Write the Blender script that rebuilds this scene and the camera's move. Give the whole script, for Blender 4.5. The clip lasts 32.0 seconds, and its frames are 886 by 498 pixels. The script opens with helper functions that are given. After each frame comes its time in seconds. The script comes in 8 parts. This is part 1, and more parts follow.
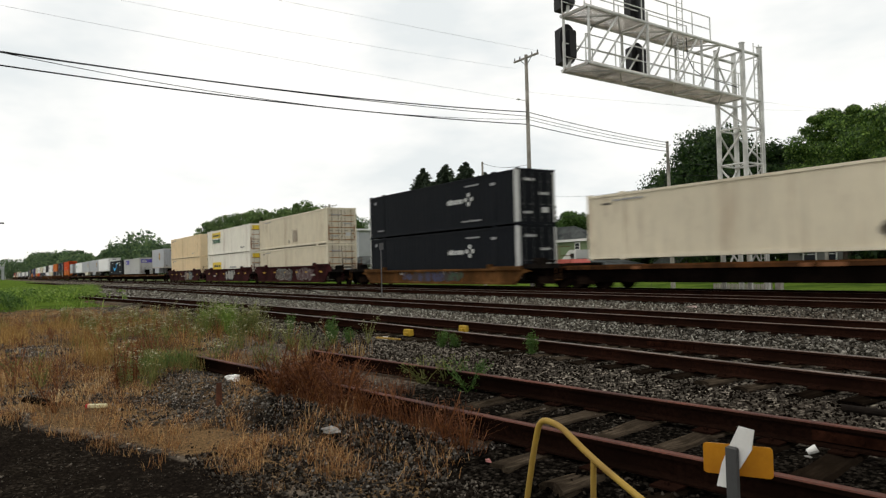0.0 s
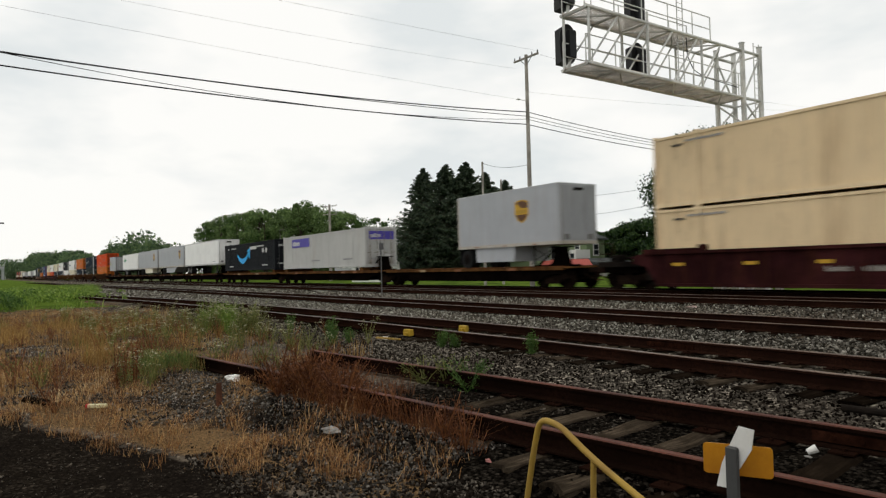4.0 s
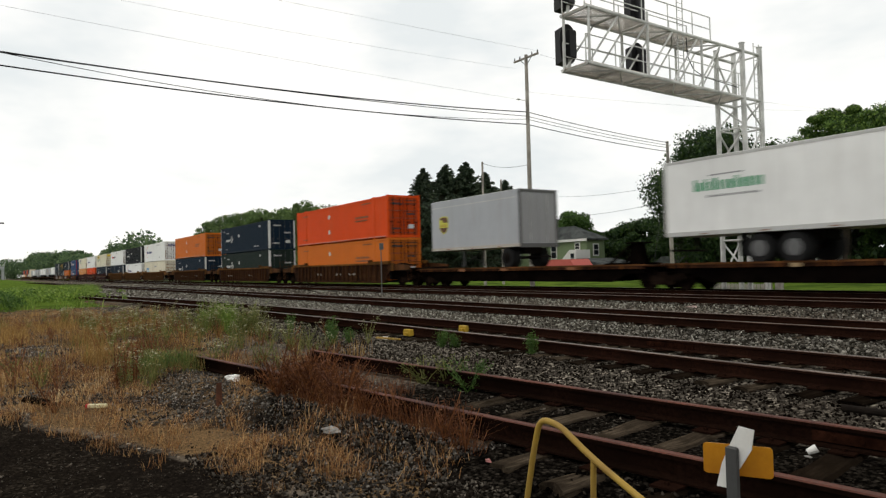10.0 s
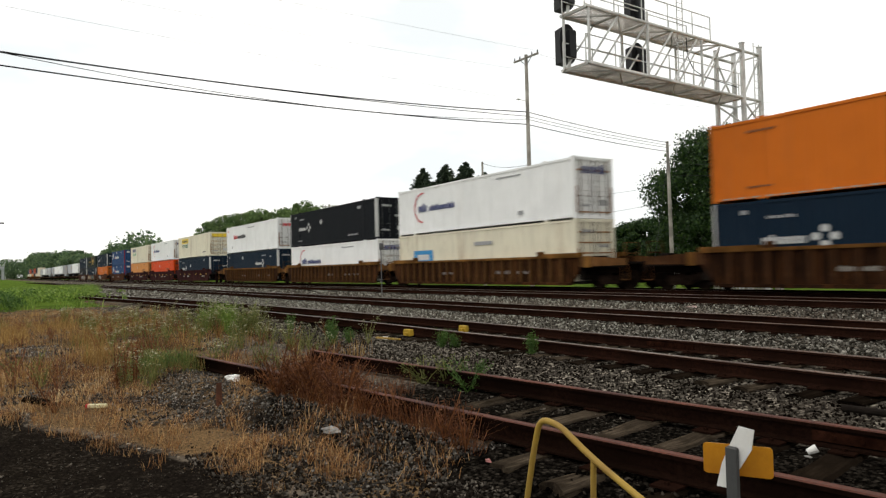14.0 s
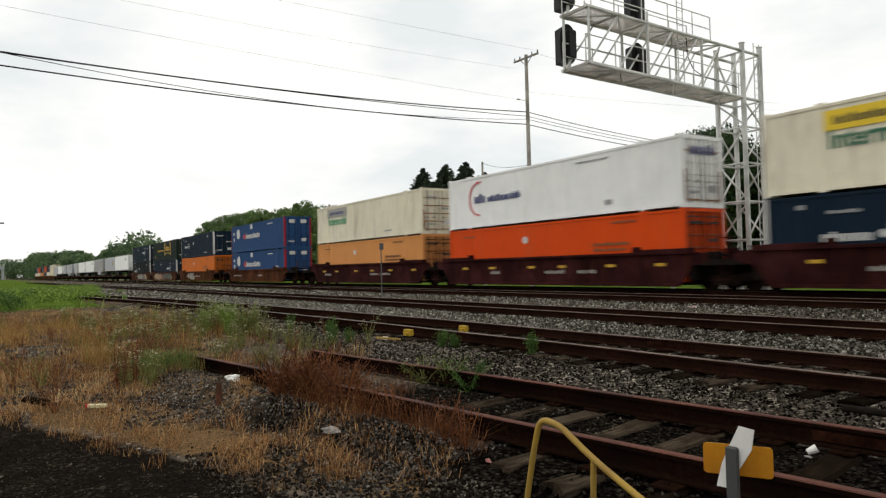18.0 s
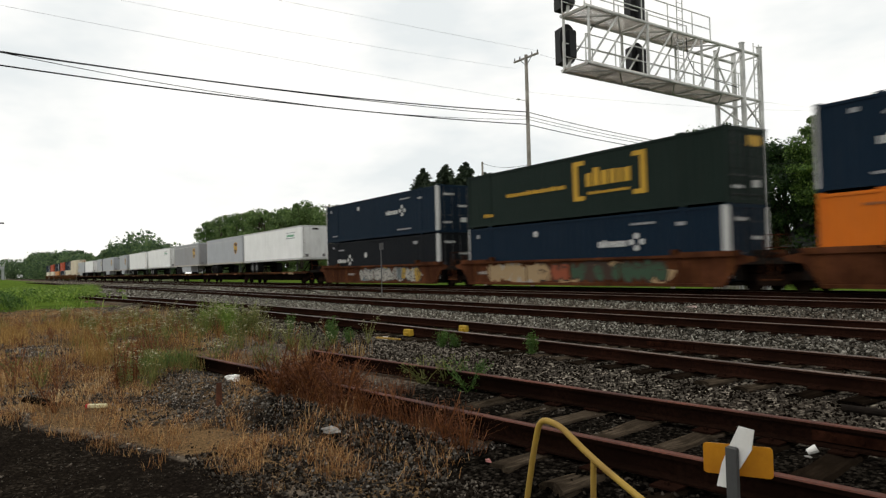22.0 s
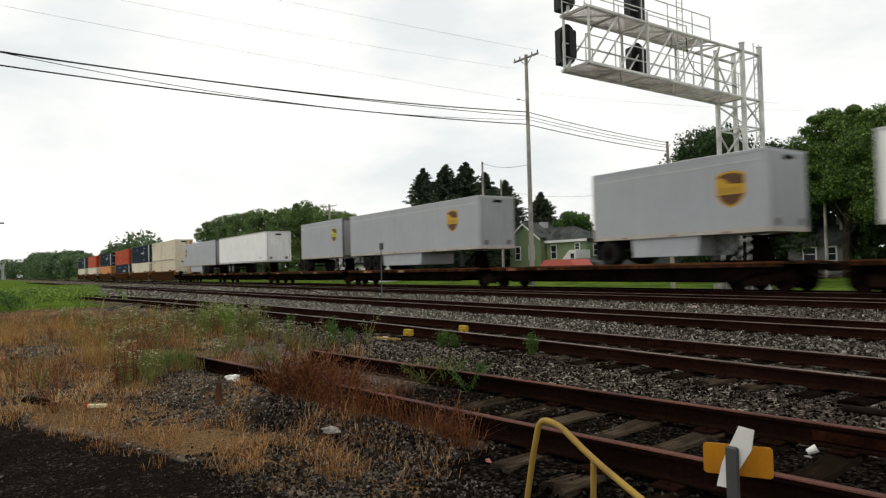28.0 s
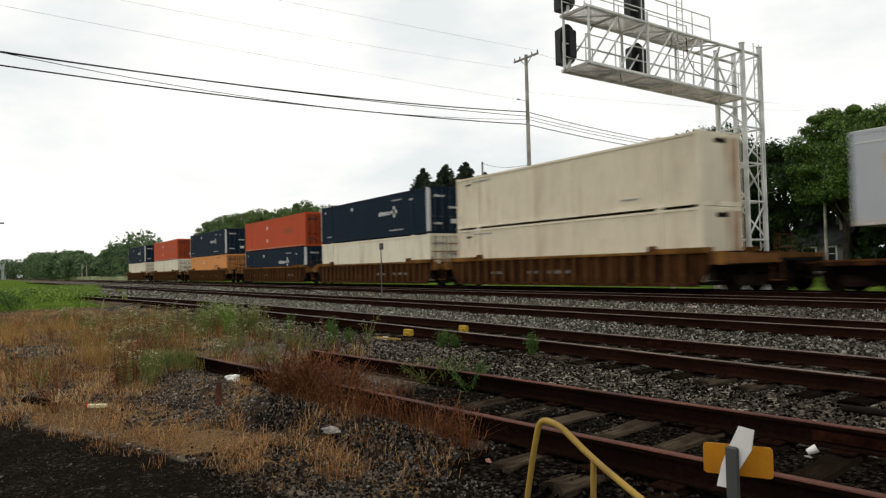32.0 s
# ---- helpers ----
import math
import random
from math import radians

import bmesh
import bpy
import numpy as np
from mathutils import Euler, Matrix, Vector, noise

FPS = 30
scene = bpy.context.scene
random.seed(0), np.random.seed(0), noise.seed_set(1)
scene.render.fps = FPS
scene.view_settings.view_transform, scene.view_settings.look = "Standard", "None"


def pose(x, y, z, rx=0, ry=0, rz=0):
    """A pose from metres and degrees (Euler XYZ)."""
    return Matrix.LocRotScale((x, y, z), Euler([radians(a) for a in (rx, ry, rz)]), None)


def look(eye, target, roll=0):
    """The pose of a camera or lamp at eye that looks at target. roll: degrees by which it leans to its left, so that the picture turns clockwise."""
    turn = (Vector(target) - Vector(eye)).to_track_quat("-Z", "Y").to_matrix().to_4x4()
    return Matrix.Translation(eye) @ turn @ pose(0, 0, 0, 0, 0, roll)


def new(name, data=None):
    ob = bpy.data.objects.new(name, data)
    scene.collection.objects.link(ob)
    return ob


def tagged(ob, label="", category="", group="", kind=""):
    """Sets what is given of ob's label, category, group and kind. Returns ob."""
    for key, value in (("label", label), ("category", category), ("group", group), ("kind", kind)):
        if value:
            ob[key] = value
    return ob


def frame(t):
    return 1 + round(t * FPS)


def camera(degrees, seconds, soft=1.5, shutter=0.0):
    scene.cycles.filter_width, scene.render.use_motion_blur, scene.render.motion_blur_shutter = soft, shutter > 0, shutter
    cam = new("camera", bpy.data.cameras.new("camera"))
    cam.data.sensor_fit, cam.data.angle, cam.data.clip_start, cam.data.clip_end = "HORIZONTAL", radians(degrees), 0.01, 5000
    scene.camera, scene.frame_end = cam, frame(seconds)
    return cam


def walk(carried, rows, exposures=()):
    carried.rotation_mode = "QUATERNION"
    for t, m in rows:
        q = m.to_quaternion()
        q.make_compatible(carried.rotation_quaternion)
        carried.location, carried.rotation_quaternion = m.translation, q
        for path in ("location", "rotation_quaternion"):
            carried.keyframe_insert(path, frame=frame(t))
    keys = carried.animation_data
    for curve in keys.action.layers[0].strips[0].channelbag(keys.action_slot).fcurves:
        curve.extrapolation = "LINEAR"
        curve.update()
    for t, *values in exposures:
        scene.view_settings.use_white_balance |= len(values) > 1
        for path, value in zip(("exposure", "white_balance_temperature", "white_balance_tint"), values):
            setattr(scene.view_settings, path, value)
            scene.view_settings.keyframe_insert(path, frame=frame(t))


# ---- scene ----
# ---- camera ----
V = 21.9            # the train's speed, m/s
TY = 23.83          # centre line of the train's track
cam = camera(65.906, 32.0, soft=1.32, shutter=0.42)
EYE = (0.0, 0.0, 1.19)
YAW, PITCH = 0.5885, 0.0257
AIM = (EYE[0] - math.cos(YAW) * math.cos(PITCH), EYE[1] + math.sin(YAW) * math.cos(PITCH), EYE[2] + math.sin(PITCH))
walk(cam, [(0.0, look(EYE, AIM, -1.4955)), (32.0, look(EYE, AIM, -1.4955))],
     [(0.0, 0.0), (1.0, 0.0), (1.5, -0.22), (2.0, -0.40), (2.5, -0.35), (3.0, -0.26), (3.5, -0.18), (5.5, 0.0), (12.0, 0.0), (13.0, 0.12), (14.0, 0.2), (16.0, 0.05), (17.0, 0.0), (32.0, 0.0)])

# ---- light: an overcast summer sky ----
world = bpy.data.worlds.new("overcast")
scene.world = world
world.use_nodes = True
wn, wl = world.node_tree.nodes, world.node_tree.links
wn.clear()
w_out, w_mix = wn.new("ShaderNodeOutputWorld"), wn.new("ShaderNodeMixShader")
w_sky, w_bg1, w_bg2 = wn.new("ShaderNodeTexSky"), wn.new("ShaderNodeBackground"), wn.new("ShaderNodeBackground")
w_sky.sky_type, w_sky.sun_disc = "NISHITA", False
w_sky.sun_elevation, w_sky.sun_rotation = radians(58), radians(200)
w_bg1.inputs[1].default_value = 0.10
w_co, w_map = wn.new("ShaderNodeTexCoord"), wn.new("ShaderNodeMapping")
w_map.inputs["Scale"].default_value = (1.0, 1.0, 2.6)
w_no, w_ramp = wn.new("ShaderNodeTexNoise"), wn.new("ShaderNodeValToRGB")
w_no.inputs["Scale"].default_value, w_no.inputs["Detail"].default_value, w_no.inputs["Roughness"].default_value = 2.3, 5.0, 0.55
w_ramp.color_ramp.elements[0].position, w_ramp.color_ramp.elements[0].color = 0.35, (0.775, 0.81, 0.81, 1)
w_ramp.color_ramp.elements[1].position, w_ramp.color_ramp.elements[1].color = 0.52, (1.0, 0.99, 0.955, 1)
w_bg2.inputs[1].default_value = 1.10
wl.new(w_co.outputs["Generated"], w_map.inputs[0])
wl.new(w_map.outputs[0], w_no.inputs["Vector"])
wl.new(w_no.outputs["Fac"], w_ramp.inputs[0])
wl.new(w_ramp.outputs[0], w_bg2.inputs[0])
wl.new(w_sky.outputs[0], w_bg1.inputs[0])
w_mix.inputs[0].default_value = 0.96
wl.new(w_bg1.outputs[0], w_mix.inputs[1])
wl.new(w_bg2.outputs[0], w_mix.inputs[2])
wl.new(w_mix.outputs[0], w_out.inputs[0])
sun_data = bpy.data.lights.new("sun", "SUN")
sun_data.energy, sun_data.angle, sun_data.color = 0.75, radians(40), (1.0, 0.97, 0.93)
sun = new("sun", sun_data)
sun.matrix_world = look((0, 0, 60), (24.0, 31.0, 0))

# ---- materials ----
def ramp(nt, fac, stops):
    n = nt.nodes.new("ShaderNodeValToRGB")
    while len(n.color_ramp.elements) < len(stops):
        n.color_ramp.elements.new(0.5)
    for e, (p, c) in zip(n.color_ramp.elements, stops):
        e.position, e.color = p, (*c, 1) if len(c) == 3 else c
    nt.links.new(fac, n.inputs[0])
    return n.outputs[0]


def mixc(nt, fac, a, b, mode="MIX"):
    n = nt.nodes.new("ShaderNodeMix")
    n.data_type, n.blend_type = "RGBA", mode
    for i, val in ((0, fac), (6, a), (7, b)):
        if isinstance(val, (int, float)):
            n.inputs[i].default_value = val
        elif isinstance(val, tuple):
            n.inputs[i].default_value = (*val[:3], 1)
        else:
            nt.links.new(val, n.inputs[i])
    return n.outputs[2]


def noise_fac(nt, scale, detail=4.0, rough=0.6, stretch=(1, 1, 1), coords="Object"):
    co, mp, no = nt.nodes.new("ShaderNodeTexCoord"), nt.nodes.new("ShaderNodeMapping"), nt.nodes.new("ShaderNodeTexNoise")
    mp.inputs["Scale"].default_value = stretch
    no.inputs["Scale"].default_value, no.inputs["Detail"].default_value, no.inputs["Roughness"].default_value = scale, detail, rough
    nt.links.new(co.outputs[coords], mp.inputs[0])
    nt.links.new(mp.outputs[0], no.inputs["Vector"])
    return no.outputs["Fac"]


def start(name, rough=0.6, metal=0.0, spec=0.25):
    m = bpy.data.materials.new(name)
    m.use_nodes = True
    b = m.node_tree.nodes["Principled BSDF"]
    b.inputs["Roughness"].default_value, b.inputs["Metallic"].default_value = rough, metal
    b.inputs["Specular IOR Level"].default_value = spec if rough < 0.8 else 0.02 if rough < 0.9 else 0.0
    return m, m.node_tree, b


def bump(nt, b, fac, strength, dist):
    n = nt.nodes.new("ShaderNodeBump")
    n.inputs["Strength"].default_value, n.inputs["Distance"].default_value = strength, dist
    nt.links.new(fac, n.inputs["Height"])
    nt.links.new(n.outputs[0], b.inputs["Normal"])


def shade(c, k):
    return tuple(min(1.0, v * k) for v in c)


def rough_stuff(name, c0, c1, fine, coarse, rough=0.9, metal=0.0, height=0.01, per_object=0.0, c2=None):
    """A grained surface: c0 to c1 by fine grain, mottled by a coarse noise, towards c2 where given."""
    m, nt, b = start(name, rough, metal)
    g = noise_fac(nt, fine, 5, 0.65)
    q = noise_fac(nt, coarse, 3, 0.55)
    col = ramp(nt, g, [(0.3, c0), (0.7, c1)])
    col = mixc(nt, ramp(nt, q, [(0.42, (0, 0, 0)), (0.66, (1, 1, 1))]), col, c2 or shade(c0, 0.7))
    if per_object:
        oi = nt.nodes.new("ShaderNodeObjectInfo")
        col = mixc(nt, per_object, col, ramp(nt, oi.outputs["Random"], [(0.0, shade(c0, 0.45)), (1.0, shade(c1, 1.5))]))
    nt.links.new(col, b.inputs["Base Color"])
    bump(nt, b, g, 0.6, height)
    return m


PAINTS = {}


def paint(name, c, dirt=0.25, rough=0.5, rust=0.0):
    """Weathered vehicle paint: faded patches, vertical dirt streaks, specks of rust."""
    if name in PAINTS:
        return PAINTS[name]
    m, nt, b = start(name, rough, 0.0, 0.06)
    col = mixc(nt, noise_fac(nt, 0.7, 4, 0.6), shade(c, 0.84), shade(c, 1.12))
    streak = ramp(nt, noise_fac(nt, 1.0, 5, 0.7, (5.0, 5.0, 0.45)), [(0.48, (0, 0, 0)), (0.78, (dirt, dirt, dirt))])
    col = mixc(nt, streak, col, (0.10, 0.085, 0.065))
    if rust:
        sp = ramp(nt, noise_fac(nt, 2.2, 6, 0.75, (1.0, 1.0, 0.55)), [(0.56, (0, 0, 0)), (0.68, (rust, rust, rust))])
        col = mixc(nt, sp, col, (0.14, 0.05, 0.022))
        run = ramp(nt, noise_fac(nt, 0.8, 4, 0.7, (1.6, 1.6, 0.16)), [(0.56, (0, 0, 0)), (0.70, (rust * 3.2, rust * 3.2, rust * 3.2))])
        col = mixc(nt, run, col, (0.24, 0.125, 0.05))
    nt.links.new(col, b.inputs["Base Color"])
    bump(nt, b, noise_fac(nt, 14.0, 2, 0.5), 0.08, 0.004)
    PAINTS[name] = m
    return m


def car_steel(name, c, rust):
    """Old freight-car paint: dark grime in broad patches, orange rust bleeding through, chalky wear."""
    if name in PAINTS:
        return PAINTS[name]
    m, nt, b = start(name, 0.8)
    col = mixc(nt, noise_fac(nt, 2.2, 5, 0.65), shade(c, 0.7), shade(c, 1.25))
    col = mixc(nt, ramp(nt, noise_fac(nt, 0.55, 5, 0.65), [(0.40, (0, 0, 0)), (0.58, (0.88, 0.88, 0.88))]), col, shade(c, 0.28))
    col = mixc(nt, ramp(nt, noise_fac(nt, 1.5, 6, 0.75, (1.0, 1.0, 0.7)), [(0.47, (0, 0, 0)), (0.6, (0.75, 0.75, 0.75))]), col, shade(c, 0.38))
    streak = ramp(nt, noise_fac(nt, 1.0, 5, 0.7, (6.0, 6.0, 0.5)), [(0.5, (0, 0, 0)), (0.72, (rust, rust, rust))])
    col = mixc(nt, streak, col, (0.20, 0.075, 0.022))
    col = mixc(nt, ramp(nt, noise_fac(nt, 5.0, 6, 0.75), [(0.62, (0, 0, 0)), (0.72, (0.5, 0.5, 0.5))]), col, (0.012, 0.009, 0.008))
    nt.links.new(col, b.inputs["Base Color"])
    bump(nt, b, noise_fac(nt, 16.0, 4, 0.6), 0.25, 0.006)
    PAINTS[name] = m
    return m


def plain(name, c, rough=0.6, metal=0.0, grain=20.0, amount=0.25):
    if name in PAINTS:
        return PAINTS[name]
    m, nt, b = start(name, rough, metal)
    f = noise_fac(nt, grain, 4, 0.6)
    nt.links.new(mixc(nt, f, shade(c, 1 - amount), shade(c, 1 + amount)), b.inputs["Base Color"])
    bump(nt, b, f, 0.15, 0.003)
    PAINTS[name] = m
    return m


def leaf_mat(name, c0, c1, c2, dry=0.0):
    """Foliage: each leaf its own green, some light through the blade."""
    m, nt, b = start(name, 0.6)
    geo = nt.nodes.new("ShaderNodeNewGeometry")
    col = ramp(nt, geo.outputs["Random Per Island"], [(0.0, c0), (0.55, c1), (1.0, c2)])
    col = mixc(nt, ramp(nt, noise_fac(nt, 0.35, 3, 0.5), [(0.35, (0, 0, 0)), (0.7, (0.5, 0.5, 0.5))]), col, shade(c0, 0.8))
    nt.links.new(col, b.inputs["Base Color"])
    tr, mx = nt.nodes.new("ShaderNodeBsdfTranslucent"), nt.nodes.new("ShaderNodeMixShader")
    nt.links.new(col, tr.inputs[0])
    mx.inputs[0].default_value = 0.35
    nt.links.new(b.outputs[0], mx.inputs[1])
    nt.links.new(tr.outputs[0], mx.inputs[2])
    nt.links.new(mx.outputs[0], nt.nodes["Material Output"].inputs[0])
    return m


M_RUST = rough_stuff("rusty_steel", (0.055, 0.026, 0.017), (0.15, 0.062, 0.036), 30, 2.0, 0.85, 0.0, 0.004, 0.0, (0.035, 0.02, 0.015))
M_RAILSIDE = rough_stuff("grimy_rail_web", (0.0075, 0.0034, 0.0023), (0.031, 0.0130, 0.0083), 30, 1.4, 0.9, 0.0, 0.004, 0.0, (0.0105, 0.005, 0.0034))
# Siding rail web near black: occlusion below the head put into the colour.
M_RAILDARK = rough_stuff("shade_black_rail_web", (0.0040, 0.0021, 0.0015), (0.0165, 0.0078, 0.0052), 30, 1.4, 0.95, 0.0, 0.004, 0.0, (0.0060, 0.0032, 0.0022))
M_RAILTOP = rough_stuff("worn_rail_head", (0.075, 0.048, 0.036), (0.18, 0.132, 0.105), 40, 1.2, 0.42, 0.6, 0.001)
M_RAILRUST = rough_stuff("rusted_rail_head", (0.046, 0.0135, 0.008), (0.140, 0.044, 0.024), 40, 1.2, 0.75, 0.0, 0.002)
def tie_wood(name, c0, c1, c2, pale):
    """Weathered timber: grain and splits along the tie, dark grime in patches, each tie its own tone."""
    m, nt, b = start(name, 0.95)
    grain = noise_fac(nt, 3.0, 6, 0.75, (11.0, 0.8, 11.0))
    col = ramp(nt, grain, [(0.32, c0), (0.5, c1), (0.72, c2)])
    col = mixc(nt, ramp(nt, noise_fac(nt, 2.6, 5, 0.7), [(0.44, (0, 0, 0)), (0.62, (0.85, 0.85, 0.85))]), col, c0)
    oi = nt.nodes.new("ShaderNodeObjectInfo")
    col = mixc(nt, pale, col, ramp(nt, oi.outputs["Random"], [(0.0, shade(c0, 0.7)), (1.0, shade(c2, 1.1))]))
    nt.links.new(col, b.inputs["Base Color"])
    bump(nt, b, grain, 0.8, 0.02)
    return m


M_TIE = tie_wood("weathered_tie", (0.0028, 0.0020, 0.0014), (0.0085, 0.0058, 0.0039), (0.024, 0.017, 0.0115), 0.3)
M_TIEPALE = tie_wood("bleached_tie", (0.0075, 0.0055, 0.0038), (0.040, 0.030, 0.0205), (0.135, 0.103, 0.071), 0.22)
M_STEEL = rough_stuff("dark_steel", (0.006, 0.005, 0.0044), (0.020, 0.0155, 0.012), 9, 1.0, 0.85, 0.0, 0.003)
M_TRUCK = rough_stuff("grimy_truck_steel", (0.0050, 0.0036, 0.003), (0.026, 0.0160, 0.011), 7, 1.5, 0.9, 0.0, 0.004)
M_GALV = rough_stuff("galvanised_steel", (0.54, 0.54, 0.515), (0.70, 0.70, 0.67), 12, 1.0, 0.55, 0.1, 0.002)
M_GRATE = rough_stuff("walkway_grating", (0.52, 0.48, 0.43), (0.70, 0.65, 0.58), 60, 2.0, 0.6, 0.3, 0.004)
# Near black: the shade beneath cars and trailers is in this colour.
M_PITCH = rough_stuff("shade_black_steel", (0.0022, 0.0017, 0.0014), (0.0075, 0.005, 0.0038), 6, 0.8, 0.95, 0.0, 0.003)
M_BLACK = plain("black_enamel", (0.012, 0.012, 0.013), 0.5)
M_TYRE = plain("tyre_rubber", (0.018, 0.018, 0.018), 0.85)
M_RIM = plain("wheel_aluminium", (0.13, 0.13, 0.13), 0.5, 0.3)
M_POLE = rough_stuff("weathered_pole_wood", (0.30, 0.275, 0.24), (0.46, 0.43, 0.38), 16, 0.8, 0.95, 0.0, 0.01)
M_BARK = rough_stuff("bark", (0.04, 0.032, 0.025), (0.11, 0.09, 0.07), 14, 1.2, 0.95, 0.0, 0.03)
M_WIRE = plain("cable_sheath", (0.02, 0.02, 0.022), 0.7)
M_YELLOW = rough_stuff("chipped_yellow_paint", (0.27, 0.165, 0.022), (0.38, 0.25, 0.045), 8, 3.0, 0.6, 0.0, 0.002, 0.0, (0.22, 0.13, 0.03))
M_TGT = rough_stuff("reflective_amber_sheet", (0.40, 0.155, 0.003), (0.47, 0.20, 0.006), 30, 2.5, 0.5, 0.0, 0.001, 0.0, (0.33, 0.125, 0.004))
M_WHITE = rough_stuff("dull_white_paint", (0.62, 0.61, 0.57), (0.78, 0.77, 0.74), 12, 3.0, 0.6, 0.0, 0.002, 0.0, (0.52, 0.5, 0.45))
# ---- mesh tools ----
def mesh_of(name, verts, faces, mat=None, smooth=False):
    me = bpy.data.meshes.new(name)
    me.from_pydata([tuple(p) for p in verts], [], faces)
    if mat:
        me.materials.append(mat)
    if smooth:
        me.polygons.foreach_set("use_smooth", [True] * len(me.polygons))
    me.update()
    return me


def quads_mesh(name, quads, mat):
    """A mesh from an array of separate four-cornered pieces, (n, 4, 3)."""
    n = len(quads)
    me = bpy.data.meshes.new(name)
    me.vertices.add(4 * n)
    me.vertices.foreach_set("co", np.asarray(quads, dtype=np.float32).reshape(-1))
    me.loops.add(4 * n)
    me.loops.foreach_set("vertex_index", np.arange(4 * n, dtype=np.int32))
    me.polygons.add(n)
    me.polygons.foreach_set("loop_start", np.arange(0, 4 * n, 4, dtype=np.int32))
    me.materials.append(mat)
    me.update(calc_edges=True)
    return me


class Shape:
    """Collects solid pieces of one part."""

    def __init__(self):
        self.v, self.f = [], []

    def add(self, verts, faces):
        k = len(self.v)
        self.v += [tuple(p) for p in verts]
        self.f += [tuple(i + k for i in f) for f in faces]
        return self

    def box(self, x0, x1, y0, y1, z0, z1, c=0.0):
        if c:
            out = [(x0 + c, x1 - c, y0 + c, y1 - c, z0, z1), (x0, x1, y0, y1, z0 + c, z1 - c)]
            a, b = out
            rings = [[(a[0], a[2], z0), (a[1], a[2], z0), (a[1], a[3], z0), (a[0], a[3], z0)],
                     [(x0, y0, z0 + c), (x1, y0, z0 + c), (x1, y1, z0 + c), (x0, y1, z0 + c)],
                     [(x0, y0, z1 - c), (x1, y0, z1 - c), (x1, y1, z1 - c), (x0, y1, z1 - c)],
                     [(a[0], a[2], z1), (a[1], a[2], z1), (a[1], a[3], z1), (a[0], a[3], z1)]]
            vs = [p for r in rings for p in r]
            fs = [(3, 2, 1, 0), (12, 13, 14, 15)]
            for r in range(3):
                for i in range(4):
                    j = (i + 1) % 4
                    fs.append((4 * r + i, 4 * r + j, 4 * r + 4 + j, 4 * r + 4 + i))
            return self.add(vs, fs)
        vs = [(x0, y0, z0), (x1, y0, z0), (x1, y1, z0), (x0, y1, z0), (x0, y0, z1), (x1, y0, z1), (x1, y1, z1), (x0, y1, z1)]
        return self.add(vs, [(3, 2, 1, 0), (4, 5, 6, 7), (0, 1, 5, 4), (1, 2, 6, 5), (2, 3, 7, 6), (3, 0, 4, 7)])

    def prism(self, outline, y0, y1):
        """An outline in x and z, extruded along y."""
        n = len(outline)
        vs = [(x, y0, z) for x, z in outline] + [(x, y1, z) for x, z in outline]
        fs = [tuple(range(n)), tuple(range(2 * n - 1, n - 1, -1))]
        fs += [(i, i + n, (i + 1) % n + n, (i + 1) % n) for i in range(n)]
        return self.add(vs, fs)

    def tube(self, points, radius, sides=8, r1=None, caps=True):
        pts = [Vector(p) for p in points]
        n = len(pts)
        vs, fs = [], []
        prev = None
        for i, p in enumerate(pts):
            d = (pts[min(i + 1, n - 1)] - pts[max(i - 1, 0)]).normalized()
            if prev is None:
                a = d.orthogonal().normalized()
            else:
                a = (prev - d * prev.dot(d)).normalized()
            prev = a
            b = d.cross(a)
            rr = radius if r1 is None else radius + (r1 - radius) * i / max(1, n - 1)
            for k in range(sides):
                t = 2 * math.pi * k / sides
                vs.append(p + (a * math.cos(t) + b * math.sin(t)) * rr)
        for i in range(n - 1):
            for k in range(sides):
                j = (k + 1) % sides
                fs.append((i * sides + k, i * sides + j, (i + 1) * sides + j, (i + 1) * sides + k))
        if caps:
            fs += [tuple(range(sides - 1, -1, -1)), tuple(range((n - 1) * sides, n * sides))]
        return self.add(vs, fs)

    def disc(self, cx, cz, y0, y1, r, sides=20):
        return self.prism([(cx + r * math.cos(2 * math.pi * k / sides), cz + r * math.sin(2 * math.pi * k / sides)) for k in range(sides)], y0, y1)

    def mesh(self, name, mat, smooth=False):
        return mesh_of(name, self.v, self.f, mat, smooth)


def part(name, data, parent, label="", m=None, mat=None):
    """One mesh object under a thing or a part. data: a Shape, which mat covers, or a mesh to share."""
    me = data.mesh(name, mat) if isinstance(data, Shape) else data
    ob = new(name, me)
    ob.parent = parent
    if m is not None:
        ob.matrix_basis = m
    if label:
        ob["label"] = label
    return ob


def thing(name, label, category, m=None, group="", kind="", data=None, mat=None):
    ob = new(name, data.mesh(name, mat) if isinstance(data, Shape) else data)
    if m is not None:
        ob.matrix_basis = m
    return tagged(ob, label, category, group, kind)


MOVERS = []         # things that ride with the train: object, place along the train, side, height
SHARED = {}


def shared(key, make):
    if key not in SHARED:
        SHARED[key] = make()
    return SHARED[key]


# ---- ground and its profile ----
ZB = -0.08          # rail head of the three tracks nearest the camera


def y_b(x):
    return 13.5 - 0.0002 * x * x if x > -72 else 12.46 + 0.0288 * (x + 72)


def y_c(x):
    d = min(0.0, x + 6)
    return 8.42 - 0.0016 * d * d if x > -45 else 5.99 + 0.125 * (x + 45)


def y_d(x):
    return 4.51 + 0.135 * (x + 3)


def turf_edge(x):
    """How far the yard's grass reaches towards the main line."""
    return y_c(x) - 1.3 if x > -45 else y_c(-45) - 1.3 + (13.0 - y_c(-45) + 1.3) * min(1.0, (-45 - x) / 60)


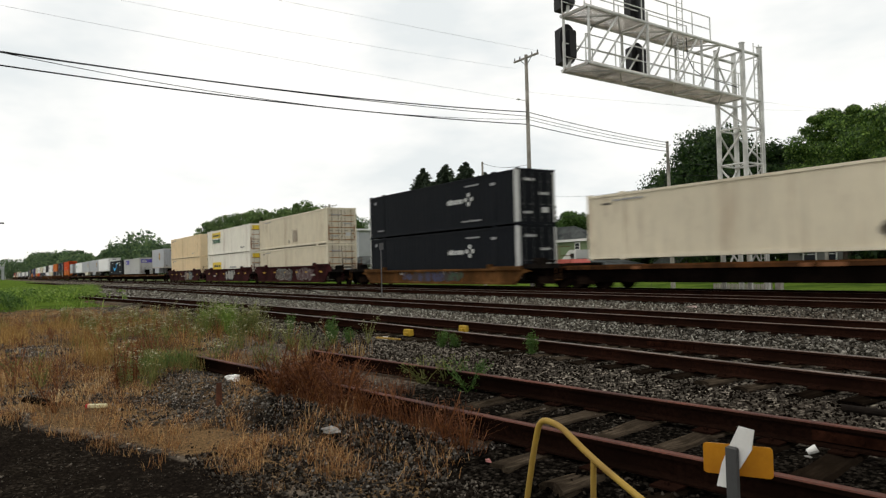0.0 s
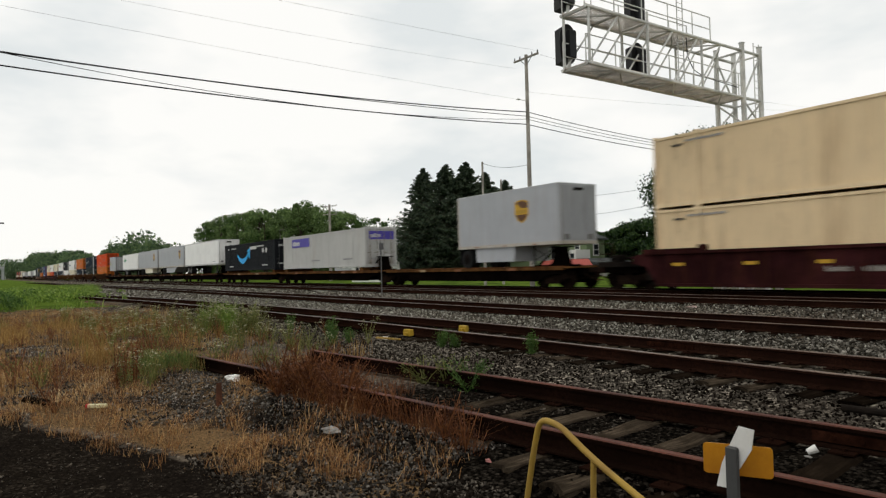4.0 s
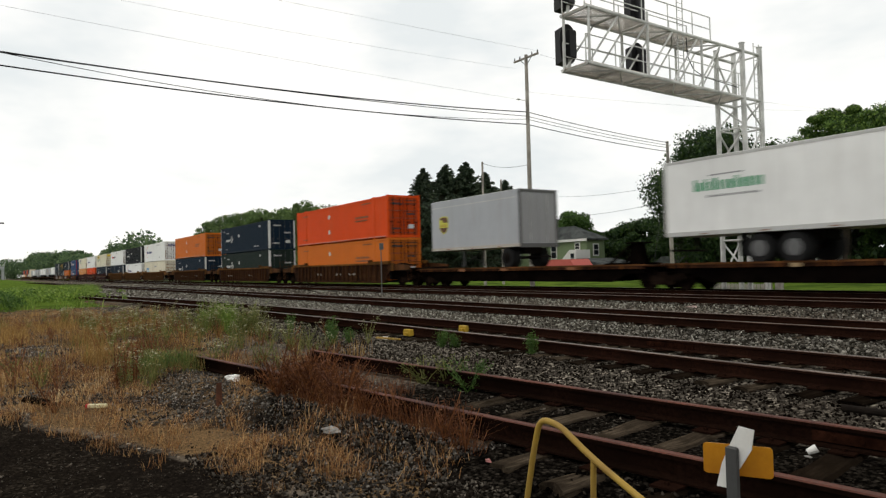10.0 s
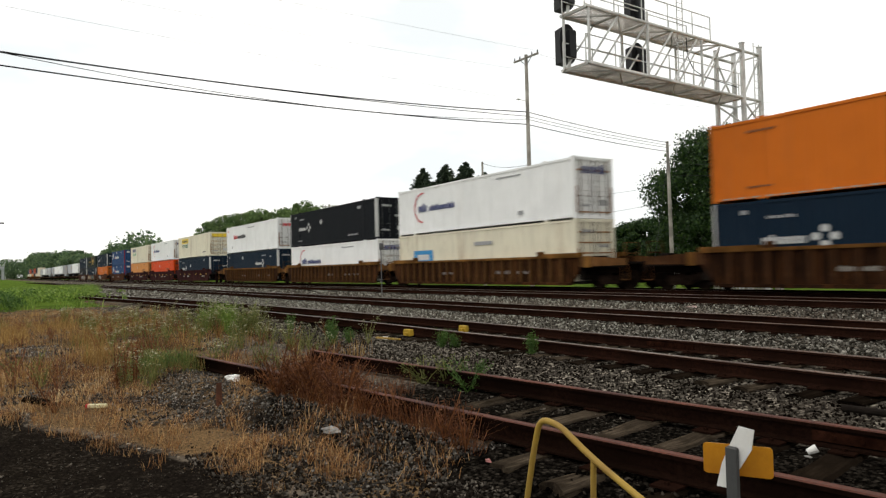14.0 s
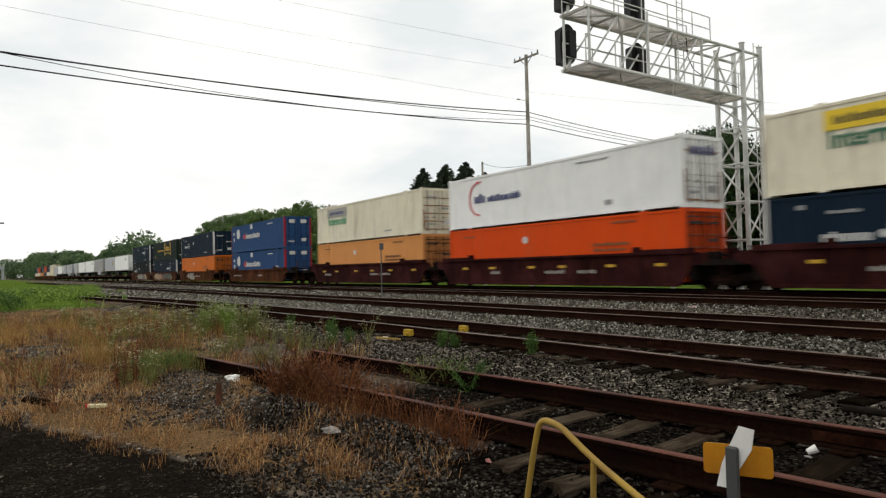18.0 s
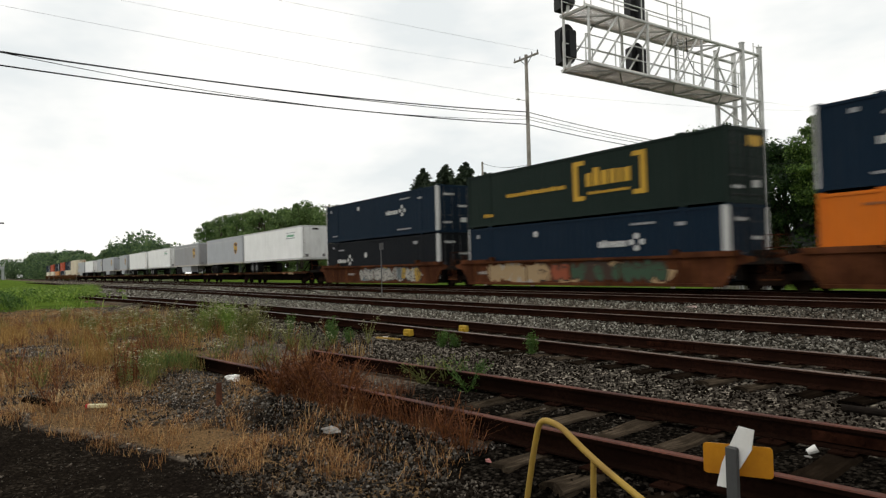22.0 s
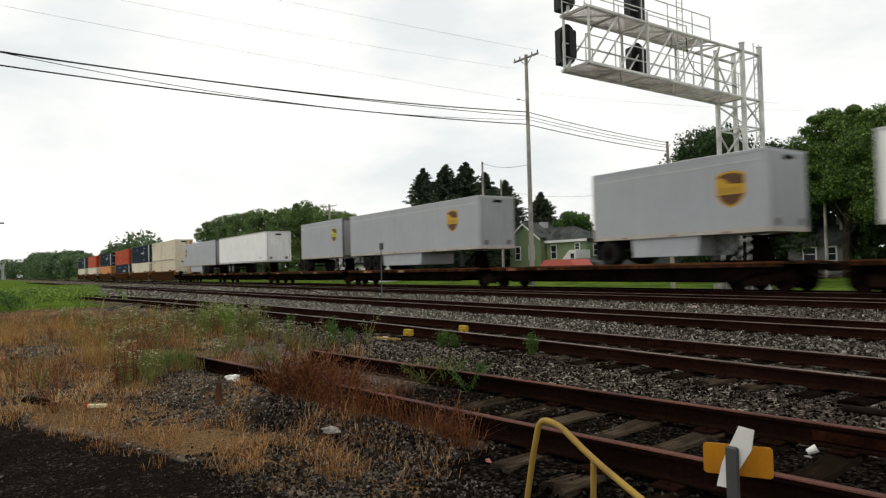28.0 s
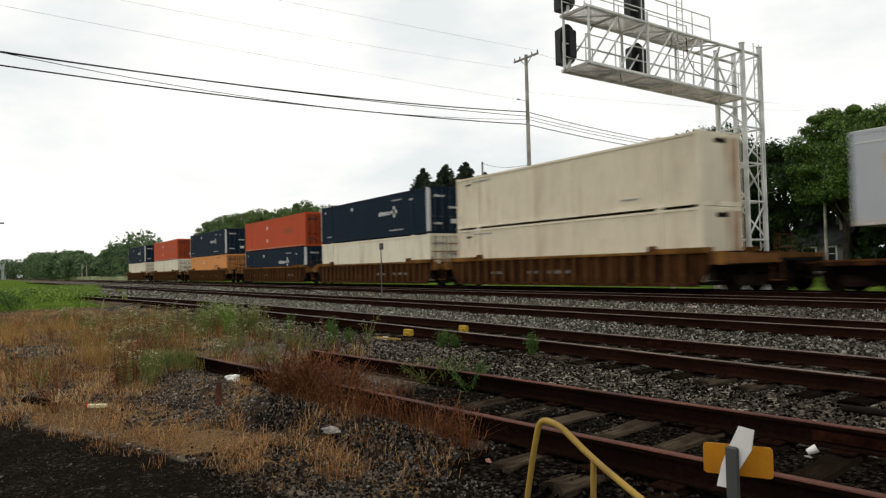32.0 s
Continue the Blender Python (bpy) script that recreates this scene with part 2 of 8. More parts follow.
def smooth(a, b, v):
    t = min(1.0, max(0.0, (v - a) / (b - a)))
    return t * t * (3 - 2 * t)


def ground_z(x, y):
    n = noise.noise((x * 0.35, y * 0.35, 3.1)) * 0.05 + noise.noise((x * 1.7, y * 1.7, 9.0)) * 0.02
    z = -0.37 + n
    z += (0.078 - n * 0.5) * smooth(1.7, 1.0, abs(y - y_d(x))) * smooth(-12.5, -10.5, x)
    z += (0.07 - 0.5 * n) * smooth(5.2, 7.0, y)
    z += 0.07 * smooth(15.0, 17.5, y)
    z += 0.09 * smooth(-4.2, -5.2, x) * smooth(0.45, 0.1, abs(y - y_d(x) + 1.3)) * smooth(-12.5, -10.5, x)
    z -= 0.75 * smooth(26.4, 30.0, y)
    z += 0.6 * smooth(34, 60, y)
    return z


BARE = ((-16.2, 0.85, 2.4, 0.6, 0.9), (-8.9, 2.15, 1.6, 0.5, 0.75), (-29.5, 3.2, 4.5, 2.0, 0.6), (-11.6, 0.9, 0.9, 0.3, 0.6))


def open_soil(x, y, chance):
    """Bare patches of gravel and earth where little grows: centre, half axes, how bare."""
    w = 0.9 * noise.noise((x * 0.9, y * 1.6, 51.0)) + 0.5 * noise.noise((x * 2.6, y * 3.4, 57.0))
    return any(chance < k * smooth(1.15, 0.35, ((x - cx) / rx) ** 2 + ((y - cy) / ry) ** 2 + w) for cx, cy, rx, ry, k in BARE)


def build_ground():
    xs = np.concatenate([np.linspace(-3000, -420, 12), np.linspace(-380, -62, 28), np.linspace(-60, -16, 60), np.linspace(-15.6, 1.2, 100), np.linspace(2, 30, 16), np.linspace(40, 3000, 14)])
    ys = np.concatenate([np.linspace(-3000, -60, 8), np.linspace(-40, -4, 10), np.linspace(-3, 10.4, 112), np.linspace(10.8, 30, 54), np.linspace(31, 75, 24), np.linspace(90, 3000, 14)])
    verts = [(x, y, ground_z(x, y)) for x in xs for y in ys]
    ny = len(ys)
    faces = [(i * ny + j, (i + 1) * ny + j, (i + 1) * ny + j + 1, i * ny + j + 1) for i in range(len(xs) - 1) for j in range(ny - 1)]
    me = mesh_of("ground", verts, faces, None, True)
    zones = {k: [] for k in ("ballast", "asphalt", "grass", "dry", "cinder")}
    for x, y, z in verts:
        w = noise.noise((x * 0.8, y * 0.8, 1.0)) * 0.5
        edge = 1.65 if x > -5.4 else 1.65 - (-5.4 - x) * 0.36
        asphalt = smooth(0.35, -0.35, y - edge + w * 0.8) * smooth(-40, -25, x)
        ballast = smooth(4.6, 6.2, y + w - max(0, -x - 12) * 0.045) * smooth(29.5, 27.5, y + w)
        grass = max(smooth(29.2, 31, y + w), smooth(-34, -42, x + w * 8) * smooth(turf_edge(x) + 0.4, turf_edge(x) - 0.6, y + w), smooth(-16, -40, y))
        dry = smooth(-0.2, 0.5, y - edge + w) * smooth(4.3, 3.2, y + w) * smooth(-3.2, -4.6, x)
        dry = max(dry, smooth(-9.5, -11.5, x) * smooth(6.5, 5.2, y + w) * (1 - asphalt) * (0.42 + 0.9 * noise.noise((x * 0.35, y * 0.6, 41.0))))
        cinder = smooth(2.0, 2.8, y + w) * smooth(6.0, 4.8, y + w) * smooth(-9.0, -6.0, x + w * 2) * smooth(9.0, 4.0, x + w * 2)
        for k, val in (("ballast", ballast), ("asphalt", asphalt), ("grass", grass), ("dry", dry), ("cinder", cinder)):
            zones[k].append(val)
    for k, vals in zones.items():
        me.attributes.new(k, "FLOAT", "POINT").data.foreach_set("value", vals)
    m, nt, b = start("trackside_ground", 0.95)

    def zone(k):
        a = nt.nodes.new("ShaderNodeAttribute")
        a.attribute_name = k
        add = nt.nodes.new("ShaderNodeMath")
        add.operation = "ADD"
        nt.links.new(a.outputs["Fac"], add.inputs[0])
        sub = nt.nodes.new("ShaderNodeMath")
        sub.operation = "MULTIPLY_ADD"
        sub.inputs[1].default_value, sub.inputs[2].default_value = 0.9, -0.45
        nt.links.new(noise_fac(nt, 3.0, 5, 0.7), sub.inputs[0])
        nt.links.new(sub.outputs[0], add.inputs[1])
        return ramp(nt, add.outputs[0], [(0.38, (0, 0, 0)), (0.62, (1, 1, 1))])

    def stones(scale, c0, c1):
        co, vo = nt.nodes.new("ShaderNodeTexCoord"), nt.nodes.new("ShaderNodeTexVoronoi")
        vo.inputs["Scale"].default_value = scale
        nt.links.new(co.outputs["Object"], vo.inputs["Vector"])
        sep = nt.nodes.new("ShaderNodeSeparateColor")
        nt.links.new(vo.outputs["Color"], sep.inputs[0])
        c0, c1 = (c0[0] * 0.72, c0[1] * 0.66, c0[2] * 0.60), (c1[0] * 0.90, c1[1] * 0.84, c1[2] * 0.76)
        col = ramp(nt, sep.outputs[0], [(0.0, c0), (0.6, c1), (0.82, shade(c1, 1.8)), (1.0, shade(c1, 4.4))])
        gap = ramp(nt, vo.outputs["Distance"], [(0.35, (1, 1, 1)), (0.75, (0.25, 0.25, 0.25))])
        return mixc(nt, 1.0, col, gap, "MULTIPLY"), vo.outputs["Distance"]

    dirt = mixc(nt, noise_fac(nt, 1.1, 5, 0.6), (0.050, 0.039, 0.029), (0.21, 0.168, 0.125))
    gravel, gd = stones(26, (0.032, 0.028, 0.024), (0.12, 0.108, 0.094))
    col = mixc(nt, ramp(nt, noise_fac(nt, 0.9, 4, 0.6), [(0.4, (0, 0, 0)), (0.6, (1, 1, 1))]), dirt, gravel)
    pale, pd = stones(30, (0.04, 0.036, 0.031), (0.105, 0.097, 0.085))
    straw = mixc(nt, ramp(nt, noise_fac(nt, 38, 6, 0.8), [(0.36, (0, 0, 0)), (0.64, (1, 1, 1))]), (0.034, 0.021, 0.011), (0.27, 0.168, 0.080))
    col = mixc(nt, zone("dry"), col, straw)
    col = mixc(nt, ramp(nt, noise_fac(nt, 0.45, 5, 0.65), [(0.54, (0, 0, 0)), (0.62, (0.8, 0.8, 0.8))]), col, pale)
    col = mixc(nt, ramp(nt, noise_fac(nt, 0.37, 5, 0.65, (1.3, 1, 1)), [(0.56, (0, 0, 0)), (0.64, (0.9, 0.9, 0.9))]), col, (0.012, 0.010, 0.009))
    ball, bd = stones(22, (0.032, 0.029, 0.025), (0.15, 0.14, 0.124))
    ball = mixc(nt, ramp(nt, noise_fac(nt, 0.5, 4, 0.6), [(0.4, (0, 0, 0)), (0.75, (0.7, 0.7, 0.7))]), ball, (0.030, 0.021, 0.015))
    col = mixc(nt, zone("ballast"), col, ball)
    tar, td = stones(46, (0.0058, 0.0048, 0.0040), (0.0145, 0.0120, 0.0098))
    tar = mixc(nt, 0.45, tar, mixc(nt, noise_fac(nt, 30, 6, 0.75), (0.0050, 0.0040, 0.0033), (0.020, 0.016, 0.0125)))
    tar = mixc(nt, ramp(nt, noise_fac(nt, 1.6, 5, 0.65), [(0.42, (0, 0, 0)), (0.68, (0.75, 0.75, 0.75))]), tar, (0.0085, 0.0066, 0.0053))
    crumbs, cd = stones(30, (0.010, 0.0085, 0.0072), (0.028, 0.024, 0.020))
    tar = mixc(nt, ramp(nt, noise_fac(nt, 2.3, 5, 0.7), [(0.5, (0, 0, 0)), (0.62, (0.9, 0.9, 0.9))]), tar, crumbs)
    paved = zone("asphalt")
    col = mixc(nt, paved, col, tar)
    lush = ramp(nt, noise_fac(nt, 0.35, 5, 0.7), [(0.42, (0, 0, 0)), (0.6, (0.85, 0.85, 0.85))])
    turf = mixc(nt, noise_fac(nt, 2.5, 5, 0.7), (0.050, 0.085, 0.013), (0.15, 0.215, 0.034))
    col = mixc(nt, zone("grass"), col, mixc(nt, lush, turf, (0.036, 0.066, 0.012)))
    cinder_bed, od = stones(34, (0.0035, 0.003, 0.0026), (0.013, 0.0115, 0.010))
    col = mixc(nt, zone("cinder"), col, cinder_bed)
    nt.links.new(col, b.inputs["Base Color"])
    hmix = nt.nodes.new("ShaderNodeMath")
    hmix.operation = "ADD"
    nt.links.new(gd, hmix.inputs[0])
    nt.links.new(noise_fac(nt, 40, 4, 0.7), hmix.inputs[1])
    bump(nt, b, hmix.outputs[0], 0.8, 0.03)
    bumpy = nt.nodes["Bump"].inputs["Strength"]
    nt.links.new(ramp(nt, paved, [(0.0, (0.8, 0.8, 0.8)), (1.0, (0.62, 0.62, 0.62))]), bumpy)
    me.materials.append(m)
    thing("ground", "gravel, cracked asphalt and grass beside railway tracks", "ground", kind="structure", data=me)


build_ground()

# ---- tracks ----
GAUGE = 1.435


def rail_mesh(name, yfun, off, x0, x1, zr, step, head):
    """One rail, swept along the track: foot, web and head."""
    prof = [(-0.07, -0.172), (0.07, -0.172), (0.07, -0.158), (0.012, -0.14), (0.01, -0.045), (0.037, -0.036), (0.037, -0.008), (0.028, 0.0), (-0.028, 0.0), (-0.037, -0.008), (-0.037, -0.036), (-0.01, -0.045), (-0.012, -0.14), (-0.07, -0.158)]
    n = max(2, int((x1 - x0) / step) + 1)
    vs, fs = [], []
    for i in range(n):
        x = x0 + (x1 - x0) * i / (n - 1)
        s = (yfun(x + 0.5) - yfun(x - 0.5))
        l = math.hypot(1, s)
        dip = noise.noise((x * 0.25, off * 3, zr)) * 0.012 if step < 3 else 0
        for a, b in prof:
            q = off + a
            vs.append((x - s / l * q, yfun(x) + q / l, zr + b + dip))
    k = len(prof)
    for i in range(n - 1):
        for j in range(k):
            fs.append((i * k + j, (i + 1) * k + j, (i + 1) * k + (j + 1) % k, i * k + (j + 1) % k))
    fs += [tuple(range(k)), tuple(range(n * k - 1, (n - 1) * k - 1, -1))]
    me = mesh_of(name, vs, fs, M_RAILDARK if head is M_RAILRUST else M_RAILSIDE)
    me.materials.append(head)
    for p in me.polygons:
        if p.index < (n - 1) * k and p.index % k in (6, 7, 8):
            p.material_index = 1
    return me


def tie_meshes(mat):
    """Six sawn ties, split and worn: a chamfered section swept along the tie, each ring jittered, the ends ragged."""
    out, n = [], 14
    prof = [(-0.115, -0.17), (0.115, -0.17), (0.118, -0.02), (0.098, -0.002), (0.03, 0.0), (-0.035, 0.0), (-0.1, -0.003), (-0.118, -0.022)]
    k = len(prof)
    for i in range(6):
        s = Shape()
        vs, fs = [], []
        for j in range(n + 1):
            y = -1.29 + 2.58 * j / n
            for q, (x, z) in enumerate(prof):
                ragged = noise.noise((x * 14, z * 9, i * 5.1 + j)) * 0.09 if j in (0, n) else 0.0
                worn = -abs(noise.noise((x * 10, y * 1.7, i * 3.1))) * 0.04 if z > -0.05 else 0.0
                vs.append((x + noise.noise((y * 1.3, q * 2.0, i * 7.3)) * 0.018, y + ragged, z + worn))
        for j in range(n):
            for q in range(k):
                fs.append((j * k + q, j * k + (q + 1) % k, (j + 1) * k + (q + 1) % k, (j + 1) * k + q))
        fs += [tuple(range(k - 1, -1, -1)), tuple(range(n * k, (n + 1) * k))]
        out.append(s.add(vs, fs).mesh("tie", mat))
    return out


TIES, PALE = tie_meshes(M_TIE), tie_meshes(M_TIEPALE)
PLATE = Shape().box(-0.09, 0.09, -0.16, 0.16, 0.0, 0.014).box(-0.012, 0.012, -0.11, -0.08, 0.014, 0.034).box(-0.012, 0.012, 0.08, 0.11, 0.014, 0.034).mesh("tie_plate", M_RAILSIDE)
JOINT = Shape().prism([(-0.45, -0.13), (0.45, -0.13), (0.45, -0.055), (-0.45, -0.055)], -0.03, -0.012).disc(-0.3, -0.09, -0.045, -0.03, 0.018, 8).disc(-0.1, -0.09, -0.045, -0.03, 0.018, 8).disc(0.1, -0.09, -0.045, -0.03, 0.018, 8).disc(0.3, -0.09, -0.045, -0.03, 0.018, 8).mesh("joint_bar", rough_stuff("rusted_joint_bar", (0.012, 0.0048, 0.003), (0.042, 0.0155, 0.009), 24, 4.0, 0.95, 0.0, 0.004))


def track(label, yfun, x0, x1, zr, tie_x0, tie_x1, spacing, head, sink=0.0, step=40.0, pale=0.2, joints=(), late=0.0):
    rnd = random.Random(int(abs(yfun(0)) * 100))
    t = thing("track", label, "railway track", kind="structure")
    for o in (-1, 1):
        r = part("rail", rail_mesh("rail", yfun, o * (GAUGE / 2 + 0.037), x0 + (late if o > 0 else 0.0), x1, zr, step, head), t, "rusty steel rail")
        for jx in joints:
            x = jx + o * 2.0
            s = math.degrees(math.atan(yfun(x + 0.5) - yfun(x - 0.5)))
            part("joint_bar", JOINT, r, m=pose(x, yfun(x) + o * (GAUGE / 2 + 0.037), zr, 0, 0, s))
    x = tie_x0
    while x < tie_x1:
        s = math.degrees(math.atan(yfun(x + 0.5) - yfun(x - 0.5)))
        kind = PALE if rnd.random() < pale * (1.0 if x < -3.2 else 0.15) else TIES
        tie = part("tie", rnd.choice(kind), t, m=pose(x + rnd.uniform(-0.05, 0.05), yfun(x) + rnd.uniform(-0.06, 0.06), zr - 0.172 - sink - rnd.uniform(0, 0.012) - (0.05 if x < -6.0 and zr < -0.05 and spacing == 0.55 and yfun is y_d else 0.0), 0, 0, s + rnd.uniform(-2, 2)))
        if x > -30:
            for o in (-1, 1):
                part("tie_plate", PLATE, tie, m=pose(0, o * (GAUGE / 2 + 0.037), 0.001))
        x += spacing * rnd.uniform(0.92, 1.08)
    return t


track("main line track with worn rails under the train", lambda x: TY, -1500, 400, 0.0, -60, 8, 0.56, M_RAILTOP, 0.02, 100)
track("second main track of worn rails on ballast", lambda x: 19.5, -1500, 400, 0.0, -60, 8, 0.56, M_RAILTOP, 0.035, 100)
track("rusty yard track on grey ballast", y_b, -200, 60, ZB, -45, 4, 0.56, M_RAILTOP, 0.02, 4, 0.3, (-38, -26.2, -14.3, -2.4))
track("rusty yard track with half-buried ties", y_c, -60, 40, ZB, -34, 4, 0.55, M_RAILTOP, 0.0, 1.5, 0.3, (-33, -21, -9.2, 2.7))
track("disused rusty siding with bleached wooden ties", y_d, -11.8, 14, ZB, -10.6, 5, 0.55, M_RAILRUST, 0.006, 0.8, 0.65, (-4.4, 7.4), 1.65)
# ---- the train: containers ----
BOX_L, BOX_W, BOX_H = 16.154, 2.59, 2.896
COL = {
    "black": (0.008, 0.0095, 0.012), "navy": (0.0066, 0.0160, 0.0295), "green": (0.013, 0.022, 0.018), "orange": (0.56, 0.140, 0.014),
    "red": (0.64, 0.068, 0.007), "brickred": (0.46, 0.070, 0.020), "amber": (0.62, 0.27, 0.085), "tan": (0.68, 0.61, 0.465), "peach": (0.79, 0.62, 0.39), "beige": (0.72, 0.645, 0.49),
    "cream": (0.73, 0.68, 0.53), "white": (0.83, 0.83, 0.81), "blue": (0.022, 0.062, 0.155), "dusty": (0.44, 0.40, 0.345), "offwhite": (0.80, 0.76, 0.66), "silver": (0.50, 0.50, 0.48), "grey": (0.395, 0.41, 0.43), "greyd": (0.30, 0.30, 0.305), "steel": (0.47, 0.47, 0.45),
}


def box_paint(c):
    dark = c in ("black", "navy", "green", "blue")
    return paint("paint_" + c, COL[c], 0.05 if dark else 0.12 if c in ("orange", "red", "brickred", "amber", "white", "grey") else 0.24, 0.62 if dark else 0.5, 0.0 if dark else 0.16 if c in ("cream", "tan", "beige", "peach", "offwhite") else 0.03 if c == "white" else 0.06)


def ink(c):
    tones = {"white": (0.52, 0.52, 0.50), "yellow": (0.70, 0.49, 0.03), "black": (0.03, 0.03, 0.03), "navy": (0.05, 0.06, 0.16), "red": (0.55, 0.03, 0.04), "green": (0.05, 0.28, 0.13), "blue": (0.03, 0.22, 0.46), "sky": (0.01, 0.36, 0.75), "brown": (0.10, 0.045, 0.02), "gold": (0.50, 0.29, 0.025), "purple": (0.07, 0.055, 0.32), "rust": (0.20, 0.08, 0.03), "lime": (0.50, 0.48, 0.06), "grey": (0.3, 0.3, 0.3), "teal": (0.08, 0.22, 0.25), "chalk": (0.27, 0.25, 0.22), "dust": (0.15, 0.13, 0.115), "fade": (0.10, 0.125, 0.13), "straw": (0.30, 0.21, 0.11), "smoke": (0.22, 0.19, 0.145), "pine": (0.02, 0.12, 0.065), "soot": (0.035, 0.018, 0.010), "slate": (0.034, 0.034, 0.075), "moss": (0.028, 0.060, 0.032), "pale": (0.30, 0.285, 0.25), "tarnish": (0.30, 0.20, 0.10), "ochre": (0.32, 0.20, 0.03), "maroon": (0.045, 0.013, 0.014), "brick": (0.22, 0.05, 0.018), "mist": (0.33, 0.27, 0.20)}
    return plain("ink_" + c, tones[c], 0.55, 0.0, 6.0, 0.12)


def stain_mat():
    """Rust that has bled down a panel."""
    if "rust_stain" not in PAINTS:
        m, nt, b = start("rust_stain", 0.8)
        nt.links.new(mixc(nt, noise_fac(nt, 3.0, 5, 0.7, (1, 1, 0.4)), (0.15, 0.055, 0.016), (0.44, 0.22, 0.08)), b.inputs["Base Color"])
        PAINTS["rust_stain"] = m
    return PAINTS["rust_stain"]


def rusty_nose(c):
    """Container paint eaten by rust: broad brown runs, thickest towards one corner."""
    key = "nose_wall_" + c
    if key not in PAINTS:
        m, nt, b = start(key, 0.7)
        col = mixc(nt, noise_fac(nt, 0.9, 4, 0.6), shade(COL[c], 0.72), shade(COL[c], 1.0))
        co, sep = nt.nodes.new("ShaderNodeTexCoord"), nt.nodes.new("ShaderNodeSeparateXYZ")
        nt.links.new(co.outputs["Object"], sep.inputs[0])
        near = ramp(nt, sep.outputs[1], [(0.0, (0.02, 0.02, 0.02)), (0.45, (0.10, 0.10, 0.10)), (0.95, (0.34, 0.34, 0.34))])
        run = nt.nodes.new("ShaderNodeMath")
        run.operation = "ADD"
        nt.links.new(noise_fac(nt, 1.3, 5, 0.7, (1.0, 1.6, 0.22)), run.inputs[0])
        nt.links.new(near, run.inputs[1])
        col = mixc(nt, ramp(nt, run.outputs[0], [(0.60, (0, 0, 0)), (0.86, (0.9, 0.9, 0.9))]), col, mixc(nt, noise_fac(nt, 3.0, 5, 0.7), (0.11, 0.038, 0.011), (0.36, 0.155, 0.045)))
        nt.links.new(col, b.inputs["Base Color"])
        PAINTS[key] = m
    return PAINTS[key]


def side_corrugated(L, z0, z1, y, out, depth=0.028, pitch=0.30):
    """A pressed side wall: trapezoid waves along the length."""
    vs, fs = [], []
    n = int(L / pitch)
    p = L / n
    xs = []
    for i in range(n):
        xs += [(i * p, 0), (i * p + 0.5 * p, 0), (i * p + 0.58 * p, 1), (i * p + 0.92 * p, 1)]
    xs.append((L, 0))
    for x, d in xs:
        yy = y - out * depth * d
        vs += [(x, yy, z0), (x, yy, z1)]
    for i in range(len(xs) - 1):
        a = 2 * i
        fs.append((a, a + 2, a + 3, a + 1) if out < 0 else (a + 1, a + 3, a + 2, a))
    k = len(vs)
    yb = y - out * 0.06
    vs += [(0, yb, z0), (L, yb, z0), (L, yb, z1), (0, yb, z1)]
    fs.append((k, k + 1, k + 2, k + 3) if out > 0 else (k + 3, k + 2, k + 1, k))
    return vs, fs


def marking(parent, x0, x1, z0, z1, c, y=None, end=None, label=""):
    """A painted patch on the near side of a box, or on its forward end (x0 and x1 then run across it)."""
    if end is None:
        s = Shape().box(x0, x1, y - 0.004, y + 0.006, z0, z1)
    else:
        s = Shape().box(end - 0.006, end + 0.004, x0, x1, z0, z1)
    return part("marking", s, parent, label, mat=ink(c))


def letters(parent, x0, x1, z0, z1, c, y, seed=1, end=None, label="lettering"):
    """A row of plain bars of a word's size and colour."""
    rnd = random.Random(seed)
    s = Shape()
    x = x0
    gap = (z1 - z0) * 0.16
    while x < x1 - 0.05:
        w = min((z1 - z0) * rnd.uniform(0.22, 0.5), x1 - x)
        top = z1 - (z1 - z0) * rnd.choice((0, 0.22, 0.25, 0.25))
        if end is None:
            s.box(x, x + w, y - 0.004, y + 0.006, z0, top)
        else:
            s.box(end - 0.006, end + 0.004, x, x + w, z0, top)
        x += w + gap
    return part("lettering", s, parent, label, mat=ink(c))


def word(parent, text, x0, x1, z0, c, y):
    """A painted word on the near side, fitted between x0 and x1."""
    cu = bpy.data.curves.new("word", "FONT")
    cu.body, cu.resolution_u, cu.offset = text, 2, 0.022
    ob = bpy.data.objects.new("word", cu)
    me = bpy.data.meshes.new_from_object(ob)
    bpy.data.objects.remove(ob)
    k = (x1 - x0) / max(v.co.x for v in me.vertices)
    for v in me.vertices:
        v.co = (x0 + v.co.x * k, y - 0.004, z0 + v.co.y * k * 1.2)
    me.materials.clear()
    me.materials.append(ink(c))
    return part("lettering", me, parent, "painted lettering")


def ring(parent, cx, cz, r0, r1, c, y, sides=16, a0=0.0, a1=360.0):
    vs, fs = [], []
    for k in range(sides + 1):
        t = radians(a0 + (a1 - a0) * k / sides)
        vs += [(cx + r0 * math.cos(t), y - 0.005, cz + r0 * math.sin(t)), (cx + r1 * math.cos(t), y - 0.005, cz + r1 * math.sin(t))]
    for k in range(sides):
        fs.append((2 * k, 2 * k + 1, 2 * k + 3, 2 * k + 2))
    n = len(vs)
    vs += [(x, yy + 0.011, z) for x, yy, z in vs]
    fs += [tuple(i + n for i in reversed(f)) for f in fs]
    return part("emblem", mesh_of("emblem", vs, fs, ink(c)), parent)


def blob(parent, cx, cz, r, c, y, n=8, name="emblem"):
    return part(name, Shape().prism([(cx + r * math.cos(2 * math.pi * k / n + 0.39), cz + r * math.sin(2 * math.pi * k / n + 0.39)) for k in range(n)], y - 0.005, y + 0.006), parent, mat=ink(c))


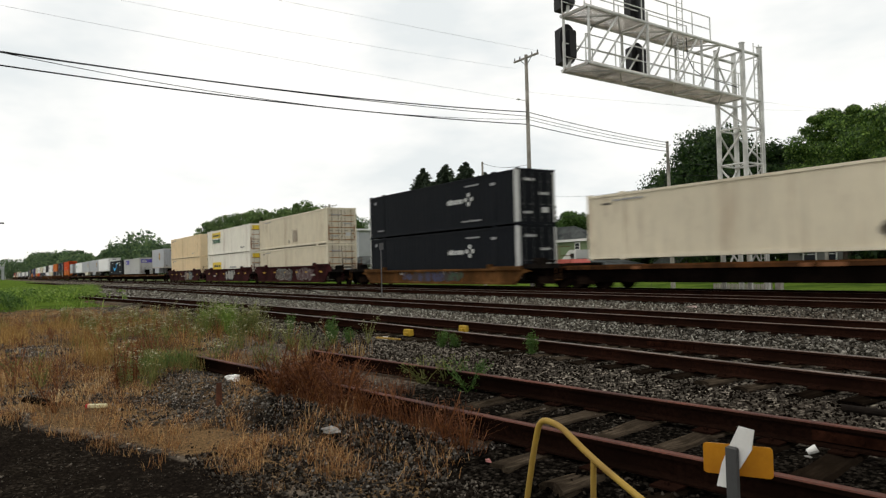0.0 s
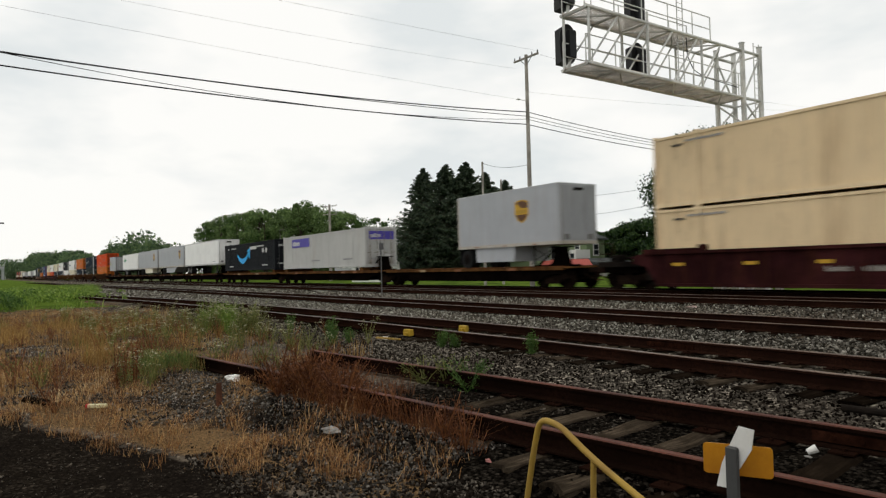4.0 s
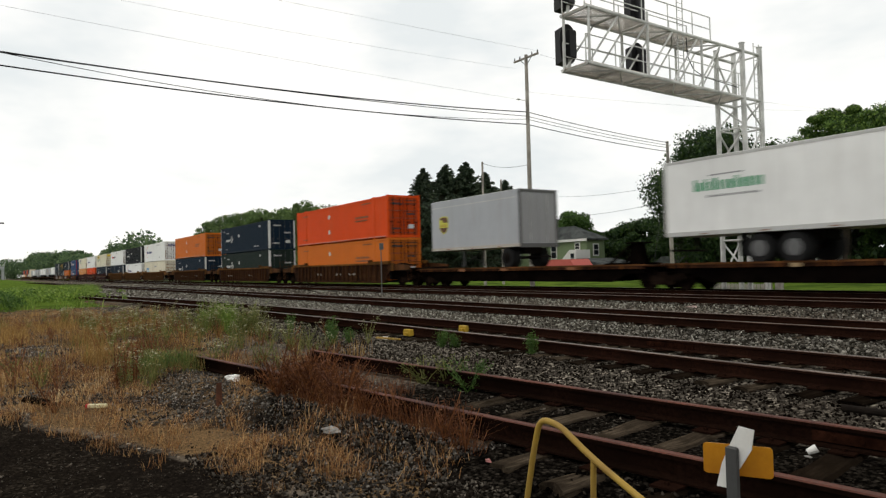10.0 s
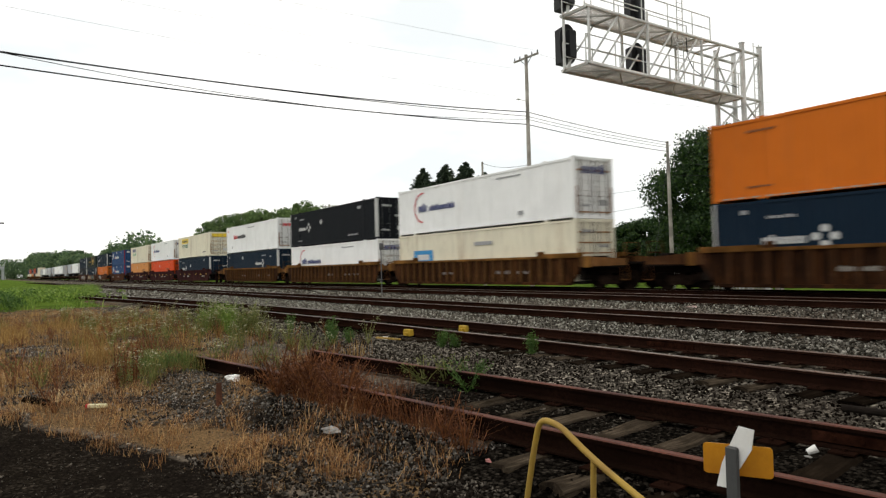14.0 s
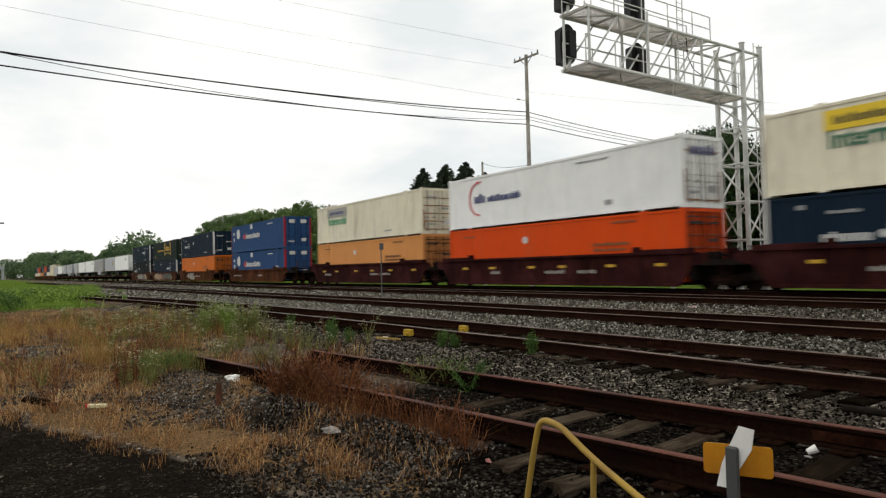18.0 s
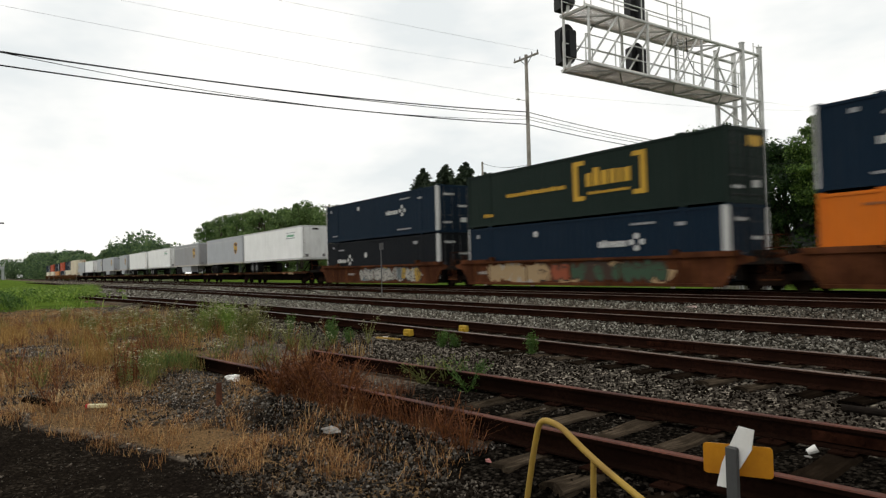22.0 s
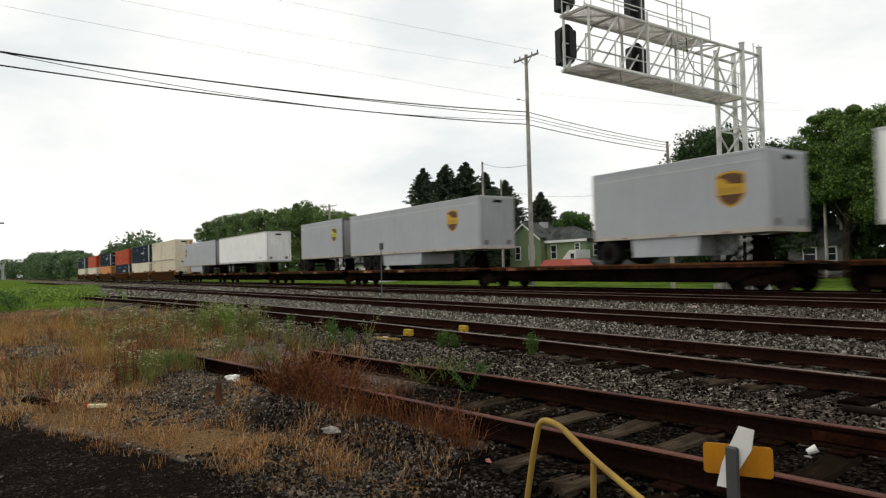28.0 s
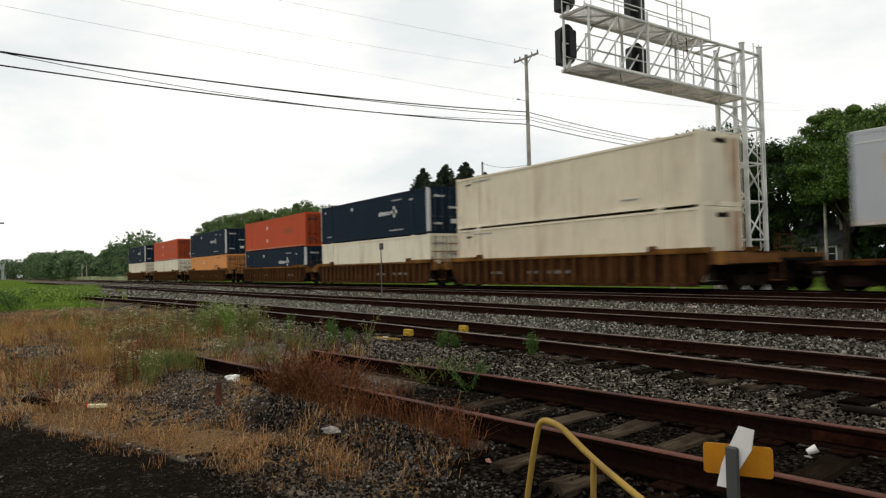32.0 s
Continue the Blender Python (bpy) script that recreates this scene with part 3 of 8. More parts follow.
def decorate(t, style, c, H, y, L, low=False):
    """Plain shapes where a carrier's name and emblem stand."""
    d = 0.0
    if style == "star":            # row of bars and a four-lobed emblem towards the forward end
        letters(t, 9.75, 11.35, 1.48, 1.80, "white", y, 3)
        for a, b in ((11.6, 1.65), (11.88, 1.90), (11.88, 1.40), (12.16, 1.65)):
            blob(t, a, b, 0.14, "white", y, 6)
        blob(t, 5.6 if c != "black" else 8.3, 2.3, 0.16, "white", y) if c != "black" else None
        letters(t, 11.2, 13.0, 0.38, 0.5, "grey", y, 5)
        letters(t, 11.6, 12.9, 2.35, 2.46, "grey", y, 6)
        marking(t, 13.9, 14.3, 2.2, 2.34, "grey", y)
        letters(t, 1.1, 2.0, 0.42, 0.52, "grey", y, 7)
        marking(t, 0.75, 0.98, 2.3, 2.5, "grey", y)
    elif style == "starback":      # the same towards the rear end
        letters(t, 1.9, 3.4, 1.3, 1.62, "white", y, 3)
        for a, b in ((3.75, 1.5), (4.05, 1.76), (4.05, 1.24), (4.35, 1.5)):
            blob(t, a, b, 0.145, "white", y, 6)
        blob(t, 6.6, 1.8, 0.2, "white", y)
        letters(t, 2.1, 3.1, 2.2, 2.32, "grey", y, 5)
        letters(t, 11.6, 13.2, 0.42, 0.55, "grey", y, 4)
        marking(t, 13.2, 13.7, 2.3, 2.5, "grey", y)
        marking(t, 1.1, 1.35, 2.4, 2.55, "grey", y)
        letters(t, 1.7, 2.6, 0.4, 0.5, "grey", y, 9)
    elif style == "dashes":        # two sheets of fine print and two pale discs
        letters(t, 11.3, 13.4, 1.55, 1.72, "rust", y, 3)
        letters(t, 11.3, 13.2, 1.32, 1.46, "rust", y, 8)
        for zz in (0.85, 2.05):
            blob(t, 6.7, zz, 0.19, "white", y)
        letters(t, 1.4, 2.5, 2.38, 2.48, "rust", y, 4)
        letters(t, 1.4, 2.4, 0.42, 0.5, "rust", y, 5)
        letters(t, 12.4, 13.8, 2.5, 2.6, "rust", y, 6)
    elif style == "arcword":       # a red arc round a dark word
        ring(t, 2.95, 1.6, 0.86, 0.95, "red", y, 16, 80, 270)
        letters(t, 2.5, 3.5, 1.35, 1.85, "navy", y, 3)
        letters(t, 3.7, 6.4, 1.35, 1.7, "navy", y, 9)
        letters(t, 10.4, 12.4, 2.45, 2.55, "grey", y, 4)
        marking(t, 12.1, 12.5, 0.45, 0.65, "grey", y)
    elif style == "redword":
        letters(t, 2.6, 3.9, 1.5, 1.95, "red", y, 2)
        letters(t, 4.05, 6.6, 1.5, 1.9, "black", y, 11)
        letters(t, 7.4, 9.6, 2.45, 2.56, "grey", y, 4)
        marking(t, 0.4, 0.8, 2.35, 2.48, "red", y)
        marking(t, 1.9, 2.2, 0.5, 0.75, "grey", y)
    elif style == "yellowpanel":
        marking(t, 2.1, 5.6, 1.95, 2.6, "yellow", y, label="yellow panel")
        letters(t, 2.4, 5.2, 2.13, 2.42, "black", y - 0.006, 4)
        word(t, "Intermodal", 2.2, 5.4, 1.38, "pine", y)
        letters(t, 13.0, 14.4, 0.5, 0.62, "black", y, 3)
    elif style == "yellowlow":
        marking(t, 2.2, 5.7, 1.2, 2.02, "yellow", y, label="yellow panel")
        letters(t, 2.7, 5.4, 1.45, 1.78, "black", y - 0.006, 4)
        letters(t, 9.0, 11.4, 1.3, 1.5, "grey", y, 5)
    elif style == "greenword":
        marking(t, 2.0, 5.5, 1.98, 2.62, "grey", y, label="grey outlined panel")
        marking(t, 2.06, 5.44, 2.04, 2.56, "pale", y - 0.004)
        letters(t, 2.5, 5.0, 2.14, 2.44, "navy", y - 0.008, 4)
        word(t, "Intermodal", 2.2, 5.4, 1.38, "green", y)
        letters(t, 11.3, 12.3, 0.42, 0.52, "grey", y, 6)
    elif style == "bluemark":
        marking(t, 1.8, 4.0, 1.0, 1.85, "blue", y, label="blue emblem")
        marking(t, 2.25, 3.6, 1.25, 1.6, "white", y - 0.006)
        letters(t, 1.9, 4.0, 0.72, 0.86, "blue", y, 3)
        marking(t, 8.3, 9.9, 1.95, 2.15, "grey", y)
        letters(t, 11.6, 12.8, 0.95, 1.05, "grey", y, 6)
    elif style == "discword":
        blob(t, 2.45, 1.95, 0.55, "white", y, 8)
        letters(t, 4.2, 4.9, 1.35, 1.95, "red", y, 3)
        letters(t, 5.0, 9.4, 1.35, 1.85, "white", y, 12)
        marking(t, 0.7, 1.1, 1.9, 2.2, "white", y)
        marking(t, 0.75, 1.05, 1.2, 1.6, "white", y)
        marking(t, 6.5, 7.1, 2.3, 2.75, "white", y)
        letters(t, 11.6, 13.1, 2.45, 2.55, "white", y, 6)
        if low:
            word(t, "53", 13.7, 14.5, 0.62, "white", y)
    elif style == "goldmark":
        for x0, x1, z0, z1 in ((8.3, 8.6, 0.75, 2.55), (12.2, 12.5, 0.75, 2.55), (8.3, 9.0, 0.75, 0.95), (11.8, 12.5, 0.75, 0.95), (8.3, 9.0, 2.35, 2.55), (11.8, 12.5, 2.35, 2.55)):
            marking(t, x0, x1, z0, z1, "gold", y)
        letters(t, 9.1, 11.8, 1.35, 2.15, "gold", y, 5, label="gold emblem")
        letters(t, 9.2, 11.6, 0.98, 1.12, "gold", y, 7)
        letters(t, 3.4, 7.8, 1.4, 1.62, "gold", y, 8)
        letters(t, 1.4, 2.3, 0.5, 0.7, "gold", y, 8)
    elif style == "swoosh":        # a bright blue crescent rising to a barbed tip
        vs, fs, n = [], [], 20
        for k in range(n + 1):
            u = k / n
            x = 4.7 + 4.0 * u
            zc = 1.0 + 3.4 * (u - 0.44) ** 2
            w = 0.13 + 0.14 * math.sin(math.pi * min(1, u * 1.1))
            vs += [(x, y - 0.005, zc - w), (x, y - 0.005, zc + w)]
        for k in range(n):
            fs.append((2 * k, 2 * k + 2, 2 * k + 3, 2 * k + 1))
        part("emblem", mesh_of("emblem", vs, fs, ink("sky")), t, "sky blue crescent")
        part("emblem", Shape().prism([(7.7, 1.95), (9.0, 2.4), (8.75, 1.25), (8.45, 1.35), (8.5, 2.0)], y - 0.006, y + 0.006), t, mat=ink("sky"))
        letters(t, 2.5, 4.2, 2.35, 2.5, "white", y, 4)
        marking(t, 8.9, 10.9, 2.15, 2.45, "white", y)
        letters(t, 11.0, 13.2, 2.35, 2.5, "white", y, 5)
        for x in (12.9, 13.8):
            blob(t, x, 1.95, 0.26, "white", y)
        letters(t, 12.7, 14.2, 0.45, 0.6, "white", y, 7)
        letters(t, 1.9, 3.1, 0.42, 0.56, "white", y, 6)
        marking(t, 1.3, 1.6, 2.3, 2.45, "white", y)
    elif style == "purplepanel":
        marking(t, 2.1, 6.0, 1.86, 2.6, "purple", y, label="purple panel")
        letters(t, 2.35, 3.9, 2.02, 2.42, "white", y - 0.006, 5)
        letters(t, 6.4, 8.2, 0.6, 0.74, "grey", y, 5)
        letters(t, 12.5, 14.2, 0.6, 0.74, "grey", y, 5)
    elif style == "tagged":
        rnd = random.Random(2)
        for k in range(9):
            x = 8.75 + 0.13 * k
            zz = 0.42 + rnd.uniform(-0.1, 0.1)
            part("graffiti_stroke", Shape().box(x, x + 0.085 + 0.03 * (k % 2), y - 0.004, y + 0.006, zz, 1.5 + rnd.uniform(-0.12, 0.08)), t, "faded dark spray tag", mat=ink("mist"))
        blob(t, 7.9, 0.5, 0.17, "smoke", y, 9, "graffiti_patch")
        letters(t, 1.5, 3.2, 2.52, 2.62, "grey", y, 5)
    elif style == "ribbed":
        letters(t, 1.5, 3.2, 2.52, 2.62, "grey", y, 5)
        letters(t, 0.9, 1.4, 2.4, 2.5, "black", y, 6)
        letters(t, 12.2, 13.2, 0.5, 0.58, "grey", y, 7)


def container(c, style="", posts="", end="door", H=BOX_H, label="", low=False):
    """A 53-foot steel container standing on its bottom rails; its forward end is at x = BOX_L."""
    L, hw = BOX_L, BOX_W / 2
    mat = box_paint(c)
    t = thing("shipping_container", label, "shipping container", group="containers of the train")

    def frame_shape():
        s = Shape()
        for y in (-hw, hw - 0.14):
            s.box(0, L, y, y + 0.14, 0.05, 0.2).box(0.05, L - 0.05, y, y + 0.14, H - 0.15, H - 0.05)
        for x in (0, L - 0.16):
            s.box(x, x + 0.16, -hw, hw, 0.0, 0.18).box(x, x + 0.16, -hw, hw, H - 0.16, H - 0.01)
            for y in (-hw, hw - 0.16):
                s.box(x, x + 0.16, y, y + 0.16, 0.16, H - 0.12)
                s.box(x - 0.005, x + 0.175, y - 0.006, y + 0.166, -0.01, 0.11).box(x - 0.005, x + 0.175, y - 0.006, y + 0.166, H - 0.11, H + 0.01)
        for x in (1.9, L - 2.06):
            for y in (-hw, hw - 0.12):
                s.box(x, x + 0.16, y, y + 0.12, 0.1, H - 0.05).box(x - 0.06, x + 0.22, y - 0.008, y + 0.13, H - 0.12, H + 0.012).box(x - 0.06, x + 0.22, y - 0.008, y + 0.13, 0.0, 0.1)
        return s.mesh("frame", mat)

    part("frame", shared(("frame", c, H), frame_shape), t)
    depth = 0.045 if style in ("ribbed", "tagged") else 0.024
    for out in (-1, 1):
        part("side_panel", shared(("side", c, out, depth, H), lambda: mesh_of("side_panel", *side_corrugated(L, 0.1, H - 0.08, out * (hw - 0.024), out, depth, 0.30 if depth > 0.03 else 0.38), mat)), t)
    part("roof", shared(("roof", c, H), lambda: Shape().box(0.05, L - 0.05, -hw + 0.08, hw - 0.08, H - 0.14, H - 0.09).mesh("roof", mat)), t)
    part("rear_wall", shared(("rear", c, H), lambda: Shape().box(0.03, 0.08, -hw + 0.1, hw - 0.1, 0.1, H - 0.08).mesh("rear_wall", mat)), t)
    if posts:
        pm = box_paint(posts) if posts != "scarlet" else paint("paint_scarlet", (0.27, 0.012, 0.018), 0.25)
        w = 0.26 if posts == "silver" else 0.2
        part("corner_post", Shape().box(L - w, L + 0.006, -hw - 0.008, -hw + 0.1, 0.12, H - 0.05).box(L - 0.02, L + 0.012, -hw, -hw + 0.14, 0.12, H - 0.05), t, "pale corner post", mat=pm)
        part("corner_post", Shape().box(-0.006, w * 0.35, -hw - 0.008, -hw + 0.1, 0.12, H - 0.05), t, "pale corner post", mat=pm)
        part("corner_post", Shape().box(L - 0.02, L + 0.012, hw - 0.14, hw, 0.12, H - 0.05), t, "pale corner post", mat=pm)
    if end == "door":
        def door_shape():
            s = Shape().box(L - 0.09, L - 0.04, -0.005, hw - 0.13, 0.14, H - 0.13)
            for k in range(5):
                z = 0.32 + k * 0.49
                s.box(L - 0.045, L - 0.018, 0.06, hw - 0.2, z, z + 0.27, 0.008)
            for z in (0.4, 1.1, 1.8, 2.45):
                s.box(L - 0.045, L + 0.002, hw - 0.2, hw - 0.1, z, z + 0.1)
            # Door paint is darkened: recess and end-face shade put into the colour.
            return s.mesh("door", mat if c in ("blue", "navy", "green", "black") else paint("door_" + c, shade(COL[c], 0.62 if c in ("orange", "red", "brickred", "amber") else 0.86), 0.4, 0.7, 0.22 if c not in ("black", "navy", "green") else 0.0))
        rod_mat = plain("worn_grey_lock_rod", (0.05, 0.05, 0.05), 0.55) if c in ("black", "navy", "green") else M_STEEL if c in ("blue", "orange", "red", "brickred", "amber") else plain("dull_lock_rod", (0.20, 0.18, 0.15), 0.6)
        for k in (1, -1):
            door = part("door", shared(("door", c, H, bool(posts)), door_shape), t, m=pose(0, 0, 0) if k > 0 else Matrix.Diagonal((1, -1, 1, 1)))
            for yy in (0.28, 0.85):
                part("lock_rod", shared(("rod", c, H, yy), lambda: Shape().tube([(L, yy, 0.12), (L, yy, H - 0.14)], 0.02, 6).box(L - 0.02, L + 0.03, yy - 0.05, yy + 0.25, 1.02, 1.07).box(L - 0.03, L + 0.03, yy - 0.05, yy + 0.05, 0.3, 0.36).box(L - 0.03, L + 0.03, yy - 0.05, yy + 0.05, 2.2, 2.26).mesh("lock_rod", rod_mat)), door)
        def seal_shape():
            s = Shape().box(L - 0.045, L - 0.03, -0.02, 0.02, 0.14, H - 0.13)
            for yy in (-hw + 0.115, hw - 0.135):
                s.box(L - 0.045, L - 0.03, yy, yy + 0.02, 0.14, H - 0.13)
            for z in (0.14, H - 0.15):
                s.box(L - 0.045, L - 0.03, -hw + 0.12, hw - 0.12, z, z + 0.025)
            return s.mesh("door_seal", M_TYRE)
        part("door_seal", shared(("seal", H), seal_shape), t, "black rubber door gasket")
        # Dark bars across these doors paint the shade in their gaps.
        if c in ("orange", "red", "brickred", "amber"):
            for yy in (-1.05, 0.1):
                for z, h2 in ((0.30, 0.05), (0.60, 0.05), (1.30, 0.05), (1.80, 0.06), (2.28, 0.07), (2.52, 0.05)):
                    marking(t, yy, yy + 0.92, z, z + h2, "soot" if z > 2 else "brick", end=L - 0.012, label="dark bar painted as gap shade")
        if c in ("tan", "cream", "offwhite", "white", "peach", "beige"):
            for yy in (-1.08, 0.08):
                for k, z in enumerate((0.28, 0.78, 1.27, 1.76, 2.25)):
                    part("rust_stain", shared(("doorrust", yy, k), lambda: Shape().box(L - 0.044, L - 0.016, yy, yy + 0.99, z - 0.01, z + 0.05).mesh("rust_stain", stain_mat())), t) if c != "white" or k in (0, 4) else None
            for yy in (-1.19, 1.08):
                marking(t, yy, yy + 0.09, 0.3, 1.5, "rust", end=L + 0.002, label="rust stain")
        tone = "white" if c in ("black", "navy", "green", "blue") else "black" if c in ("orange", "red", "brickred", "amber") else "grey"
        if style in ("yellowpanel", "yellowlow"):
            marking(t, -1.0, 1.0, 2.3, 2.72, "yellow", end=L, label="yellow panel")
        elif style == "purplepanel":
            marking(t, -0.95, 1.1, 2.0, 2.6, "purple", end=L, label="purple panel")
            letters(t, -0.8, 0.0, 2.15, 2.45, "white", 0, 3, end=L + 0.006)
        elif style == "arcword":
            letters(t, -0.75, 0.75, 2.12, 2.55, "navy", 0, 21, end=L)
        elif style == "redword":
            letters(t, -0.75, 0.75, 2.1, 2.5, "red", 0, 21, end=L)
        elif style == "goldmark":
            marking(t, 0.1, 1.0, 2.2, 2.6, "gold", end=L)
        elif style == "discword":
            for yy in (-0.55, 0.55):
                marking(t, yy - 0.3, yy + 0.3, 2.3, 2.62, "white", end=L)
        else:
            letters(t, -0.9, -0.1, 2.25, 2.42, tone, 0, 5, end=L)
            letters(t, 0.2, 0.95, 1.55, 1.72, tone, 0, 6, end=L)
        marking(t, 0.35, 0.8, 0.62, 0.9, "white" if c != "white" else "grey", end=L)
        letters(t, -0.95, -0.25, 0.55, 0.7, tone, 0, 8, end=L)
    else:
        part("nose_wall", shared(("nose", c, H), lambda: Shape().box(L - 0.08, L - 0.012, -hw + 0.12, hw - 0.12, 0.1, H - 0.1, 0.01).mesh("nose_wall", rusty_nose(c))), t)
        part("vent", Shape().box(L - 0.02, L + 0.02, -0.35, 0.35, H - 0.42, H - 0.24, 0.008), t, "dark louvred vent", mat=M_STEEL)
        if c in ("beige", "peach", "tan"):
            for yy, z in ((-1.1, 0.2), (-0.6, 0.2), (0.0, 0.2), (0.5, 0.2)):
                part("nose_rib", shared(("noserib", c, yy), lambda: Shape().box(L - 0.02, L + 0.004, yy, yy + 0.14, z, H - 0.2, 0.006).mesh("nose_rib", rusty_nose(c))), t)
    if c in ("orange", "red", "brickred", "amber"):
        def tape_shape():
            s = Shape()
            for k in range(28):
                s.box(0.4 + 0.56 * k, 0.4 + 0.56 * k + 0.36, -hw - 0.006, -hw + 0.004, 0.07, 0.12)
            return s.mesh("reflective_tape", ink("pale"))
        part("reflective_tape", shared("tape", tape_shape), t, "dashes of pale tape along the bottom rail")
    if style:
        decorate(t, style, c, H, -hw - 0.002, L, low)
    return t


# ---- the train: cars ----
def truck_frame():
    s = Shape()
    for y in (-1.06, 0.92):
        s.prism([(-1.25, 0.50), (-1.2, 0.68), (-0.85, 0.70), (-0.45, 0.62), (0.45, 0.62), (0.85, 0.70), (1.2, 0.68), (1.25, 0.50), (1.0, 0.40), (0.75, 0.46), (0.45, 0.22), (-0.45, 0.22), (-0.75, 0.46), (-1.0, 0.40)], y, y + 0.14)
        for k in (-0.2, 0, 0.2):
            s.tube([(k, y + 0.07, 0.26), (k, y + 0.07, 0.62)], 0.08, 8)
        for k in (-0.89, 0.89):
            s.disc(k, 0.46, y - 0.03, y + 0.0, 0.13, 10)
    s.box(-0.2, 0.2, -1.0, 1.0, 0.42, 0.74)
    return s.mesh("truck", M_TRUCK)


def wheel_mesh():
    s = Shape().disc(0, 0, -0.065, 0.065, 0.455, 24).disc(0, 0, 0.04, 0.085, 0.48, 24).disc(0, 0, -0.1, -0.06, 0.15, 12)
    return s.mesh("wheel", M_TRUCK)


def add_truck(parent, x):
    t = part("truck", shared("truck", truck_frame), parent, "grimy cast steel truck", m=pose(x, 0, 0))
    w = shared("wheel", wheel_mesh)
    for dx in (-0.89, 0.89):
        part("wheel", w, t, m=pose(dx, -0.76, 0.455))
        part("wheel", w, t, m=pose(dx, 0.76, 0.455, 0, 0, 180))
        part("axle", shared("axle", lambda: Shape().tube([(0, -0.95, 0), (0, 0.95, 0)], 0.075, 8).mesh("axle", M_TRUCK)), t, m=pose(dx, 0, 0.455))


CARP = {
    # The _web tones hold the shade between ribs; _edge is the brighter chord.
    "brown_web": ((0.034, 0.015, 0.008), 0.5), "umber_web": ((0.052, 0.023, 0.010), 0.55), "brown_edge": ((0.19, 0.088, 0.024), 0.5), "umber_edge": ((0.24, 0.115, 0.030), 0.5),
    "brown": ((0.088, 0.040, 0.018), 0.6), "ochre": ((0.155, 0.074, 0.026), 0.5), "maroon": ((0.050, 0.014, 0.015), 0.15), "rustred": ((0.105, 0.038, 0.018), 0.5), "umber": ((0.155, 0.074, 0.027), 0.65), "deck": ((0.036, 0.016, 0.009), 0.7), "deck_edge": ((0.125, 0.055, 0.022), 0.8),
}


def car_paint(c):
    return car_steel("carpaint_" + c, *CARP[c])


SILL = {"ochre": 0.98, "rustred": 1.36}      # top of the side sill, where it is lower than 1.52


def scrawl(parent, x0, x1, seed, tones, line="black", zm=0.86, zk=1.0):
    """Spray-painted lettering too wild to read: swollen shapes with dark outlines and inner strokes."""
    rnd = random.Random(seed)
    x, k = x0, 0
    for q in range(int((x1 - x0) / 0.55)):
        r = rnd.uniform(0.35, 0.62)
        cx, cz, n = rnd.uniform(x0 - 0.2, x1 + 0.2), zm + zk * rnd.uniform(-0.25, 0.25), rnd.randint(6, 9)
        part("graffiti_patch", Shape().prism([(cx + r * 1.5 * rnd.uniform(0.5, 1.2) * math.cos(-2 * math.pi * u / n), cz + zk * r * rnd.uniform(0.5, 1.0) * math.sin(-2 * math.pi * u / n)) for u in range(n)][::-1], -1.484 - 0.0009 * (q % 6), -1.47), parent, mat=ink(rnd.choice(tones[1:])))
    while x < x1:
        wd, ht = rnd.uniform(0.26, 0.42), zk * rnd.uniform(0.46, 0.58)
        zc, lean, n = zm + zk * rnd.uniform(-0.06, 0.06), rnd.uniform(-0.25, 0.25), rnd.randint(7, 11)
        pts = []
        for q in range(n):
            a = 2 * math.pi * q / n
            rr = rnd.uniform(0.72, 1.08)
            pts.append((math.cos(a) * wd * rr, math.sin(a) * ht * rr))
        for size, y, tone in ((1.14, -1.4905, line), (0.96, -1.4935, tones[0] if rnd.random() < 0.6 else rnd.choice(tones))):
            part("graffiti_patch", Shape().prism([(x + (p + s * lean) * size, zc + s * size) for p, s in pts], y - 0.0006 * (k % 4), -1.47), parent, mat=ink(tone))
        for q in range(2):
            u, v = rnd.uniform(-0.5, 0.3) * wd, rnd.uniform(-0.5, 0.4) * ht
            du, dv = (rnd.uniform(0.05, 0.09), rnd.uniform(0.14, 0.3)) if q else (rnd.uniform(0.12, 0.25), rnd.uniform(0.04, 0.08))
            part("graffiti_stroke", Shape().box(x + u, x + u + du, -1.4985, -1.47, zc + v, zc + v + dv), parent, mat=ink(line))
        x += wd * rnd.uniform(1.5, 1.95)
        k += 1


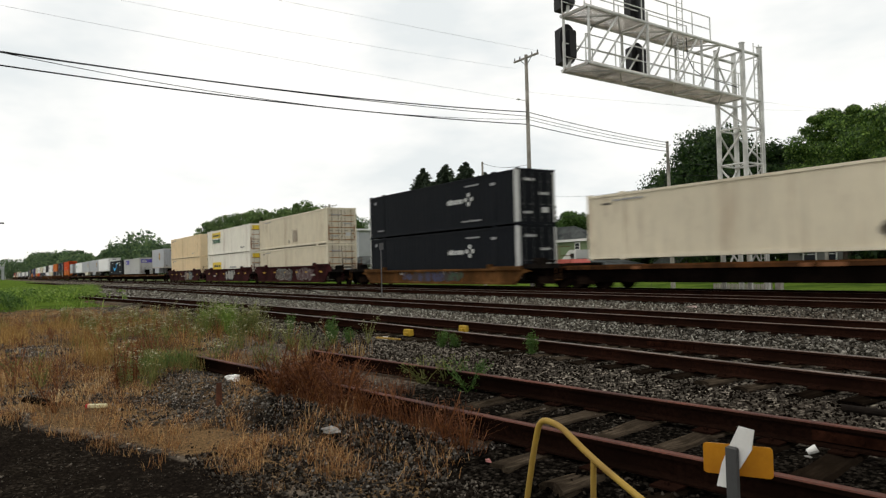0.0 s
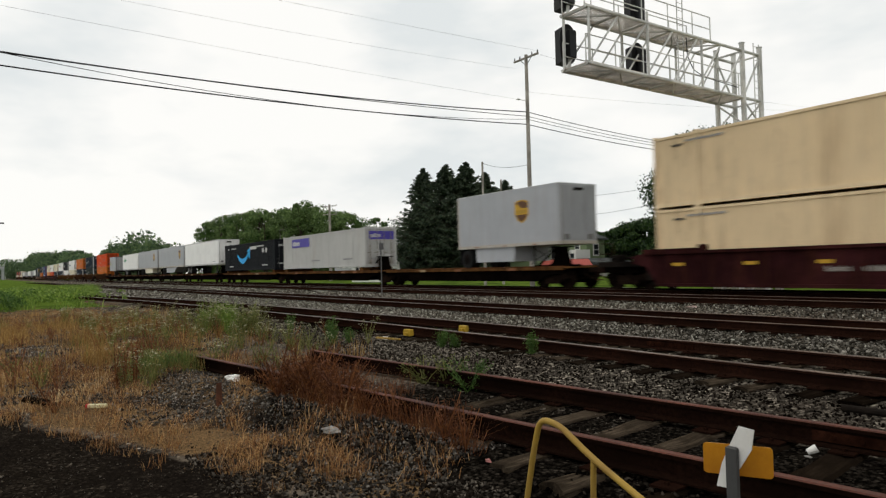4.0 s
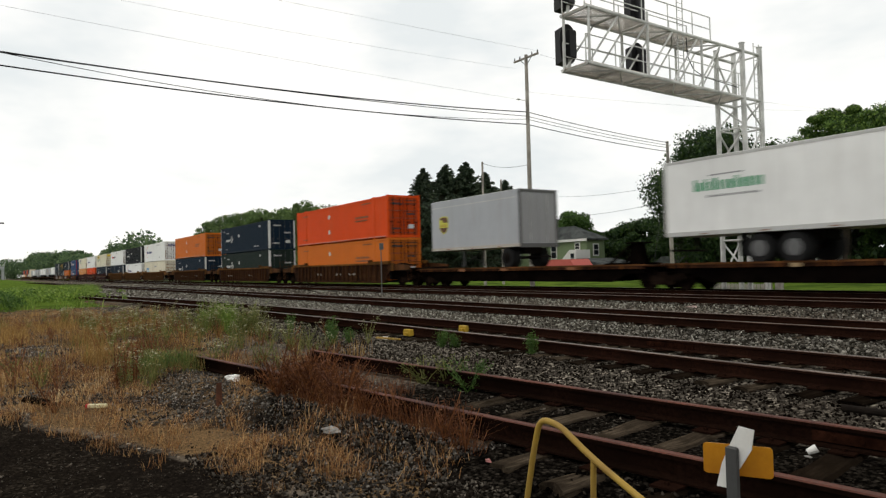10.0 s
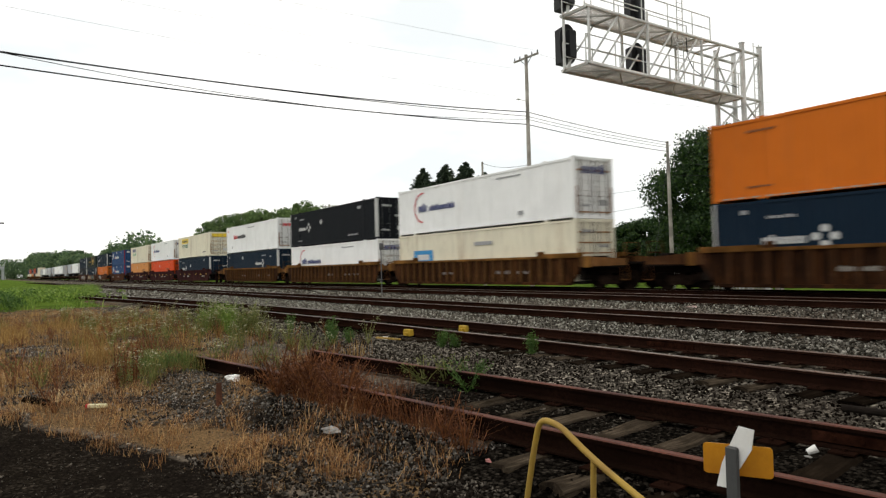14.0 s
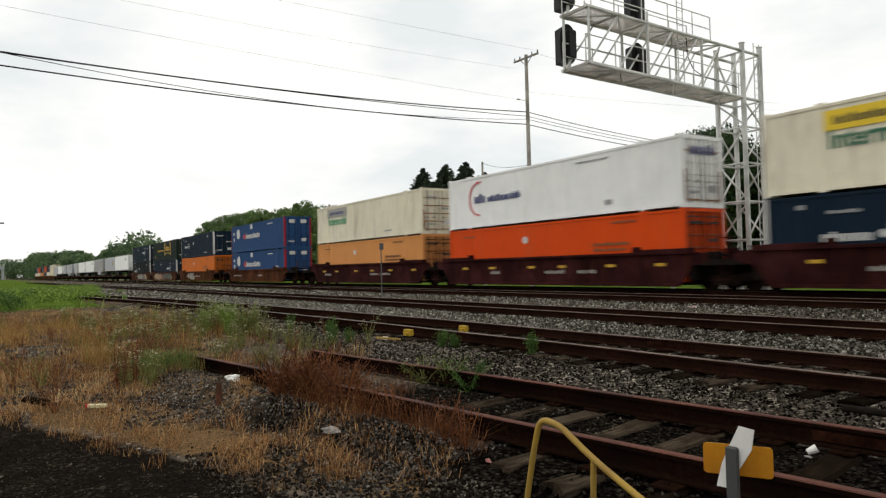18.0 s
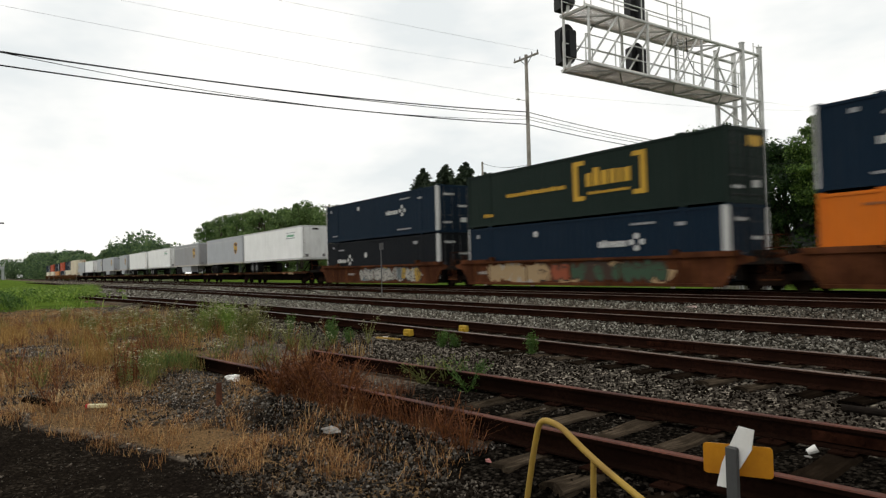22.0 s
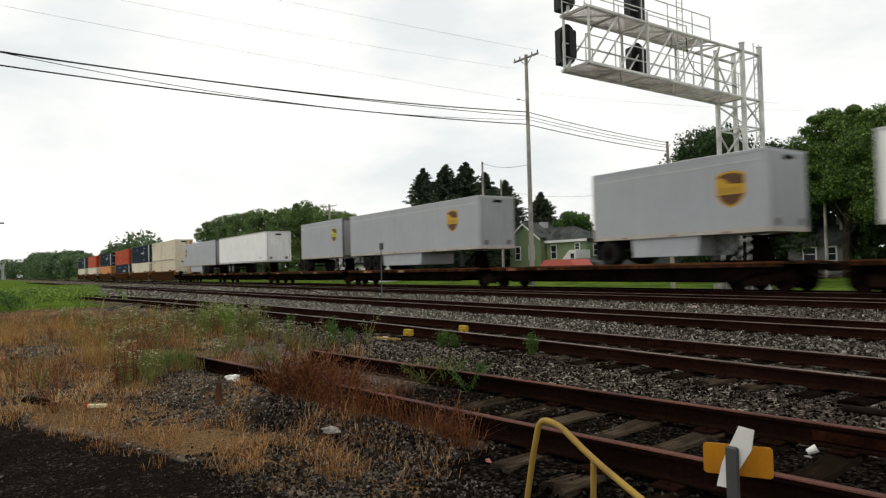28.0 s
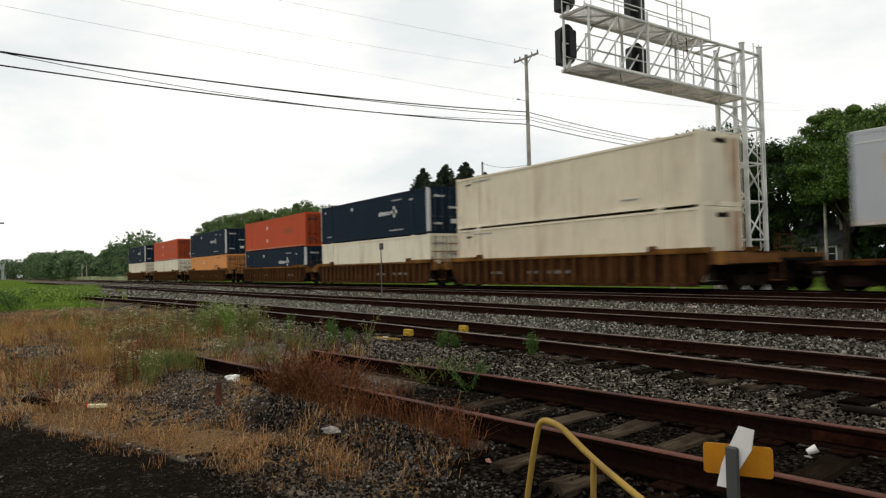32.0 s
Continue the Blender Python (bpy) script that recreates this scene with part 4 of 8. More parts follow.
def well_section(car, x0, xa, xb, x1, c, ribbed, seed, graffiti=()):
    """One well from end platform to end platform; the container stands between xa and xb."""
    mat = car_paint(c)
    rnd = random.Random(seed)
    a, b = xa - 0.35, xb + 0.35
    zt = SILL.get(c, 1.52)
    w = part("well", Shape().box(a, b, -1.22, 1.22, 0.22, 0.34), car, "open well floor", mat=M_STEEL)
    for side in (-1, 1):
        y0, y1 = (-1.50, -1.40) if side < 0 else (1.40, 1.50)
        zs, ext = min(0.98, zt - 0.24), 0.75
        s = Shape().prism([(a - 0.1, zt), (a - ext, zt - 0.12), (a - ext, zs + 0.12), (a - 0.1, zs), (a + 0.5, 0.20), (b - 0.5, 0.20), (b + 0.1, zs), (b + ext, zs + 0.12), (b + ext, zt - 0.12), (b + 0.1, zt)], y0 + 0.02, y1 - 0.02)
        chord = Shape().box(a - 0.1, b + 0.1, y0 - 0.10, y1 + 0.10, zt - 0.08, zt + 0.04, 0.012)
        s.box(a + 0.55, b - 0.55, y0 - 0.09, y1 + 0.09, 0.17, 0.30, 0.01)
        for q in ((a - 0.1, a + 2.3), (b - 2.3, b + 0.1)):
            chord.box(q[0], q[1], y0 - 0.105, y1 + 0.105, zt - 0.02, zt + 0.14, 0.012)
        # Ribbed sill plate darker than its ribs: recess shade in the colour.
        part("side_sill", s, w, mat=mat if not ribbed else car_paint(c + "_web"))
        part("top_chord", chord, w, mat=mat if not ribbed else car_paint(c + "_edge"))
        if side < 0:
            if ribbed:
                n = 21
                rib = shared(("rib", c), lambda: Shape().prism([(-0.09, 0.28), (0.09, 0.28), (0.075, 1.46), (-0.075, 1.46)], -1.585, -1.475).mesh("rib", mat))
                for k in range(n):
                    part("rib", rib, w, m=pose(a + 1.1 + (b - a - 2.2) * k / (n - 1), 0, 0))
            else:
                for k in range(5):
                    x = a + 2.4 + (b - a - 4.8) * k / 4
                    part("seam", shared(("seam", c), lambda: Shape().box(-0.03, 0.03, -1.51, -1.478, 0.3, zt - 0.08).mesh("seam", mat)), w, m=pose(x, 0, 0))
            for q in (a + 2.45, b - 2.75):
                part("guide", shared(("guide", c), lambda: Shape().prism([(0, zt + 0.02), (0.32, zt + 0.02), (0.28, zt + 0.26), (0.04, zt + 0.26)], -1.6, -1.36).mesh("guide", mat)), w, m=pose(q, 0, 0))
            if c == "maroon":
                for k in range(6):
                    x = a + 1.6 + k * (b - a - 3.2) / 5 + rnd.uniform(-0.4, 0.4)
                    marking(w, x, x + 0.5, 0.98, 1.1, "gold", -1.49)
            for k in range(3):
                x = a + rnd.uniform(1.2, b - a - 3)
                letters(w, x, x + rnd.uniform(0.7, 1.5), 0.72, 0.9, "chalk" if c != "umber" else "dust", -1.485, seed + k)
            for g0, g1, tones, line in graffiti:
                scrawl(w, a + 0.35 + g0, a + 0.35 + g1, seed + int(g0 * 10), tones, line, (zt + 0.2) / 2, (zt - 0.24) / 1.28)
    for xe, d in ((a, -1), (b, 1)):
        xo = x0 if d < 0 else x1
        lo, hi = min(xe, xo), max(xe, xo)
        if hi - lo > 0.2:
            s = Shape().box(lo, hi, -0.35, 0.35, 0.75, 1.12, 0.015).box(lo + 0.1, hi, -1.42, 1.42, 1.10, 1.17) if d > 0 else Shape().box(lo, hi, -0.35, 0.35, 0.75, 1.12, 0.015).box(lo, hi - 0.1, -1.42, 1.42, 1.10, 1.17)
            s.box(lo, hi, -1.46, -1.38, 0.98, 1.2).box(lo, hi, 1.38, 1.46, 0.98, 1.2)
            p = part("end_platform", s, car, "grimy grated end platform", mat=M_STEEL)
            if ribbed:
                side = [(xe, 1.50), (xe, 1.02), (xo, 1.06), (xo, 1.34), ((xe + xo) / 2, 1.42)]
                for q in (-1.49, 1.43):
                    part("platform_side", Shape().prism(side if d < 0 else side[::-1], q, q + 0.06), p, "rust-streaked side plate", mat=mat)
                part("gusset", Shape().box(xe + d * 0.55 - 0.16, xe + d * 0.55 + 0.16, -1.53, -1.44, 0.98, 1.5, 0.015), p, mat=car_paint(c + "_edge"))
            # Bulkhead and dark box added to keep the gap under platforms dark.
            part("bulkhead", Shape().box(xe - 0.12, xe + 0.12, -1.38, 1.38, 0.42, 1.16), p, mat=M_STEEL)
            part("dark_gap_filler", Shape().box(lo + 0.2, hi - 0.2, -1.15, 1.15, 0.72, 1.09), p, mat=M_PITCH)
            ex = xo - d * 0.12
            part("grab_rail", Shape().tube([(ex, -1.38, 1.1), (ex, -1.38, 2.0), (ex, -0.55, 2.0), (ex, -0.55, 1.1)], 0.022, 6).tube([(ex, -1.38, 1.55), (ex, -0.55, 1.55)], 0.018, 6), p, mat=mat)
            part("step", Shape().box(ex - 0.2, ex + 0.2, -1.47, -1.4, 0.42, 0.46).tube([(ex - 0.18, -1.43, 0.44), (ex - 0.18, -1.43, 1.1)], 0.016, 5).tube([(ex + 0.18, -1.43, 0.44), (ex + 0.18, -1.43, 1.1)], 0.016, 5), p, mat=mat)
            part("brake_box", Shape().box(lo + 0.3, lo + 0.75, -0.95, -0.4, 1.17, 1.5, 0.03).tube([(lo + 0.5, -1.1, 1.35), (lo + 0.5, 0.4, 1.35)], 0.05, 6), p, mat=M_STEEL)


def coupler(car, x, d):
    part("coupler", Shape().box(min(x, x + d * 0.75), max(x, x + d * 0.75), -0.09, 0.09, 0.74, 0.95, 0.02).box(min(x + d * 0.6, x + d * 0.95), max(x + d * 0.6, x + d * 0.95), -0.2, 0.2, 0.7, 1.0, 0.04).tube([(x, -0.35, 0.72), (x + d * 0.5, -0.38, 0.45), (x + d * 0.95, -0.35, 0.6)], 0.03, 6), car, mat=M_TRUCK)


def stack(rear, top, bottom, top_style="", bottom_style="", posts=("", ""), ends=("door", "door"), labels=("", "")):
    """Two containers, the lower in a well."""
    for (c, st, po, en, la, z) in ((bottom, bottom_style, posts[1], ends[1], labels[1], 0.36), (top, top_style, posts[0], ends[0], labels[0], 0.36 + BOX_H + 0.012)):
        ob = container(c, st, po, en, label=la, low=z < 1.0)
        MOVERS.append((ob, rear, TY, z))


def well_car(rears, c, ribbed, label, graffiti=()):
    """A well car of one or more wells; rears lists where its containers' rear ends stand, graffiti the tags of each: from, to, tones, outline."""
    r0 = rears[-1]
    car = thing("well_car", label, "freight car", group="cars of the train")
    spots = [r - r0 for r in reversed(rears)]
    n = len(spots)
    for i, s in enumerate(spots):
        left = s - 3.1 if i == 0 else (spots[i - 1] + BOX_L + s) / 2 + 0.05
        right = s + BOX_L + 3.1 if i == n - 1 else (s + BOX_L + spots[i + 1]) / 2 - 0.05
        well_section(car, left, s, s + BOX_L, right, c, ribbed, int(-rears[0]) + i, graffiti[n - 1 - i] if graffiti else ())
        add_truck(car, s - 1.75)
        if i == n - 1:
            add_truck(car, s + BOX_L + 1.75)
    coupler(car, spots[0] - 3.0, -1)
    coupler(car, spots[-1] + BOX_L + 3.0, 1)
    MOVERS.append((car, r0, TY, 0.0))


DECK = 1.04


def flat_car(bounds, label, edge="deck", boxes=()):
    """An articulated flat car; bounds are the ends of its platforms along the train, rear last."""
    base = bounds[-1]
    car = thing("articulated_flat_car", label, "freight car", group="cars of the train")
    mat = car_paint(edge)
    ob = [b - base for b in bounds][::-1]
    for i in range(len(ob) - 1):
        a, b = ob[i] + 0.12, ob[i + 1] - 0.12
        s = Shape().box(a, b, -1.3, 1.3, DECK - 0.07, DECK)
        p = part("platform", s, car, "rusty steel deck", mat=mat)
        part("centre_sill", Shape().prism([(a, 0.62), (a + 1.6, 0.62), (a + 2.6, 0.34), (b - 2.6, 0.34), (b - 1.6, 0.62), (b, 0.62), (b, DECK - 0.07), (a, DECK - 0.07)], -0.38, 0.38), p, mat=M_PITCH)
        for side in (-1, 1):
            y = -1.36 if side < 0 else 1.28
            part("side_sill", Shape().box(a + 0.5, b - 0.5, y, y + 0.08, DECK - 0.16, DECK - 0.03, 0.012), p, mat=mat)
            part("deck_edge", Shape().box(a + 0.4, b - 0.4, y - 0.012, y + 0.092, DECK - 0.03, DECK + 0.035, 0.008), p, "rust-orange deck edge", mat=car_paint("deck_edge"))
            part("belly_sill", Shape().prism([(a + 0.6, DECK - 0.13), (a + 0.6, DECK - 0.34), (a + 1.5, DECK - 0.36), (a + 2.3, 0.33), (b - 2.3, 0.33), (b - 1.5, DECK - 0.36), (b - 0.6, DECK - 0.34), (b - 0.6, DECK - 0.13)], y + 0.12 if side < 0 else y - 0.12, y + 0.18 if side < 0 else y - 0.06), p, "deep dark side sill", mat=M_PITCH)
        for k in range(8):
            x = a + 1.2 + (b - a - 2.4) * k / 7
            part("cross_bearer", shared("bearer", lambda: Shape().prism([(-0.06, DECK - 0.2), (0.06, DECK - 0.2), (0.06, DECK - 0.06), (-0.06, DECK - 0.06)], -1.28, 1.28).mesh("cross_bearer", M_STEEL)), p, m=pose(x, 0, 0))
        rnd = random.Random(i + int(-base))
        for k in range(3):
            x = a + 1.0 + rnd.random() * (b - a - 3)
            marking(p, x, x + rnd.uniform(0.3, 0.9), DECK - 0.16, DECK - 0.02, rnd.choice(("rust", "rust", "straw")), -1.362)
        part("brake_rigging", Shape().box(a + 3.2, a + 4.4, -1.05, -0.6, 0.45, 0.8, 0.04).tube([(a + 2, -0.7, 0.62), (b - 2, -0.7, 0.62)], 0.03, 6), p, mat=M_TRUCK)
        part("hitch", Shape().prism([(b - 2.3, DECK), (b - 1.5, DECK), (b - 1.75, DECK + 0.95), (b - 2.1, DECK + 0.95)], -0.3, 0.3).box(b - 2.3, b - 1.5, -0.5, 0.5, DECK + 0.95, DECK + 1.0).tube([(b - 3.3, -0.42, DECK), (b - 1.95, -0.35, DECK + 0.93)], 0.06, 6).tube([(b - 3.3, 0.42, DECK), (b - 1.95, 0.35, DECK + 0.93)], 0.06, 6).box(b - 3.4, b - 1.2, -0.6, 0.6, DECK, DECK + 0.1).tube([(b - 1.3, -0.42, DECK), (b - 1.8, -0.35, DECK + 0.93)], 0.06, 6), p, mat=M_PITCH)
        add_truck(car, a - 0.1 + (0 if i else 1.6))
        if i == len(ob) - 2:
            add_truck(car, b - 1.6)
    for x, lo in boxes:
        part("pedestal", Shape().box(x - base, x - base + 0.5, -1.25, 1.25, DECK, DECK + 0.26, 0.02), car, mat=mat)
    coupler(car, ob[0] + 0.2, -1)
    coupler(car, ob[-1] - 0.2, 1)
    MOVERS.append((car, base, TY, 0.0))


# ---- the train: road trailers on flat cars ----
def shield(parent, x, z, h, y, lime=False):
    """A shield in gold and brown: rim, dark field, bright band and lower field."""
    h *= 1.14
    z -= 0.13
    w = h * 0.44
    rim = ink("lime" if lime else "gold")

    def outline(k):
        return [(x - w * k, z + h * 0.40 * k), (x - w * 0.55 * k, z + h * 0.48 * k), (x, z + h * 0.5 * k), (x + w * 0.55 * k, z + h * 0.48 * k), (x + w * k, z + h * 0.40 * k), (x + w * k, z - h * 0.14 * k), (x + w * 0.6 * k, z - h * 0.37 * k), (x, z - h * 0.5 * k), (x - w * 0.6 * k, z - h * 0.37 * k), (x - w * k, z - h * 0.14 * k)]
    part("emblem", Shape().prism(outline(1.0)[::-1], y - 0.005, y + 0.004), parent, "shield emblem", mat=rim)
    part("emblem", Shape().prism(outline(0.88)[::-1], y - 0.009, y + 0.003), parent, mat=ink("brown"))
    part("emblem", Shape().prism([(x - w * 0.88, z + h * 0.34), (x - w * 0.88, z - h * 0.13), (x + w * 0.88, z - h * 0.13), (x + w * 0.88, z + h * 0.12), (x - w * 0.1, z + h * 0.16), (x - w * 0.45, z + h * 0.30)], y - 0.013, y + 0.002), parent, mat=rim)
    for k in (-0.55, -0.05, 0.45):
        part("emblem", Shape().box(x + w * k - w * 0.14, x + w * k + w * 0.14, y - 0.016, y + 0.002, z - h * 0.09, z + h * 0.06), parent, mat=ink("ochre"))


def dual_wheels(parent, x, bright=False):
    ax = part("axle", Shape().tube([(x, -1.1, DECK + 0.51), (x, 1.1, DECK + 0.51)], 0.07, 8), parent, mat=M_TRUCK)
    tyre = shared("tyre", lambda: Shape().disc(0, 0, -0.13, 0.13, 0.51, 24).disc(0, 0, -0.15, 0.15, 0.46, 24).mesh("tyre", M_TYRE))
    rim = shared(("rim", bright), lambda: Shape().disc(0, 0, -0.155, -0.1, 0.29, 20).disc(0, 0, -0.19, -0.15, 0.12, 12).mesh("rim", M_RIM if bright else M_STEEL))
    for y in (-1.13, -0.82, 0.82, 1.13):
        part("tyre", tyre, ax, m=pose(x, y, DECK + 0.51))
    part("rim", rim, ax, m=pose(x, -1.13, DECK + 0.51))
    part("rim", rim, ax, m=pose(x, 1.13, DECK + 0.51, 0, 0, 180))


def trailer(rear, L, c, axles, nose, label, logo=None, skirt=None, top=5.07, band=True, rails="dusty", words="", belly="grey"):
    """A van trailer on the flat car's deck. axles: distances of its axles from the rearward end; nose: it points forward."""
    z0, z1, hw = DECK + 1.08, top, 1.30
    mat, rail = box_paint(c), box_paint(rails if c != "white" else "silver")
    t = thing("semi_trailer", label, "trailer", group="trailers of the train")
    rr = 0.18
    corner = [(L - rr + rr * math.sin(a), -hw + rr - rr * math.cos(a)) for a in (0, 0.4, 0.8, 1.2, math.pi / 2)]
    outline = [(0.0, -hw)] + corner + [(x, -y) for x, y in reversed(corner)] + [(0.0, hw)]
    if not nose:
        outline = [(0, -hw), (L, -hw), (L, hw), (0, hw)]
    n = len(outline)
    vs = [(x, y, z0 + 0.14) for x, y in outline] + [(x, y, z1 - 0.1) for x, y in outline]
    fs = [(i, (i + 1) % n, (i + 1) % n + n, i + n) for i in range(n)] + [tuple(range(n - 1, -1, -1)), tuple(range(n, 2 * n))]
    part("van_body", mesh_of("van_body", vs, fs, mat), t)

    def grow(e, za, zb):
        cx = L / 2
        v2 = [(cx + (x - cx) * (1 + e / L * 2), y * (1 + e / hw), za) for x, y in outline] + [(cx + (x - cx) * (1 + e / L * 2), y * (1 + e / hw), zb) for x, y in outline]
        return Shape().add(v2, fs)
    part("top_rail", grow(0.012, z1 - 0.12, z1 - 0.02), t, mat=box_paint("silver" if c == "white" else "grey"))
    part("bottom_rail", grow(0.014, z0, z0 + 0.16), t, "riveted bottom rail", mat=rail)
    part("roof", Shape().box(0.04, L - 0.06, -hw + 0.03, hw - 0.03, z1 - 0.05, z1), t, mat=box_paint("white"))
    if band:
        part("trim_strip", Shape().box(0.05, L - 0.25, -hw - 0.012, -hw + 0.01, z1 - 0.42, z1 - 0.37), t, "pale trim strip", mat=box_paint("silver"))
    for k in range(int(L / 0.61)):
        part("panel_seam", shared(("vseam", c, z1), lambda: Shape().box(-0.012, 0.012, -hw - 0.005, -hw + 0.004, z0 + 0.16, z1 - 0.12).mesh("panel_seam", mat)), t, m=pose(0.61 * k + 0.4, 0, 0)) if k * 0.61 + 0.5 < L - 0.2 else None
    for k in range(int(L / 1.2)):
        marking(t, 0.4 + 1.2 * k, 0.7 + 1.2 * k, z0 + 0.035, z0 + 0.075, "rust" if k % 2 else "white", -hw - 0.016)
    for x in axles:
        dual_wheels(t, x, c == "white")
    a0, a1 = min(axles) - 0.7, max(axles) + 0.7
    part("slider_frame", Shape().box(a0, a1, -0.55, 0.55, DECK + 0.72, z0 + 0.02), t, mat=M_STEEL)
    for x in axles:
        part("mud_flap", Shape().box(x - 0.72, x - 0.69, -1.25, -0.75, DECK + 0.25, z0), t, mat=M_TYRE) if x == min(axles) and nose else None
    lx = L - 2.6 if min(axles) < L / 2 else 2.4
    leg = Shape()
    for y in (-0.75, 0.65):
        leg.box(lx, lx + 0.12, y, y + 0.12, DECK + 0.18, z0).box(lx - 0.08, lx + 0.2, y - 0.05, y + 0.17, DECK + 0.14, DECK + 0.18)
    leg.tube([(lx + 0.06, -0.7, DECK + 0.3), (lx + 0.06, 0.7, z0 - 0.1)], 0.025, 6).tube([(lx + 0.06, 0.7, DECK + 0.3), (lx + 0.06, -0.7, z0 - 0.1)], 0.025, 6)
    part("landing_gear", leg, t, "dark steel landing legs", mat=plain("dull_leg_steel", (0.075, 0.075, 0.073), 0.6))
    if skirt:
        part("belly_box", Shape().prism([(skirt[0], z0), (skirt[0] + 0.08, DECK + 0.32), (skirt[1] - (skirt[2] if len(skirt) > 2 else 0.1), DECK + 0.32), (skirt[1], z0)], -1.22, 1.22), t, "pale underslung belly box", mat=box_paint(belly))
    if nose:
        # Nose toned darker than the sides: end shade put into the paint.
        part("nose_panel", Shape().box(L - 0.01, L + 0.006, -1.08, 1.08, z0 + 0.18, z1 - 0.13), t, "dirt-streaked nose panel, darkened for end shade", mat=paint("nose_" + c, shade(COL[c], 0.84), 0.4, 0.6, 0.05))
        for y in (-1.13, 1.08):
            part("nose_post", Shape().box(L - 0.05, L + 0.010, y, y + 0.05, z0 + 0.14, z1 - 0.11), t, mat=plain("dull_nose_post", (0.24, 0.225, 0.20), 0.6))
        for y in (-0.95, 0.62):
            part("nose_box", Shape().box(L - 0.01, L + 0.05, y, y + 0.26, z0 + 0.24, z0 + 0.48, 0.012), t, "grey service box", mat=plain("dull_service_box", (0.16, 0.155, 0.15), 0.6))
        part("nose_lamp", Shape().box(L - 0.01, L + 0.04, -0.3, 0.3, z1 - 0.36, z1 - 0.22, 0.01), t, mat=M_STEEL)
    else:
        fr = Shape().box(L - 0.05, L + 0.03, -hw, -hw + 0.12, z0, z1).box(L - 0.05, L + 0.03, hw - 0.12, hw, z0, z1).box(L - 0.05, L + 0.03, -hw, hw, z1 - 0.16, z1).box(L - 0.05, L + 0.05, -hw, hw, z0 - 0.05, z0 + 0.16)
        part("door_frame", fr, t, "dark steel door frame", mat=plain("dark_door_frame", (0.10, 0.098, 0.095), 0.6))
        for y in (-1.17, 0.01):
            # Doors take the darker grey, so the colour holds the end's shade.
            d = part("rear_door", Shape().box(L - 0.02, L + 0.012, y, y + 1.16, z0 + 0.18, z1 - 0.17), t, mat=box_paint("greyd"))
            part("lock_rod", Shape().tube([(L + 0.03, y + 0.58, z0 + 0.2), (L + 0.03, y + 0.58, z1 - 0.2)], 0.018, 6), d, mat=M_GALV)
        part("bumper", Shape().box(L - 0.1, L, -1.1, 1.1, DECK + 0.5, DECK + 0.58).box(L - 0.1, L - 0.02, -0.6, -0.52, DECK + 0.5, z0).box(L - 0.1, L - 0.02, 0.52, 0.6, DECK + 0.5, z0), t, mat=M_STEEL)
    for x in ((0.0,) if nose else ()):
        part("rear_post", Shape().box(-0.03, 0.09, -hw - 0.006, -hw + 0.1, z0, z1), t, mat=rail)
        part("rear_post", Shape().box(-0.03, 0.05, hw - 0.1, hw, z0, z1), t, mat=rail)
        part("bumper", Shape().box(0, 0.1, -1.1, 1.1, DECK + 0.5, DECK + 0.58).box(0.02, 0.1, -0.6, -0.52, DECK + 0.5, z0).box(0.02, 0.1, 0.52, 0.6, DECK + 0.5, z0), t, mat=M_STEEL)
    if logo:
        shield(t, logo[0], logo[1], logo[2], -hw - 0.004, len(logo) > 3)
    if words == "green":
        letters(t, 1.35, 4.15, 3.78, 4.22, "green", -hw - 0.003, 4, label="green lettering")
        letters(t, 1.9, 4.1, 3.52, 3.62, "grey", -hw - 0.003, 5)
        marking(t, 2.0, 3.4, 4.32, 4.37, "grey", -hw - 0.003)
    elif words == "front":
        marking(t, L - 3.6, L - 1.4, 4.02, 4.10, "grey", -hw - 0.003)
        letters(t, L - 3.4, L - 1.6, 4.2, 4.42, "green", -hw - 0.003, 4, label="green lettering")
        marking(t, L - 3.6, L - 1.4, 4.52, 4.58, "grey", -hw - 0.003)
        letters(t, -0.7, 0.6, z1 - 0.75, z1 - 0.6, "grey", 0, 3, end=L)
        letters(t, -0.7, 0.6, z1 - 1.05, z1 - 0.93, "grey", 0, 4, end=L)
    elif words == "rust":
        for k, (za, zb, wd) in enumerate(((z0 + 0.2, z0 + 0.62, 0.16), (z0 + 0.62, z0 + 1.5, 0.10), (z0 + 1.6, z1 - 0.2, 0.07))):
            part("rust_stain", Shape().box(L - 0.2 - wd, L - 0.2, -hw - 0.006, -hw + 0.002, za, zb), t, mat=stain_mat())
            part("rust_stain", Shape().box(L - 0.004, L + 0.005, -hw + 0.2, -hw + 0.2 + wd * 2, za, zb), t, mat=stain_mat())
    elif words == "small":
        letters(t, L - 2.2, L - 1.2, z0 + 0.36, z0 + 0.46, "grey", -hw - 0.003, 4)
        letters(t, -0.7, 0.3, z1 - 0.95, z1 - 0.84, "grey", 0, 4, end=L)
    MOVERS.append((t, rear, TY, 0.0))


# ---- the train, from its head to its tail ----
flat_car((-5.0, -24.0), "rusty flat car carrying one beige container", "brown")
MOVERS.append((container("tan", "ribbed", label="beige ribbed steel container riding alone on a flat car"), -21.95, TY, DECK + 0.26))
for dx, dz, r in ((0.0, 0.0, 0.22), (0.16, 0.1, 0.15), (-0.14, -0.08, 0.16)):
    blob(MOVERS[-1][0], 12.35 + dx, 0.75 + dz, r, "smoke", -BOX_W / 2 - 0.003, 9, "graffiti_patch")
